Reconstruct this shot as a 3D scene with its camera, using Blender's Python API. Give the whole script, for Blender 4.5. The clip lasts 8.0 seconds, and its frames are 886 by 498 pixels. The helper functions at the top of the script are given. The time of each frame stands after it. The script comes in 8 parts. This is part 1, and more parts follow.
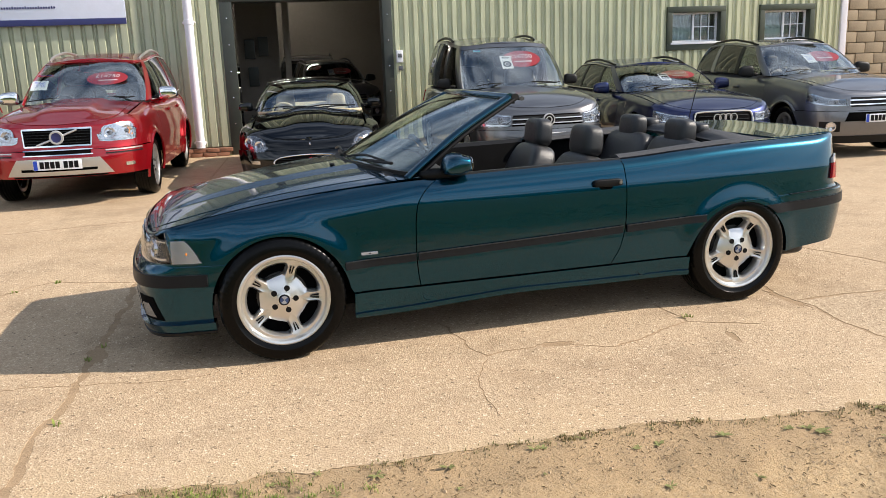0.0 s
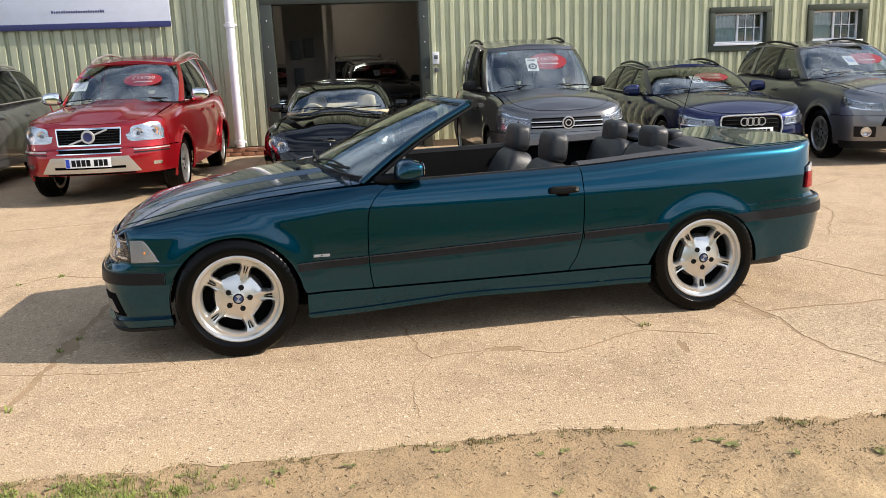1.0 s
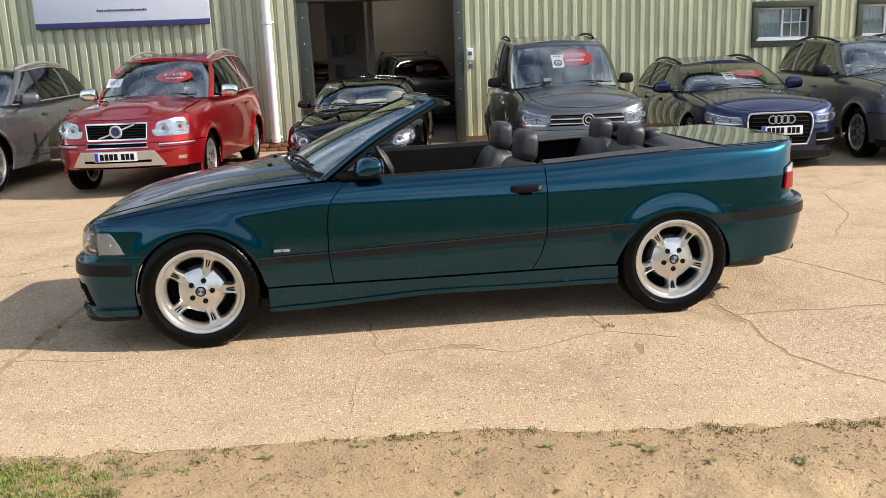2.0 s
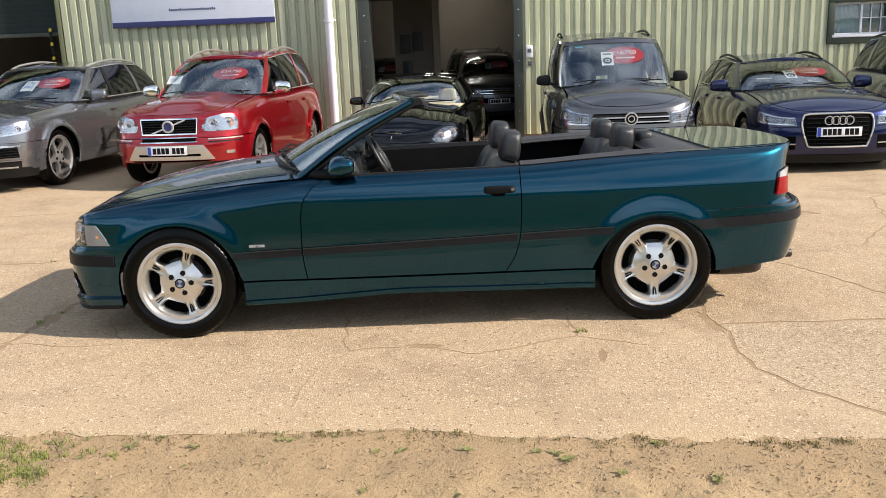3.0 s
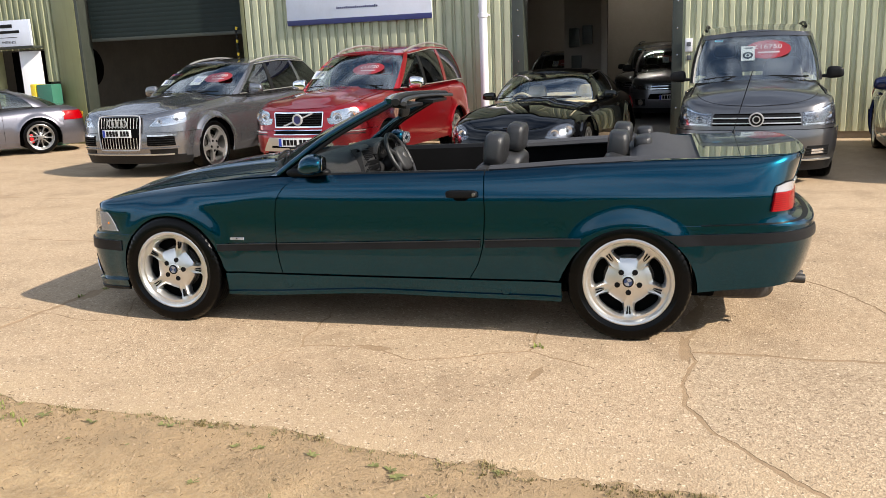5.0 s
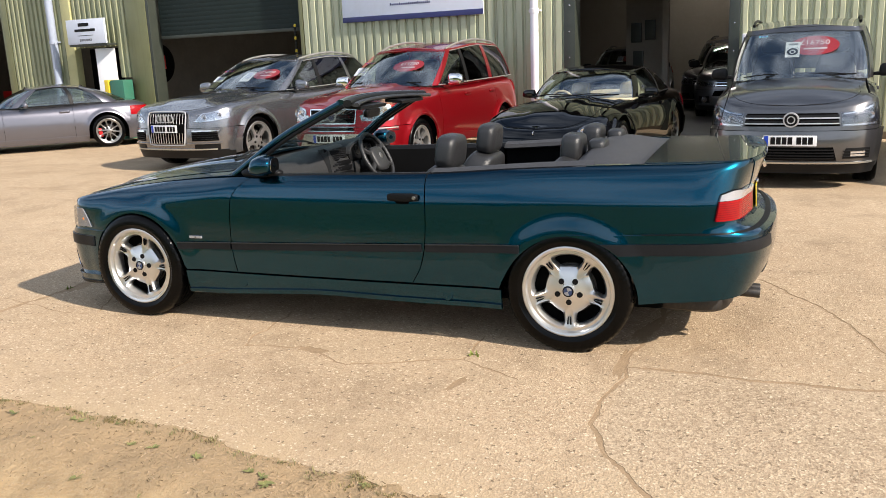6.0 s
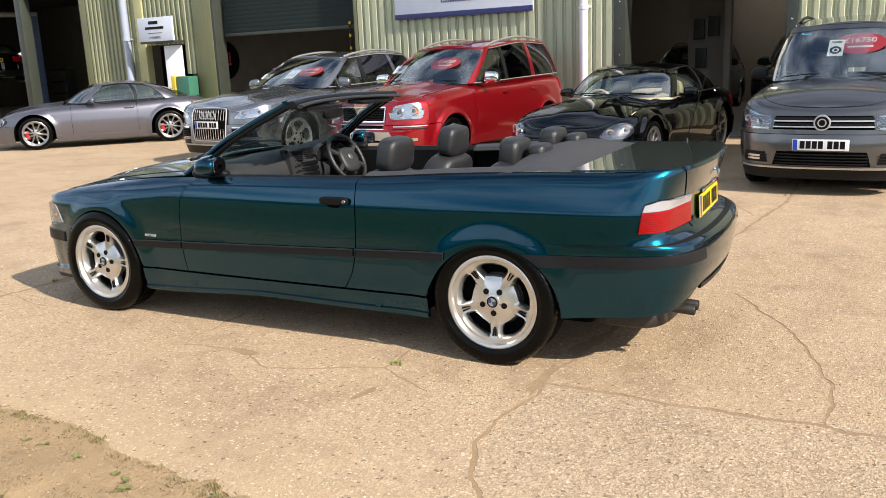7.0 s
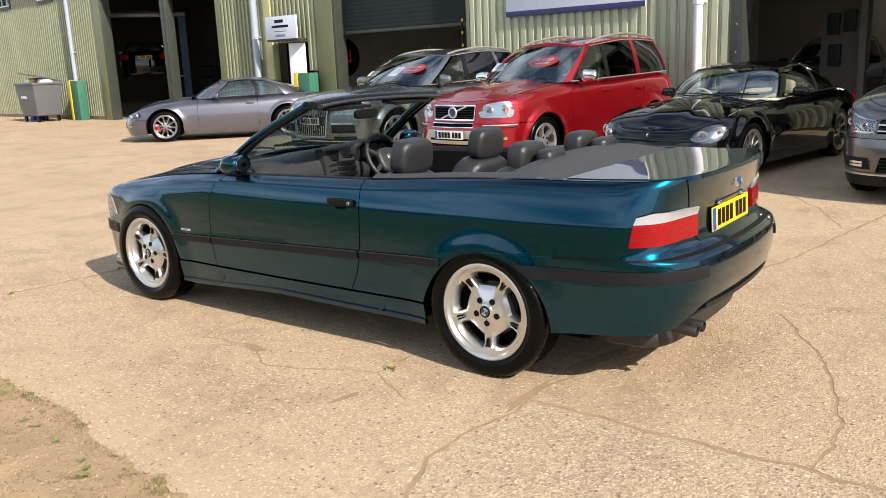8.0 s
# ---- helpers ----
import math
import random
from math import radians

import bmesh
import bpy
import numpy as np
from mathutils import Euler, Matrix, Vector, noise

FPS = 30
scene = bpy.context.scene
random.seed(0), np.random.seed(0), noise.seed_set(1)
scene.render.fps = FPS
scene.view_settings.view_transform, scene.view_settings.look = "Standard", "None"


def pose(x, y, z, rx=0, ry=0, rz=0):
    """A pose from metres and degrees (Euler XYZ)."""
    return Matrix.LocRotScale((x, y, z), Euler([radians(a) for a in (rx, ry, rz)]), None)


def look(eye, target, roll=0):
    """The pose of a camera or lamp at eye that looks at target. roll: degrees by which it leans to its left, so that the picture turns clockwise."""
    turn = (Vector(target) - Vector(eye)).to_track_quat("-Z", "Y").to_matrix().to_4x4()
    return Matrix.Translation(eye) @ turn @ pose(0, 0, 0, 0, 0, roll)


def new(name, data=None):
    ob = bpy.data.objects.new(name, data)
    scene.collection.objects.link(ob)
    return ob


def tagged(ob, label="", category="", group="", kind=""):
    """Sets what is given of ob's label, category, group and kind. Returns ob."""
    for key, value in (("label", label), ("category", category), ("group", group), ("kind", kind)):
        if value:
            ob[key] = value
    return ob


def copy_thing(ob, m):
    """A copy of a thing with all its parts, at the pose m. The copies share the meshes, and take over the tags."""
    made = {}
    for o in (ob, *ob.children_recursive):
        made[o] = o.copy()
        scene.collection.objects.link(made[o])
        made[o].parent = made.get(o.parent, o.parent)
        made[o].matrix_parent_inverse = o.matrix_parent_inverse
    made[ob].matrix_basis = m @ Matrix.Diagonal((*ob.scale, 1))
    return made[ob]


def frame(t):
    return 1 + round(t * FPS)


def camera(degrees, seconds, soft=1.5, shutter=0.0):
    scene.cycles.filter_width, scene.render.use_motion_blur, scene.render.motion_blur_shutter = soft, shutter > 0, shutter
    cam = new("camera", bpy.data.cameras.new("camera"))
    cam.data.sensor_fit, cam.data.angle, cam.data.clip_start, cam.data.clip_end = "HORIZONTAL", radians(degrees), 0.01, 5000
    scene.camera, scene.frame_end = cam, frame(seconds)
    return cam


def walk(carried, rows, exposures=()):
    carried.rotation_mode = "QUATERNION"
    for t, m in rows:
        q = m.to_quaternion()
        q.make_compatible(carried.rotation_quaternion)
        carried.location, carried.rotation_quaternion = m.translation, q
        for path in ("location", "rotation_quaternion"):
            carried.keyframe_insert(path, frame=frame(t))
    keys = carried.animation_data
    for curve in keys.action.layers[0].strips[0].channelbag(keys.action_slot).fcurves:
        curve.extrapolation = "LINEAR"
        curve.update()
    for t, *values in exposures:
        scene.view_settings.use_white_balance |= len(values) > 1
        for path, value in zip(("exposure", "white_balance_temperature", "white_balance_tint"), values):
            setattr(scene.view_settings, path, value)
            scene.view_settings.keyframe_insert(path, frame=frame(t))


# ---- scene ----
cam = camera(56.5, 8.0, 0.62)
METRES, EYE, TILT, LEAN, TURN = 5.6, 1.48, 0.0, 0.0, -17.6
ROWS = [
    (0.0, 0.0, 0.0, 0.0, -0.46, -12.77, 2.05),
    (0.5, 0.0529, -0.0002, 0.0022, 1.36, -12.78, 2.03),
    (1.0, 0.1106, -0.0104, 0.0043, 4.26, -12.67, 2.01),
    (1.5, 0.1581, -0.0091, 0.0039, 6.11, -12.77, 2.07),
    (3.0, 0.3271, 0.0209, 0.0028, 15.11, -12.84, 2.06),
    (3.5, 0.3804, 0.0486, 0.0029, 17.75, -12.96, 2.13),
    (4.0, 0.4442, 0.0738, 0.0017, 20.92, -12.95, 2.15),
    (4.5, 0.4983, 0.0997, 0.0012, 26.08, -12.84, 2.18),
    (6.0, 0.6643, 0.2218, 0.002, 36.87, -12.89, 2.31),
    (6.5, 0.7116, 0.2781, 0.0016, 39.64, -12.98, 2.33),
    (7.0, 0.7644, 0.3308, 0.0015, 43.1, -12.92, 2.25),
    (7.5, 0.7986, 0.3829, 0.0008, 47.75, -12.9, 2.15),
    (8.0, 0.833, 0.4343, 0.0012, 52.81, -12.8, 2.25),
]
walk(cam, [(t, pose(0, 0, EYE, TILT, LEAN, TURN) @ pose(METRES * x, METRES * y, METRES * z, 90 + pitch, roll, yaw)) for t, x, y, z, yaw, pitch, roll in ROWS])

# ---- light ----
SUN = Vector((1.35, -0.42, 1.0)).normalized()
world = bpy.data.worlds.new("world")
scene.world = world
world.use_nodes = True
wn, wl = world.node_tree.nodes, world.node_tree.links
sky = wn.new("ShaderNodeTexSky")
sky.sky_type, sky.sun_disc = 'NISHITA', False
sky.sun_elevation, sky.sun_rotation = math.asin(SUN.z), math.atan2(SUN.x, SUN.y)
sky.air_density, sky.dust_density = 1.0, 0.8
wco = wn.new("ShaderNodeTexCoord")
wno = wn.new("ShaderNodeTexNoise")
wno.inputs["Scale"].default_value, wno.inputs["Detail"].default_value = 2.6, 6
wmp = wn.new("ShaderNodeMapping")
wmp.inputs["Scale"].default_value = (1, 1, 3.6)
wl.new(wco.outputs["Generated"], wmp.inputs["Vector"])
wl.new(wmp.outputs["Vector"], wno.inputs["Vector"])
wrp = wn.new("ShaderNodeValToRGB")
wrp.color_ramp.elements[0].position, wrp.color_ramp.elements[1].position = 0.37, 0.64
wl.new(wno.outputs["Fac"], wrp.inputs["Fac"])
wmx = wn.new("ShaderNodeMix")
wmx.data_type = 'RGBA'
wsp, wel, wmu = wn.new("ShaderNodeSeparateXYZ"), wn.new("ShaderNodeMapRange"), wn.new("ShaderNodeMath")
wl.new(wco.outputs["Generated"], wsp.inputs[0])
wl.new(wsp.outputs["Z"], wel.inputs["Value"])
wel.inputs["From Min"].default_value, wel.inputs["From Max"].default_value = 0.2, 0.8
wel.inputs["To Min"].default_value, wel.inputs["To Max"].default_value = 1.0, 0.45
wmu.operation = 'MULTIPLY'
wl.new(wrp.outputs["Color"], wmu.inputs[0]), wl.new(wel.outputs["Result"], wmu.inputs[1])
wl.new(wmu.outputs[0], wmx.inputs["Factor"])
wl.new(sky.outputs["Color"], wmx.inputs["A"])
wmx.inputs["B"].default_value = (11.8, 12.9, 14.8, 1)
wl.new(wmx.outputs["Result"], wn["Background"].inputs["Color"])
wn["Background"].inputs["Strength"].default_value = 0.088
sun_data = bpy.data.lights.new("sun", 'SUN')
sun_data.energy, sun_data.angle, sun_data.color = 5.05, radians(0.55), (1.0, 0.905, 0.795)
sun_lamp = new("sun", sun_data)
sun_lamp.matrix_world = look(SUN * 60, (0, 0, 0))
scene.view_settings.exposure = 0.6


# ---- materials ----
def nodes(name):
    m = bpy.data.materials.new(name)
    m.use_nodes = True
    return m, m.node_tree.nodes, m.node_tree.links, m.node_tree.nodes["Principled BSDF"]


def noise_of(n, l, co, scale, detail=4, rough=0.6):
    t = n.new("ShaderNodeTexNoise")
    t.inputs["Scale"].default_value, t.inputs["Detail"].default_value, t.inputs["Roughness"].default_value = scale, detail, rough
    l.new(co, t.inputs["Vector"])
    return t.outputs["Fac"]


def ramp_of(n, l, fac, a, b, ca, cb):
    r = n.new("ShaderNodeValToRGB")
    e = r.color_ramp.elements
    e[0].position, e[1].position, e[0].color, e[1].color = a, b, (*ca, 1), (*cb, 1)
    l.new(fac, r.inputs["Fac"])
    return r.outputs["Color"]


def mix_of(n, l, fac, a, b, kind='MIX'):
    m = n.new("ShaderNodeMix")
    m.data_type, m.blend_type = 'RGBA', kind
    for key, v in (("Factor", fac), ("A", a), ("B", b)):
        if isinstance(v, (int, float)):
            m.inputs[key].default_value = v
        elif isinstance(v, tuple):
            m.inputs[key].default_value = (*v, 1)
        else:
            l.new(v, m.inputs[key])
    return m.outputs["Result"]


def bump_of(n, l, b, height, strength, dist, before=None):
    k = n.new("ShaderNodeBump")
    k.inputs["Strength"].default_value, k.inputs["Distance"].default_value = strength, dist
    l.new(height, k.inputs["Height"])
    if before:
        l.new(before, k.inputs["Normal"])
    l.new(k.outputs["Normal"], b.inputs["Normal"])
    return k.outputs["Normal"]


def mat(name, col, rough=0.5, metal=0.0, coat=0.0, var=0.12, scale=6.0, bump=0.0, bscale=60.0, dirt=0.0, dirt_col=(0.2, 0.16, 0.11), spec=0.5):
    """A surface with two scales of tone, a little uneven gloss, fine relief and thin dust."""
    m, n, l, b = nodes(name)
    co = n.new("ShaderNodeTexCoord").outputs["Object"]
    big, fine = noise_of(n, l, co, scale, 3), noise_of(n, l, co, scale * 9, 5)
    c = ramp_of(n, l, big, 0.3, 0.7, [v * (1 - var) for v in col], [min(1, v * (1 + var)) for v in col])
    c = mix_of(n, l, fine, c, ramp_of(n, l, fine, 0.3, 0.7, [v * (1 - var) for v in col], [min(1, v * (1 + var)) for v in col]))
    if dirt:
        c = mix_of(n, l, ramp_of(n, l, noise_of(n, l, co, scale * 2.3, 8, 0.7), 0.45, 0.75, (0, 0, 0), (dirt,) * 3), c, dirt_col)
    l.new(c, b.inputs["Base Color"])
    l.new(ramp_of(n, l, fine, 0.2, 0.8, (max(0.02, rough * 0.85),) * 3, (min(1, rough * 1.15),) * 3), b.inputs["Roughness"])
    b.inputs["Metallic"].default_value, b.inputs["Coat Weight"].default_value, b.inputs["Coat Roughness"].default_value = metal, coat, 0.03
    b.inputs["Specular IOR Level"].default_value = spec
    if bump:
        bump_of(n, l, b, noise_of(n, l, co, bscale, 4), bump, 0.01)
    return m


def paint(name, col, metal=0.55, rough=0.32, flake=0.25, dust_amount=0.006, ior=1.5, spec=0.3):
    """Metallic car paint under clear lacquer."""
    m, n, l, b = nodes(name)
    co = n.new("ShaderNodeTexCoord").outputs["Object"]
    fl = noise_of(n, l, co, 900, 2)
    dust = noise_of(n, l, co, 5, 8, 0.7)
    c = ramp_of(n, l, fl, 0.3, 0.75, [v * (1 - flake) for v in col], [v * (1 + flake) for v in col])
    c = mix_of(n, l, ramp_of(n, l, dust, 0.5, 0.85, (0, 0, 0), (dust_amount,) * 3), c, (0.35, 0.3, 0.22))
    l.new(c, b.inputs["Base Color"])
    b.inputs["Metallic"].default_value, b.inputs["Roughness"].default_value = metal, rough
    b.inputs["Coat Weight"].default_value = 1.0
    b.inputs["Specular IOR Level"].default_value = spec
    b.inputs["Coat IOR"].default_value = ior
    l.new(ramp_of(n, l, dust, 0.3, 0.9, (0.004,) * 3, (0.03,) * 3), b.inputs["Coat Roughness"])
    return m


def glass(name, tint, rough=0.0, base=0.045):
    """A thin pane: clear with a tint, and gloss by Fresnel."""
    m, n, l, b = nodes(name)
    n.remove(b)
    tr, gl, lw, mx = n.new("ShaderNodeBsdfTransparent"), n.new("ShaderNodeBsdfGlossy"), n.new("ShaderNodeLayerWeight"), n.new("ShaderNodeMixShader")
    tr.inputs["Color"].default_value, gl.inputs["Roughness"].default_value, lw.inputs["Blend"].default_value = (*tint, 1), rough, 0.5
    pw, fr = n.new("ShaderNodeMath"), n.new("ShaderNodeMath")
    pw.operation, pw.inputs[1].default_value = 'POWER', 5.0
    fr.operation, fr.inputs[1].default_value, fr.inputs[2].default_value = 'MULTIPLY_ADD', 1 - base, base
    l.new(lw.outputs["Facing"], pw.inputs[0]), l.new(pw.outputs[0], fr.inputs[0])
    l.new(fr.outputs[0], mx.inputs[0]), l.new(tr.outputs[0], mx.inputs[1]), l.new(gl.outputs[0], mx.inputs[2])
    l.new(mx.outputs[0], n["Material Output"].inputs["Surface"])
    return m


def glow(name, col, strength):
    m, n, l, b = nodes(name)
    b.inputs["Base Color"].default_value = (*col, 1)
    b.inputs["Emission Color"].default_value, b.inputs["Emission Strength"].default_value = (*col, 1), strength
    return m


TEAL = paint("teal_green_paint", (0.0003, 0.047, 0.082), 1.0, 0.27, dust_amount=0.0, ior=1.4)
RED = paint("red_paint", (0.31, 0.004, 0.01), 0.7, 0.34, 0.15)
GREY = paint("grey_paint", (0.21, 0.213, 0.23), 0.85, 0.25)
SILVER = paint("silver_grey_paint", (0.16, 0.158, 0.185), 0.8, 0.36)
BLUE = paint("dark_blue_paint", (0.003, 0.009, 0.062), 0.8, 0.32)
BLACK = paint("black_paint", (0.0015, 0.0015, 0.0018), 0.0, 0.3, dust_amount=0.0, spec=0.0)
VANGREY = paint("brown_grey_paint", (0.13, 0.128, 0.132), 0.85, 0.28)
SLATE = paint("slate_paint", (0.18, 0.183, 0.198), 0.85, 0.36)
PLASTIC = mat("black_plastic", (0.007, 0.007, 0.0074), 0.42, var=0.2, scale=5, bump=0.08, bscale=300, dirt=0.008, spec=0.2)
TRIM = mat("grey_black_trim", (0.012, 0.0125, 0.014), 0.4, var=0.15, scale=4, bump=0.05, bscale=250, dirt=0.0, spec=0.13)
CARD = mat("door_trim_vinyl", (0.006, 0.006, 0.0063), 0.9, var=0.25, scale=6, bump=0.12, bscale=260, spec=0.03)
STRIP_GLINT = mat("strip_glint_trim", (0.02, 0.021, 0.023), 0.3, var=0.1, scale=4, spec=0.5)
CABIN = mat("cabin_plastic", (0.026, 0.026, 0.027), 0.45, var=0.25, scale=6, bump=0.12, bscale=260, spec=0.35)
IRON = mat("brake_iron", (0.045, 0.042, 0.04), 0.5, metal=0.7, var=0.3, scale=25, dirt=0.2)
DARK = mat("underbody", (0.002, 0.002, 0.002), 0.85, var=0.3, spec=0.05)
RUBBER = mat("tyre_rubber", (0.0014, 0.0014, 0.0015), 0.25, var=0.25, scale=12, bump=0.03, bscale=120, dirt=0.001, spec=0.14)
LEATHER = mat("black_leather", (0.019, 0.019, 0.02), 0.38, var=0.2, scale=9, bump=0.25, bscale=220)
VINYL = mat("black_vinyl_hood", (0.04, 0.04, 0.043), 0.6, var=0.15, scale=7, bump=0.3, bscale=260, dirt=0.02, spec=0.35)
CREAM = mat("cream_leather", (0.6, 0.52, 0.36), 0.45, var=0.08, scale=7, bump=0.15, bscale=200)
ALLOY = paint("silver_alloy", (0.62, 0.615, 0.6), 0.88, 0.3, 0.02, 0.02, 1.35)
ALLOY_DULL = mat("grey_alloy", (0.3, 0.295, 0.29), 0.3, metal=0.85, var=0.04)
LAMPINK = mat("dark_lamp_housing", (0.05, 0.052, 0.056), 0.25, metal=0.5, var=0.2, scale=40)
BRIGHT = mat("bright_trim", (0.5, 0.505, 0.52), 0.2, metal=0.35, var=0.03)
CHROME = mat("chrome", (0.75, 0.75, 0.76), 0.08, metal=1.0, var=0.03)
SATIN = mat("satin_aluminium", (0.52, 0.505, 0.475), 0.34, metal=0.8, var=0.05)
STEEL = mat("dull_steel", (0.25, 0.24, 0.23), 0.4, metal=0.9, var=0.2, scale=20, dirt=0.3)
GLASS = glass("clear_glass", (0.92, 0.96, 0.95), base=0.2)
SCREEN = glass("windscreen_glass", (0.88, 0.96, 0.93), base=0.2)
TINT = glass("tinted_glass", (0.7, 0.76, 0.74), base=0.12)
PRIVACY = glass("privacy_glass", (0.3, 0.3, 0.32), base=0.09)
LENS = glass("lamp_lens", (0.93, 0.94, 0.95))
LAMPBACK = mat("lamp_reflector", (0.7, 0.7, 0.72), 0.15, metal=0.9, var=0.15, scale=60)
LAMPDARK = mat("lamp_housing", (0.62, 0.62, 0.64), 0.14, metal=1.0, var=0.2, scale=30, bump=0.5, bscale=26)
LAMPSMOKE = mat("smoked_lamp_housing", (0.2, 0.2, 0.21), 0.16, metal=0.9, var=0.3, scale=30, bump=0.5, bscale=26)
PROJECTOR = mat("projector_glass", (0.06, 0.065, 0.075), 0.05, coat=1.0, var=0.1)
REDLENS = mat("red_lens", (0.27, 0.0006, 0.003), 0.08, spec=0.3, var=0.15, scale=30, bump=0.2, bscale=220)
LENSLINE = mat("dark_red_lens", (0.16, 0.001, 0.003), 0.15, coat=0.3, var=0.1)
WHITELENS = mat("frosted_white_lens", (0.3, 0.297, 0.31), 0.1, coat=1.0, var=0.12, scale=30, bump=0.2, bscale=220)
AMBER = mat("amber_lens", (0.7, 0.22, 0.02), 0.2, coat=0.6)
WHITE = mat("white_plastic", (0.78, 0.78, 0.8), 0.4, var=0.03)
PAPER = mat("white_paper", (0.5, 0.53, 0.55), 0.6, var=0.04)
PRICE_RED = mat("price_sticker_red", (0.24, 0.016, 0.022), 0.4, var=0.05)
# white print, greyed in its colour for the glare of the windscreen over it
STICKER_INK = mat("glare_greyed_print", (0.42, 0.4, 0.4), 0.5)
INK = mat("black_ink", (0.005, 0.005, 0.0055), 0.5, spec=0.15)
PLATE_W = mat("white_plate", (0.74, 0.75, 0.76), 0.35, var=0.03)
PLATE_Y = mat("yellow_plate", (0.85, 0.55, 0.015), 0.35, var=0.04)
BLUEBAND = mat("blue_band", (0.01, 0.05, 0.4), 0.4)
NAVY = mat("navy_paint", (0.02, 0.025, 0.11), 0.45)
ROUNDEL = mat("roundel_blue", (0.02, 0.045, 0.13), 0.3, coat=0.5)
BADGE_GREY = mat("badge_silver", (0.32, 0.33, 0.35), 0.3, metal=0.4)
SIGNWHITE = mat("sign_white", (0.62, 0.66, 0.76), 0.4, var=0.04, scale=2, dirt=0.08)
BRAKE_RED = mat("red_caliper", (0.5, 0.01, 0.012), 0.35)


# ---- mesh tools ----
def mesh_of(name, verts, faces, material, parent=None, label="", smooth=True, angle=38):
    me = bpy.data.meshes.new(name)
    me.from_pydata([tuple(v) for v in verts], [], [tuple(f) for f in faces])
    me.validate()
    if smooth:
        me.polygons.foreach_set("use_smooth", [True] * len(me.polygons))
        me.set_sharp_from_angle(angle=radians(angle))
    me.materials.append(material)
    ob = new(name, me)
    ob.parent = parent
    if label:
        tagged(ob, label)
    return ob


def part(name, bm, material, parent=None, label="", smooth=True, angle=38):
    me = bpy.data.meshes.new(name)
    bmesh.ops.recalc_face_normals(bm, faces=bm.faces)
    bm.to_mesh(me)
    bm.free()
    if smooth:
        me.polygons.foreach_set("use_smooth", [True] * len(me.polygons))
        me.set_sharp_from_angle(angle=radians(angle))
    me.materials.append(material)
    ob = new(name, me)
    ob.parent = parent
    if label:
        tagged(ob, label)
    return ob


def empty(name, m, label, category, group="", kind=""):
    e = tagged(new(name), label, category, group, kind)
    e.empty_display_size = 0.2
    e.matrix_world = m
    return e


def curve(pts):
    """Smooth one-valued curve through (a, b) points, without overshoot."""
    xs, ys = np.array([p[0] for p in pts], float), np.array([p[1] for p in pts], float)
    if len(xs) == 2:
        return lambda v: float(np.interp(v, xs, ys))
    h, d = np.diff(xs), np.diff(ys) / np.diff(xs)
    m = np.zeros(len(xs))
    for i in range(1, len(xs) - 1):
        m[i] = 0 if d[i - 1] * d[i] <= 0 else (h[i - 1] + h[i]) * d[i - 1] * d[i] / (h[i] * d[i - 1] + h[i - 1] * d[i])
    m[0], m[-1] = d[0], d[-1]

    def f(v):
        v = min(max(v, xs[0]), xs[-1])
        i = min(int(np.searchsorted(xs, v, side="right")) - 1, len(xs) - 2)
        t = (v - xs[i]) / h[i]
        return float((2 * t**3 - 3 * t**2 + 1) * ys[i] + (t**3 - 2 * t**2 + t) * h[i] * m[i] + (3 * t**2 - 2 * t**3) * ys[i + 1] + (t**3 - t**2) * h[i] * m[i + 1])
    return f


def solid(name, grid, thick, material, parent, label="", out=None, smooth=True, angle=38):
    """A sheet through a grid of points, with thickness to its inner side. out: a point that lies inside."""
    g = np.array(grid, float)
    nu, nv = g.shape[:2]
    du, dv = np.gradient(g, axis=0), np.gradient(g, axis=1)
    n = np.cross(du, dv)
    ln = np.linalg.norm(n, axis=2, keepdims=True)
    n = n / np.maximum(ln, 1e-9)
    mid = g.reshape(-1, 3).mean(0)
    inner = np.array(out if out is not None else (mid[0], 0, 0.4))
    if np.sum(n * (g - inner)) < 0:
        n = -n
    v = np.concatenate([g.reshape(-1, 3), (g - n * thick).reshape(-1, 3)])
    k = nu * nv
    f = []
    for i in range(nu - 1):
        for j in range(nv - 1):
            a, b, c, d = i * nv + j, (i + 1) * nv + j, (i + 1) * nv + j + 1, i * nv + j + 1
            f += [(a, b, c, d), (k + d, k + c, k + b, k + a)]
    rim = [(i * nv, (i + 1) * nv) for i in range(nu - 1)] + [((nu - 1) * nv + j, (nu - 1) * nv + j + 1) for j in range(nv - 1)]
    rim += [((i + 1) * nv + nv - 1, i * nv + nv - 1) for i in reversed(range(nu - 1))] + [(j + 1, j) for j in reversed(range(nv - 1))]
    f += [(b, a, k + a, k + b) for a, b in rim]
    bm = bmesh.new()
    vs = [bm.verts.new(p) for p in v]
    for q in f:
        try:
            bm.faces.new([vs[i] for i in q])
        except ValueError:
            pass
    bmesh.ops.remove_doubles(bm, verts=bm.verts, dist=1e-5)
    return part(name, bm, material, parent, label, smooth, angle)


def bevelled(bm, amount, seg=2):
    if amount:
        bmesh.ops.bevel(bm, geom=list(bm.edges), offset=amount, segments=seg, profile=0.6, affect='EDGES')
    return bm


def box(name, size, material, parent=None, m=None, bevel=0.006, label="", seg=2):
    """A block whose base centre is at the origin of m."""
    bm = bmesh.new()
    bmesh.ops.create_cube(bm, size=1, matrix=Matrix.Translation((0, 0, size[2] / 2)) @ Matrix.Diagonal((*size, 1)))
    bevelled(bm, min(bevel, min(size) * 0.45), seg)
    if m is not None:
        bm.transform(m)
    return part(name, bm, material, parent, label)


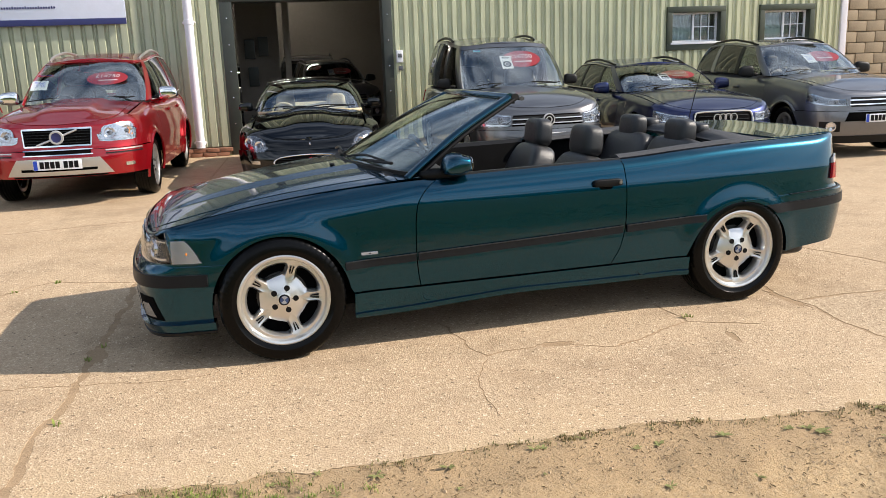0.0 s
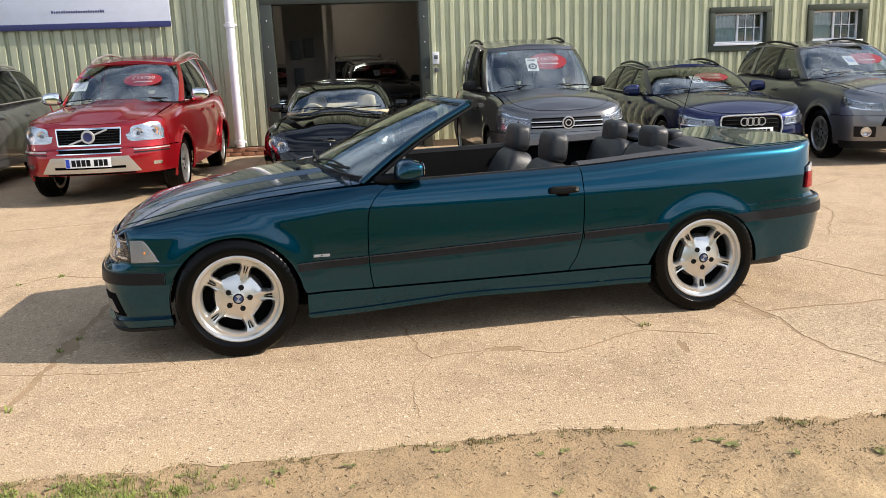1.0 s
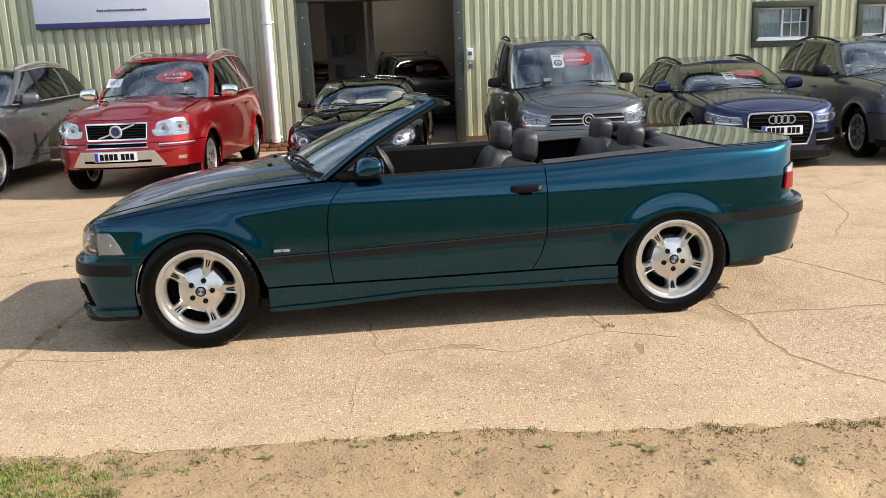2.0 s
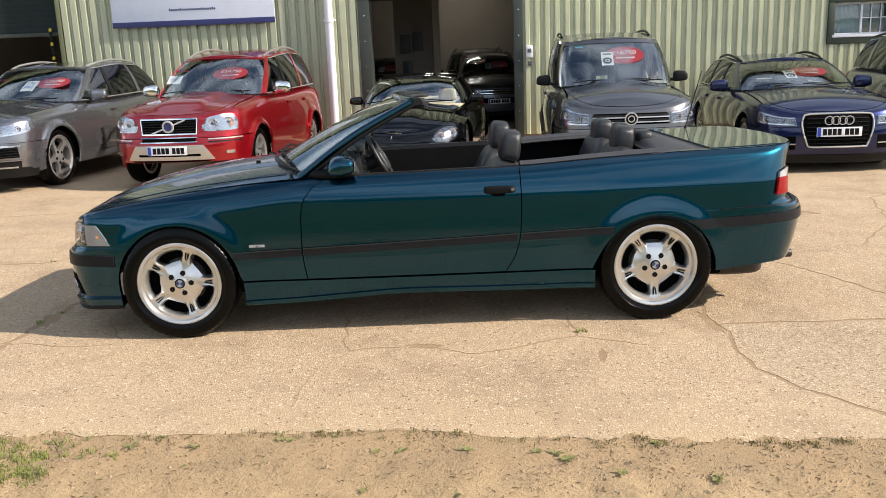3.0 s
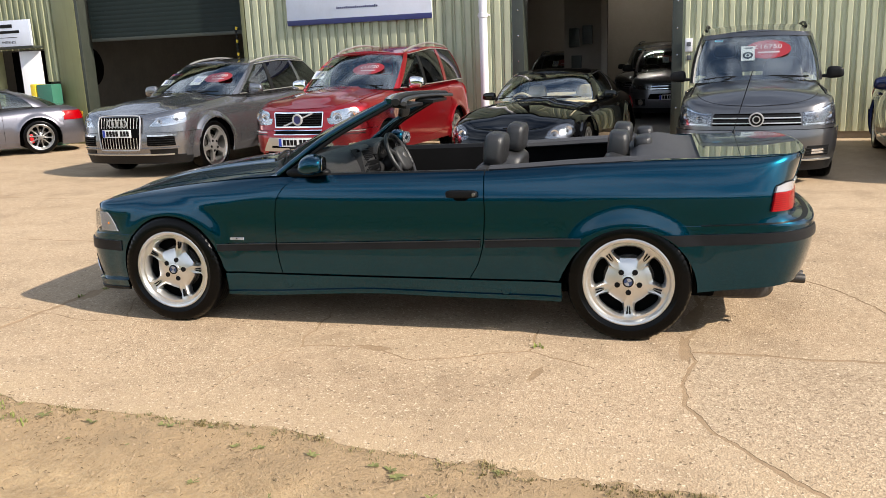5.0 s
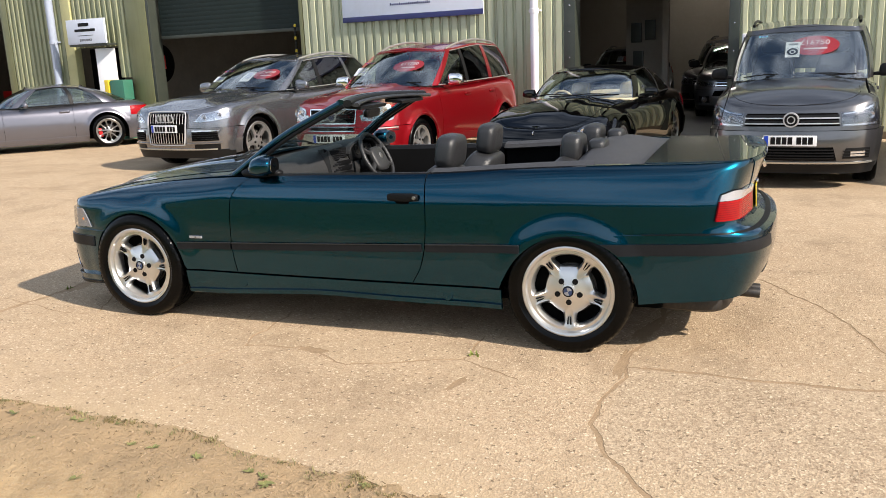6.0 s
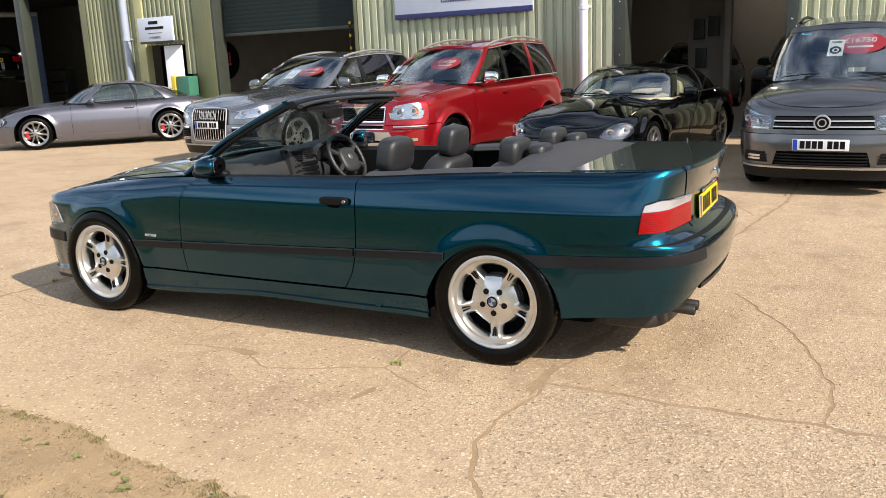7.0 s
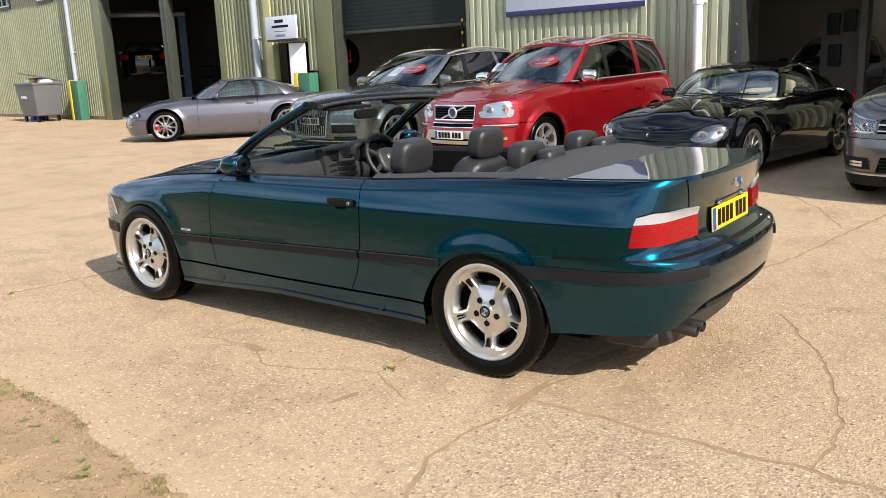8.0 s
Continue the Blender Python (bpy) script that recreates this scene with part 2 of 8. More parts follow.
def lathe(name, profile, material, parent=None, m=None, n=48, label="", closed=False, angle=38, notch=None):
    """Turns (radius, height) points round the local z."""
    v, f, k = [], [], len(profile)
    for i in range(n):
        a = 2 * math.pi * i / n
        v += [((r + (notch(i, r, h) if notch else 0)) * math.cos(a), (r + (notch(i, r, h) if notch else 0)) * math.sin(a), h) for r, h in profile]
    for i in range(n):
        for j in range(k if closed else k - 1):
            a, b = i * k + j, i * k + (j + 1) % k
            c, d = ((i + 1) % n) * k + (j + 1) % k, ((i + 1) % n) * k + j
            f.append((a, d, c, b))
    bm = bmesh.new()
    vs = [bm.verts.new(p) for p in v]
    for q in f:
        bm.faces.new([vs[i] for i in q])
    bmesh.ops.remove_doubles(bm, verts=bm.verts, dist=1e-6)
    if m is not None:
        bm.transform(m)
    return part(name, bm, material, parent, label, angle=angle)


def tube(name, pts, r, material, parent=None, n=10, label="", flat=1.0, smooth_path=True):
    """A round or flattened bar along points, closed at its ends."""
    p = [Vector(q) for q in pts]
    if smooth_path and len(p) > 2:
        q = []
        for i in range(len(p) - 1):
            a, b, c, d = p[max(i - 1, 0)], p[i], p[i + 1], p[min(i + 2, len(p) - 1)]
            for k in range(6):
                t = k / 6
                q.append(0.5 * ((2 * b) + (c - a) * t + (2 * a - 5 * b + 4 * c - d) * t * t + (3 * b - a - 3 * c + d) * t**3))
        p = q + [p[-1]]
    v, f = [], []
    for i, c in enumerate(p):
        d = (p[min(i + 1, len(p) - 1)] - p[max(i - 1, 0)]).normalized()
        up = Vector((0, 0, 1)) if abs(d.z) < 0.95 else Vector((1, 0, 0))
        s = d.cross(up).normalized()
        u = s.cross(d)
        rr = r[min(i, len(r) - 1)] if isinstance(r, (list, tuple)) else r
        v += [c + s * (rr * math.cos(2 * math.pi * k / n)) + u * (rr * flat * math.sin(2 * math.pi * k / n)) for k in range(n)]
    for i in range(len(p) - 1):
        f += [(i * n + k, i * n + (k + 1) % n, (i + 1) * n + (k + 1) % n, (i + 1) * n + k) for k in range(n)]
    f += [tuple(range(n)), tuple(reversed(range((len(p) - 1) * n, len(p) * n)))]
    bm = bmesh.new()
    vs = [bm.verts.new(q) for q in v]
    for q in f:
        bm.faces.new([vs[i] for i in q])
    return part(name, bm, material, parent, label)


def cushion(name, size, material, parent=None, m=None, e=0.35, label="", n=22, shape=None):
    """A padded block: a superellipsoid about the origin of m, reshaped by shape(x, y, z) in unit space."""
    def c(a, k):
        return math.copysign(abs(math.cos(a))**k, math.cos(a))

    def s(a, k):
        return math.copysign(abs(math.sin(a))**k, math.sin(a))
    v, f = [], []
    for i in range(n + 1):
        la = -math.pi / 2 + math.pi * i / n
        for j in range(2 * n):
            lo = -math.pi + math.pi * j / n
            p = (c(la, e) * c(lo, e), c(la, e) * s(lo, e), s(la, e))
            if shape:
                p = shape(*p)
            v.append((p[0] * size[0] / 2, p[1] * size[1] / 2, p[2] * size[2] / 2))
    w = 2 * n
    for i in range(n):
        f += [(i * w + j, i * w + (j + 1) % w, (i + 1) * w + (j + 1) % w, (i + 1) * w + j) for j in range(w)]
    bm = bmesh.new()
    vs = [bm.verts.new(p) for p in v]
    for q in f:
        bm.faces.new([vs[i] for i in q])
    bmesh.ops.remove_doubles(bm, verts=bm.verts, dist=1e-5)
    if m is not None:
        bm.transform(m)
    return part(name, bm, material, parent, label)


def plate_poly(name, outline, depth, material, parent=None, m=None, label="", bevel=0.0):
    """A flat piece: an outline in local x, y, drawn out along z."""
    bm = bmesh.new()
    f = bm.faces.new([bm.verts.new((x, y, 0)) for x, y in outline])
    r = bmesh.ops.extrude_face_region(bm, geom=[f])
    bmesh.ops.translate(bm, verts=[q for q in r["geom"] if isinstance(q, bmesh.types.BMVert)], vec=(0, 0, depth))
    if bevel:
        bevelled(bm, bevel, 1)
    if m is not None:
        bm.transform(m)
    return part(name, bm, material, parent, label, angle=30)


def ring_pts(rx, ry, n=32, k=1.0):
    return [(rx * math.copysign(abs(math.cos(2 * math.pi * i / n))**k, math.cos(2 * math.pi * i / n)),
             ry * math.copysign(abs(math.sin(2 * math.pi * i / n))**k, math.sin(2 * math.pi * i / n))) for i in range(n)]


def lettering(name, text, height, material, parent, m, label=""):
    """Words in the built-in font, as a thin mesh; x to the right, y up, facing local z."""
    cu = bpy.data.curves.new(name, 'FONT')
    cu.body, cu.size, cu.extrude, cu.align_x, cu.align_y = text, height * 1.4, 0.0015, 'CENTER', 'CENTER'
    tmp = bpy.data.objects.new(name, cu)
    scene.collection.objects.link(tmp)
    me = bpy.data.meshes.new_from_object(tmp.evaluated_get(bpy.context.evaluated_depsgraph_get()))
    bpy.data.objects.remove(tmp)
    me.transform(m)
    me.materials.clear()
    me.materials.append(material)
    ob = new(name, me)
    ob.parent = parent
    if label:
        tagged(ob, label)
    return ob


# ---- car bodies: local x runs from the front axle to the rear, the car's left side is at -y ----
class Shell:
    """The wall round a car body: a plan outline, leaning by profiles at the front, side and rear, up to a top line."""

    def __init__(self, plan, top, side, front, rear, arches=(), roll=0.05, crown=0.05, flare=0.012, roll_in=1.0, spread=0.095):
        pts, q = [Vector((x, y, 0)) for x, y in plan], []
        pts = [Vector((plan[1][0], -plan[1][1], 0))] + pts + [Vector((plan[-2][0], -plan[-2][1], 0))]
        for i in range(1, len(pts) - 2):
            a, b, c, d = pts[i - 1], pts[i], pts[i + 1], pts[i + 2]
            for k in range(24):
                t = k / 24
                q.append(0.5 * ((2 * b) + (c - a) * t + (2 * a - 5 * b + 4 * c - d) * t * t + (3 * b - a - 3 * c + d) * t**3))
        q.append(pts[-2])
        gx, gy = np.array([p.x for p in q]), np.array([max(p.y, 0) for p in q])
        gs = np.concatenate([[0], np.cumsum(np.hypot(np.diff(gx), np.diff(gy)))])
        u = np.linspace(0, gs[-1], 700)
        gx, gy = np.interp(u, gs, gx), np.interp(u, gs, gy)
        k = 26
        w = np.exp(-0.5 * (np.arange(-k, k + 1) / 10.0)**2)
        gx = np.convolve(np.concatenate([gx[1:k + 1][::-1], gx, gx[-k - 1:-1][::-1]]), w / w.sum(), "valid")
        gy = np.convolve(np.concatenate([-gy[1:k + 1][::-1], gy, -gy[-k - 1:-1][::-1]]), w / w.sum(), "valid")
        self.x, self.y = gx, np.maximum(gy, 0)
        self.x = np.maximum.accumulate(self.x + np.arange(len(gx)) * 1e-7)
        dx, dy = np.gradient(self.x), np.gradient(self.y)
        ln = np.hypot(dx, dy)
        self.nx, self.ny = -dy / ln, dx / ln
        self.s = np.concatenate([[0], np.cumsum(np.hypot(np.diff(self.x), np.diff(self.y)))])
        self.top, self.side, self.front, self.rear = curve(top), curve(side), curve(front), curve(rear)
        self.arches, self.roll, self.crown, self.flare = arches, curve(roll) if isinstance(roll, (list, tuple)) else (lambda x: roll), curve(crown) if isinstance(crown, (list, tuple)) else curve([(plan[0][0], 0.0), (plan[0][0] + 0.1, crown * 0.3), (plan[0][0] + 0.5, crown), (plan[-1][0] - 0.5, crown), (plan[-1][0], 0.0)]), flare
        self.roll_in, self.spread = curve(roll_in) if isinstance(roll_in, (list, tuple)) else (lambda x: roll_in), spread
        self.half = int(np.argmax(self.y))

    def sx(self, x):
        return float(np.interp(x, self.x, self.s))

    def sf(self, y):
        return float(np.interp(y, self.y[:self.half], self.s[:self.half]))

    def sr(self, y):
        return float(np.interp(y, self.y[self.half:][::-1], self.s[self.half:][::-1]))

    def px(self, s):
        return float(np.interp(abs(s), self.s, self.x))

    def at(self, s, z, off=0.0):
        a = abs(s)
        x, y, nx, ny = (float(np.interp(a, self.s, q)) for q in (self.x, self.y, self.nx, self.ny))
        w = nx * nx
        d = (1 - w) * self.side(z) + w * (self.front(z) if nx < 0 else self.rear(z))
        zt = self.top(x)
        rl = self.roll(x)
        if zt - z < rl:
            e = rl - max(zt - z, 0)
            d += (rl - math.sqrt(max(rl * rl - e * e, 0))) * self.roll_in(x)
        for xc, zc, r in self.arches:
            k = math.hypot(x - xc, z - zc) - r
            if z > zc - 0.12 and -0.03 < k < self.spread + 0.025:
                d -= self.flare * (1 - w) * (0.5 + 0.5 * math.cos(math.pi * min(max(k, 0) / self.spread, 1)))
        d -= off
        return (x - nx * d, -math.copysign(y - ny * d, s), z)

    def rim(self, k, end, gap=0.004):
        """Where wheel arch k is left at a height: its front (-1) or rear (1) edge, along the plan."""
        xc, zc, r = self.arches[k]
        return lambda z: self.sx(xc + end * (math.sqrt(max(r * r - max(z - zc, 0)**2, 0)) + gap))

    def low(self, base):
        """The lower edge of a side panel: a base line, lifted over the wheel arches."""
        def f(x):
            z = base(x) if callable(base) else base
            for xc, zc, r in self.arches:
                if abs(x - xc) < r - 1e-6:
                    z = max(z, zc + math.sqrt(r * r - (x - xc)**2))
            return z
        return f

    def panel(self, name, x0, x1, zlo, zhi, material, parent, side=1, off=0.0, thick=0.012, step=0.04, nv=14, gap=0.003, front_edge=None, rear_edge=None, label="", extra=()):
        """A side panel from x0 to x1; the edges may curve with height."""
        xs = set(np.linspace(x0 + gap, x1 - gap, max(3, int((x1 - x0) / step)) + 1))
        ex = [self.px(s) for s in extra]
        if ex:
            xs = {q for q in xs if q < min(ex) - 0.01 or q > max(ex) + 0.01} | set(ex)
        cols = []
        for xc, zc, r in self.arches:
            for k in range(1, 24):
                q = xc - r * math.cos(math.pi * k / 24)
                if x0 < q < x1:
                    xs.add(q)
        zl = zlo if callable(zlo) else (lambda x: zlo)
        zh = zhi if callable(zhi) else (lambda x: zhi)
        base = self.low(zl)
        cols += [(x, base(x)) for x in xs]
        for xc, zc, r in self.arches:
            for q in (xc - r, xc + r):
                if x0 < q < x1 and zl(q) < zc:
                    cols += [(q, zc), (q + (-1e-4 if q < xc else 1e-4), zl(q))]
        cols.sort(key=lambda c: c[0])
        grid = []
        for x, lo in cols:
            u = (x - x0) / (x1 - x0)
            row = []
            for j in range(nv + 1):
                v = j / nv
                z = lo + gap + (zh(x) - lo - 2 * gap) * v
                q = x
                if front_edge:
                    q += (front_edge(z) - x0) * (1 - u)**4
                if rear_edge:
                    q += (rear_edge(z) - x1) * u**4
                row.append(self.at(side * self.sx(q), z, off))
            grid.append(row)
        return solid(name, grid, thick, material, parent, label)

    def wrap(self, name, s0, s1, zlo, zhi, material, parent, off=0.0, thick=0.012, nu=40, nv=8, label="", inset0=0.0, inset1=0.0, edge0=None, edge1=None, soft=0):
        """A piece along the plan from s0 to s1 (negative: the right-hand side); zlo, zhi in the distance along x, or plain heights. inset: how far the ends slant; soft: rounds both ends."""
        grid = []
        for i in range(nu + 1):
            u = i / nu
            row = []
            for j in range(nv + 1):
                v = j / nv
                s = s0 + inset0 * v + (s1 - inset1 * v - s0 - inset0 * v) * u
                x = self.px(s)
                a = zlo(x) if callable(zlo) else zlo
                b = zhi(x) if callable(zhi) else zhi
                z = a + (b - a) * v
                if soft:
                    z = (a + b) / 2 + (z - (a + b) / 2) * (0.04 + 0.96 * (1 - abs(2 * u - 1)**soft)**0.5)
                if edge0:
                    s += (math.copysign(edge0(z), s0) - s0) * (1 - u)**6
                if edge1:
                    s += (math.copysign(edge1(z), s1) - s1) * u**6
                row.append(self.at(s, z, off))
            grid.append(row)
        return solid(name, grid, thick, material, parent, label, out=(float(self.x[0] + self.x[-1]) / 2, 0, 0.5))

    def deck(self, x, v, lift=0.0):
        """A point of the surface that spans the body between its top edges; v from -1 (left) to 1."""
        e = self.at(self.sx(x), self.top(x))
        return (e[0], -e[1] * v, e[2] + self.crown(x) * (1 - v * v) + lift)

    def cap(self, name, x0, x1, v0, v1, material, parent, off=0.0, thick=0.012, nu=24, nv=16, label="", shape=None):
        grid = []
        for i in range(nu + 1):
            x = x0 + (x1 - x0) * i / nu
            row = []
            lo, hi = (q(x) if callable(q) else q for q in (v0, v1))
            for j in range(nv + 1):
                v = lo + (hi - lo) * j / nv
                p = self.deck(x, v, off)
                if shape:
                    p = (p[0], p[1], p[2] + shape(x, v))
                row.append(p)
            grid.append(row)
        return solid(name, grid, thick, material, parent, label, out=((x0 + x1) / 2, 0, 0.2))


class Cabin:
    """The glasshouse of a closed car: a belt outline and a roof outline, both from the front centre to the rear centre."""

    def __init__(self, belt, roof, bulge=0.03, soft=9):
        def dense(pts):
            q = []
            for a, b in zip(pts[:-1], pts[1:]):
                q += [[a[k] + (b[k] - a[k]) * i / 40 for k in range(3)] for i in range(40)]
            q = np.array(q + [list(pts[-1])])
            pre, post = q[1:soft * 3 + 1][::-1] * (1, -1, 1), q[-soft * 3 - 1:-1][::-1] * (1, -1, 1)
            ext = np.concatenate([pre, q, post])
            w = np.exp(-0.5 * (np.arange(-soft * 3, soft * 3 + 1) / soft)**2)
            return np.stack([np.convolve(ext[:, k], w / w.sum(), "valid") for k in range(3)], 1)
        self.b, self.r, self.bulge = dense(belt), dense(roof), bulge
        self.t = np.arange(len(self.b)) / 40
        self.xb, self.xr = np.maximum.accumulate(self.b[:, 0] + self.t * 1e-5), np.maximum.accumulate(self.r[:, 0] + self.t * 1e-5)

    def tb(self, x):
        return float(np.interp(x, self.xb, self.t))

    def tr(self, x):
        return float(np.interp(x, self.xr, self.t))

    def at(self, t, v, off=0.0):
        a = abs(t)
        b = np.array([np.interp(a, self.t, self.b[:, k]) for k in range(3)])
        r = np.array([np.interp(a, self.t, self.r[:, k]) for k in range(3)])
        p = b + (r - b) * v
        e = 0.02
        d = np.array([np.interp(min(a + e, self.t[-1]), self.t, self.b[:, k]) - np.interp(max(a - e, 0), self.t, self.b[:, k]) for k in range(3)])
        n = np.cross(r - b, d)
        n = n / max(np.linalg.norm(n), 1e-9)
        if n[0] * (p[0] - self.b[:, 0].mean()) + n[1] * p[1] < 0:
            n = -n
        p = p + n * (self.bulge * 4 * v * (1 - v) + off)
        return (p[0], -math.copysign(max(p[1], 0), t), p[2])

    def pane(self, name, a0, a1, b0, b1, v0, v1, material, parent, off=0.0, thick=0.006, nu=14, nv=8, side=1, label=""):
        """A piece between two slanting edges: t from a0 (at the belt) to a1 (at the roof), and b0 to b1."""
        grid = []
        for i in range(nu + 1):
            u = i / nu
            row = []
            for j in range(nv + 1):
                v = v0 + (v1 - v0) * j / nv
                lo, hi = a0 + (a1 - a0) * v, b0 + (b1 - b0) * v
                row.append(self.at(side * (lo + (hi - lo) * u) if side else lo + (hi - lo) * u, v, off))
            grid.append(row)
        ob = solid(name, grid, thick, material, parent, label, out=(float(self.b[:, 0].mean()), 0, 0.9))
        return ob

    def roof(self, name, material, parent, crown=0.05, label=""):
        grid = []
        n = len(self.t)
        for i in range(0, n, 5):
            p = self.at(self.t[i], 1.0)
            row = []
            for j in range(15):
                v = -1 + 2 * j / 14
                ramp = min(1, (i / 60)**0.7, ((n - 1 - i) / 60)**0.7)
                row.append((p[0], p[1] * -v, p[2] + crown * (1 - v * v) * ramp + 0.004))
            grid.append(row)
        return solid(name, grid, 0.02, material, parent, label, out=(float(self.b[:, 0].mean()), 0, 0.5))


def wheel(parent, x, y, r, width, rim, spokes, material=ALLOY, style="plain", side=1, caliper=None, inner=0.34, outer=0.86, spoke=0.2, turn=0.0, sink=0.0):
    """A wheel with its tyre, rim, disc and bolts; it faces -y for side 1."""
    w = new("wheel")
    w.parent = parent
    w.matrix_local = pose(x, y, r - sink, 90 * side, 0, 0) @ pose(0, 0, 0, 0, 0, turn)
    h = width / 2
    tread = [(r - 0.012, h * 0.86), (r - 0.004, h * 0.74), (r, h * 0.6)]
    for g in (0.42, 0.14, -0.14, -0.42):
        tread += [(r, h * g + 0.006), (r - 0.008, h * g + 0.004), (r - 0.008, h * g - 0.004), (r, h * g - 0.006)]
    tread += [(r, -h * 0.6), (r - 0.004, -h * 0.74), (r - 0.012, -h * 0.86)]
    wall = r - rim
    prof = [(rim, h * 0.78), (rim + wall * 0.08, h * 0.93), (rim + wall * 0.3, h * 0.99), (rim + wall * 0.32, h * 1.005), (rim + wall * 0.55, h * 1.0), (rim + wall * 0.8, h * 0.94)] + tread
    prof += [(rim + wall * 0.5, -h), (rim, -h * 0.8)]
    cut = (lambda i, q, z: -0.003 if i % 3 == 0 and q > r - 0.013 and abs(z) > h * 0.5 else (-0.004 if (i + 1) % 6 == 0 and q > r - 0.001 else 0)) if style == "star" else None
    lathe("tyre", prof, RUBBER, w, n=180 if cut else 72, label="black rubber tyre", closed=True, notch=cut)
    lip = rim + 0.004
    lathe("rim", [(lip, h * 0.80), (lip + 0.004, h * 0.90), (lip - 0.004, h * 0.93), (rim - 0.012, h * 0.90), (rim - 0.018, h * 0.80), (rim - 0.03, h * 0.45), (rim - 0.035, -h * 0.8), (rim, -h * 0.85), (rim + 0.002, h * 0.5)], material, w, n=72, closed=True)
    R = rim - 0.009
    face = lambda q: h * ((0.74 if style == "star" else 0.80) - 0.16 * math.sin(math.pi * min(max((q / R - 0.1) / 0.85, 0), 1)))
    bm = bmesh.new()
    sect = 2 * math.pi / spokes
    ri, ro, r0 = R * inner, R * outer, R * 0.16
    for k in range(spokes):
        c0 = k * sect
        half = (lambda q: 0.37 + 0.12 * min(max((q - ri) / (ro - ri), 0), 1)) if style == "star" else (lambda q: sect / 2 - (spoke * R / 2) / q)
        # opening outline: rounded quadrilateral between two spokes
        hole, m = [], 44
        cr = (ri + ro) / 2
        for i in range(m):
            a = 2 * math.pi * i / m
            ca, sa = math.cos(a), math.sin(a)
            k1 = 0.5 if style == "star" else 0.55
            u, v = math.copysign(abs(ca)**k1, ca), math.copysign(abs(sa)**k1, sa)
            q = cr + u * (ro - ri) / 2
            hole.append((q, c0 + v * max(half(q), 0.02)))
        edge = []
        for i in range(m):
            a = 2 * math.pi * i / m
            ca, sa = math.cos(a), math.sin(a)
            g = max(abs(ca), abs(sa))
            u, v = ca / g, sa / g
            q = (r0 + R) / 2 + u * (R - r0) / 2
            edge.append((q, c0 + v * sect / 2))
        P = lambda q, a, dz=0: bm.verts.new((q * math.cos(a), q * math.sin(a), face(q) + dz))
        eo, ho = [P(*e, 0.003 if style == "star" and e[0] < R * 0.5 else 0) for e in edge], [P(*e, -0.011 if style == "star" else 0) for e in hole]
        w_ = 0.3 if style == "star" else 0.5
        hm = [P(e[0] * w_ + o[0] * (1 - w_), e[1] * w_ + o[1] * (1 - w_), 0.005 if style == "star" else 0.004) for e, o in zip(edge, hole)]
        hb = [P(q, a, -0.045) for q, a in hole]
        for i in range(m):
            j = (i + 1) % m
            bm.faces.new((eo[i], eo[j], hm[j], hm[i])), bm.faces.new((hm[i], hm[j], ho[j], ho[i])), bm.faces.new((ho[i], ho[j], hb[j], hb[i]))
    bmesh.ops.remove_doubles(bm, verts=bm.verts, dist=2e-4)
    part("spokes", bm, material, w, angle=50)
    lathe("hub", [(0.0005, h * 0.80), (R * 0.14, h * 0.80), (R * 0.17, h * 0.775), (R * 0.175, h * 0.6)], material, w, n=24)
    if style == "star":
        lathe("hub_badge", [(0.0005, h * 0.83), (R * 0.095, h * 0.825), (R * 0.105, h * 0.80)], ROUNDEL, w, n=24, label="blue and white roundel on the hub")
        lathe("badge_ring", [(R * 0.105, h * 0.80), (R * 0.105, h * 0.835), (R * 0.125, h * 0.83), (R * 0.133, h * 0.79)], INK, w, n=24)
        for q in (0, 180):
            plate_poly("badge_quarter", [(0, 0)] + [(R * 0.092 * math.cos(a), R * 0.092 * math.sin(a)) for a in np.linspace(0, math.pi / 2, 6)], 0.0015, BADGE_GREY, w, pose(0, 0, h * 0.83, 0, 0, q))
    for k in range(5):
        a = 2 * math.pi * (k + 0.5) / 5
        lathe("wheel_bolt", [(0.0005, 0.001), (R * 0.062, 0.001), (R * 0.066, 0.003), (R * 0.07, -0.004)], INK, w, Matrix.Translation((R * 0.27 * math.cos(a), R * 0.27 * math.sin(a), face(R * 0.27) + 0.0065)), n=14)
        if style == "star":
            b = 2 * math.pi * (k + 0.5) / 5
            for d in (-1, 1):
                q0, q1 = R * 0.6, R * 0.8
                bx = [(q0, d * 0.0025), (q1, d * 0.004), (q1, d * 0.0115), (q0 + 0.012, d * 0.008)]
                sb = bmesh.new()
                vv = [sb.verts.new((q, y, face(q) + zz)) for zz in (0.002, 0.0095) for q, y in bx]
                for quad in ((4, 5, 6, 7), (0, 1, 5, 4), (1, 2, 6, 5), (2, 3, 7, 6), (3, 0, 4, 7)):
                    sb.faces.new([vv[i] for i in quad])
                sb.transform(pose(0, 0, 0, 0, 0, math.degrees(b)))
                part("spoke_slot", sb, INK, w, smooth=False)
    lathe("brake_disc", [(R * 0.25, h * 0.1), (R * 0.6, h * 0.1), (R * 0.6, h * 0.02), (R * 0.25, h * 0.02)], IRON, w, n=40, closed=True)
    # black disc that stands in for the shade inside the wheel, behind its openings
    lathe("brake_backing", [(0.0005, h * (0.06 if style == "star" else -0.3)), (rim - 0.034, h * (0.06 if style == "star" else -0.3))], DARK, w, n=32)
    if caliper:
        box("brake_caliper", (R * 0.3, R * 0.75, 0.05), caliper, w, Matrix.Translation((-R * 0.68, 0, h * 0.05)), 0.015)
    return w


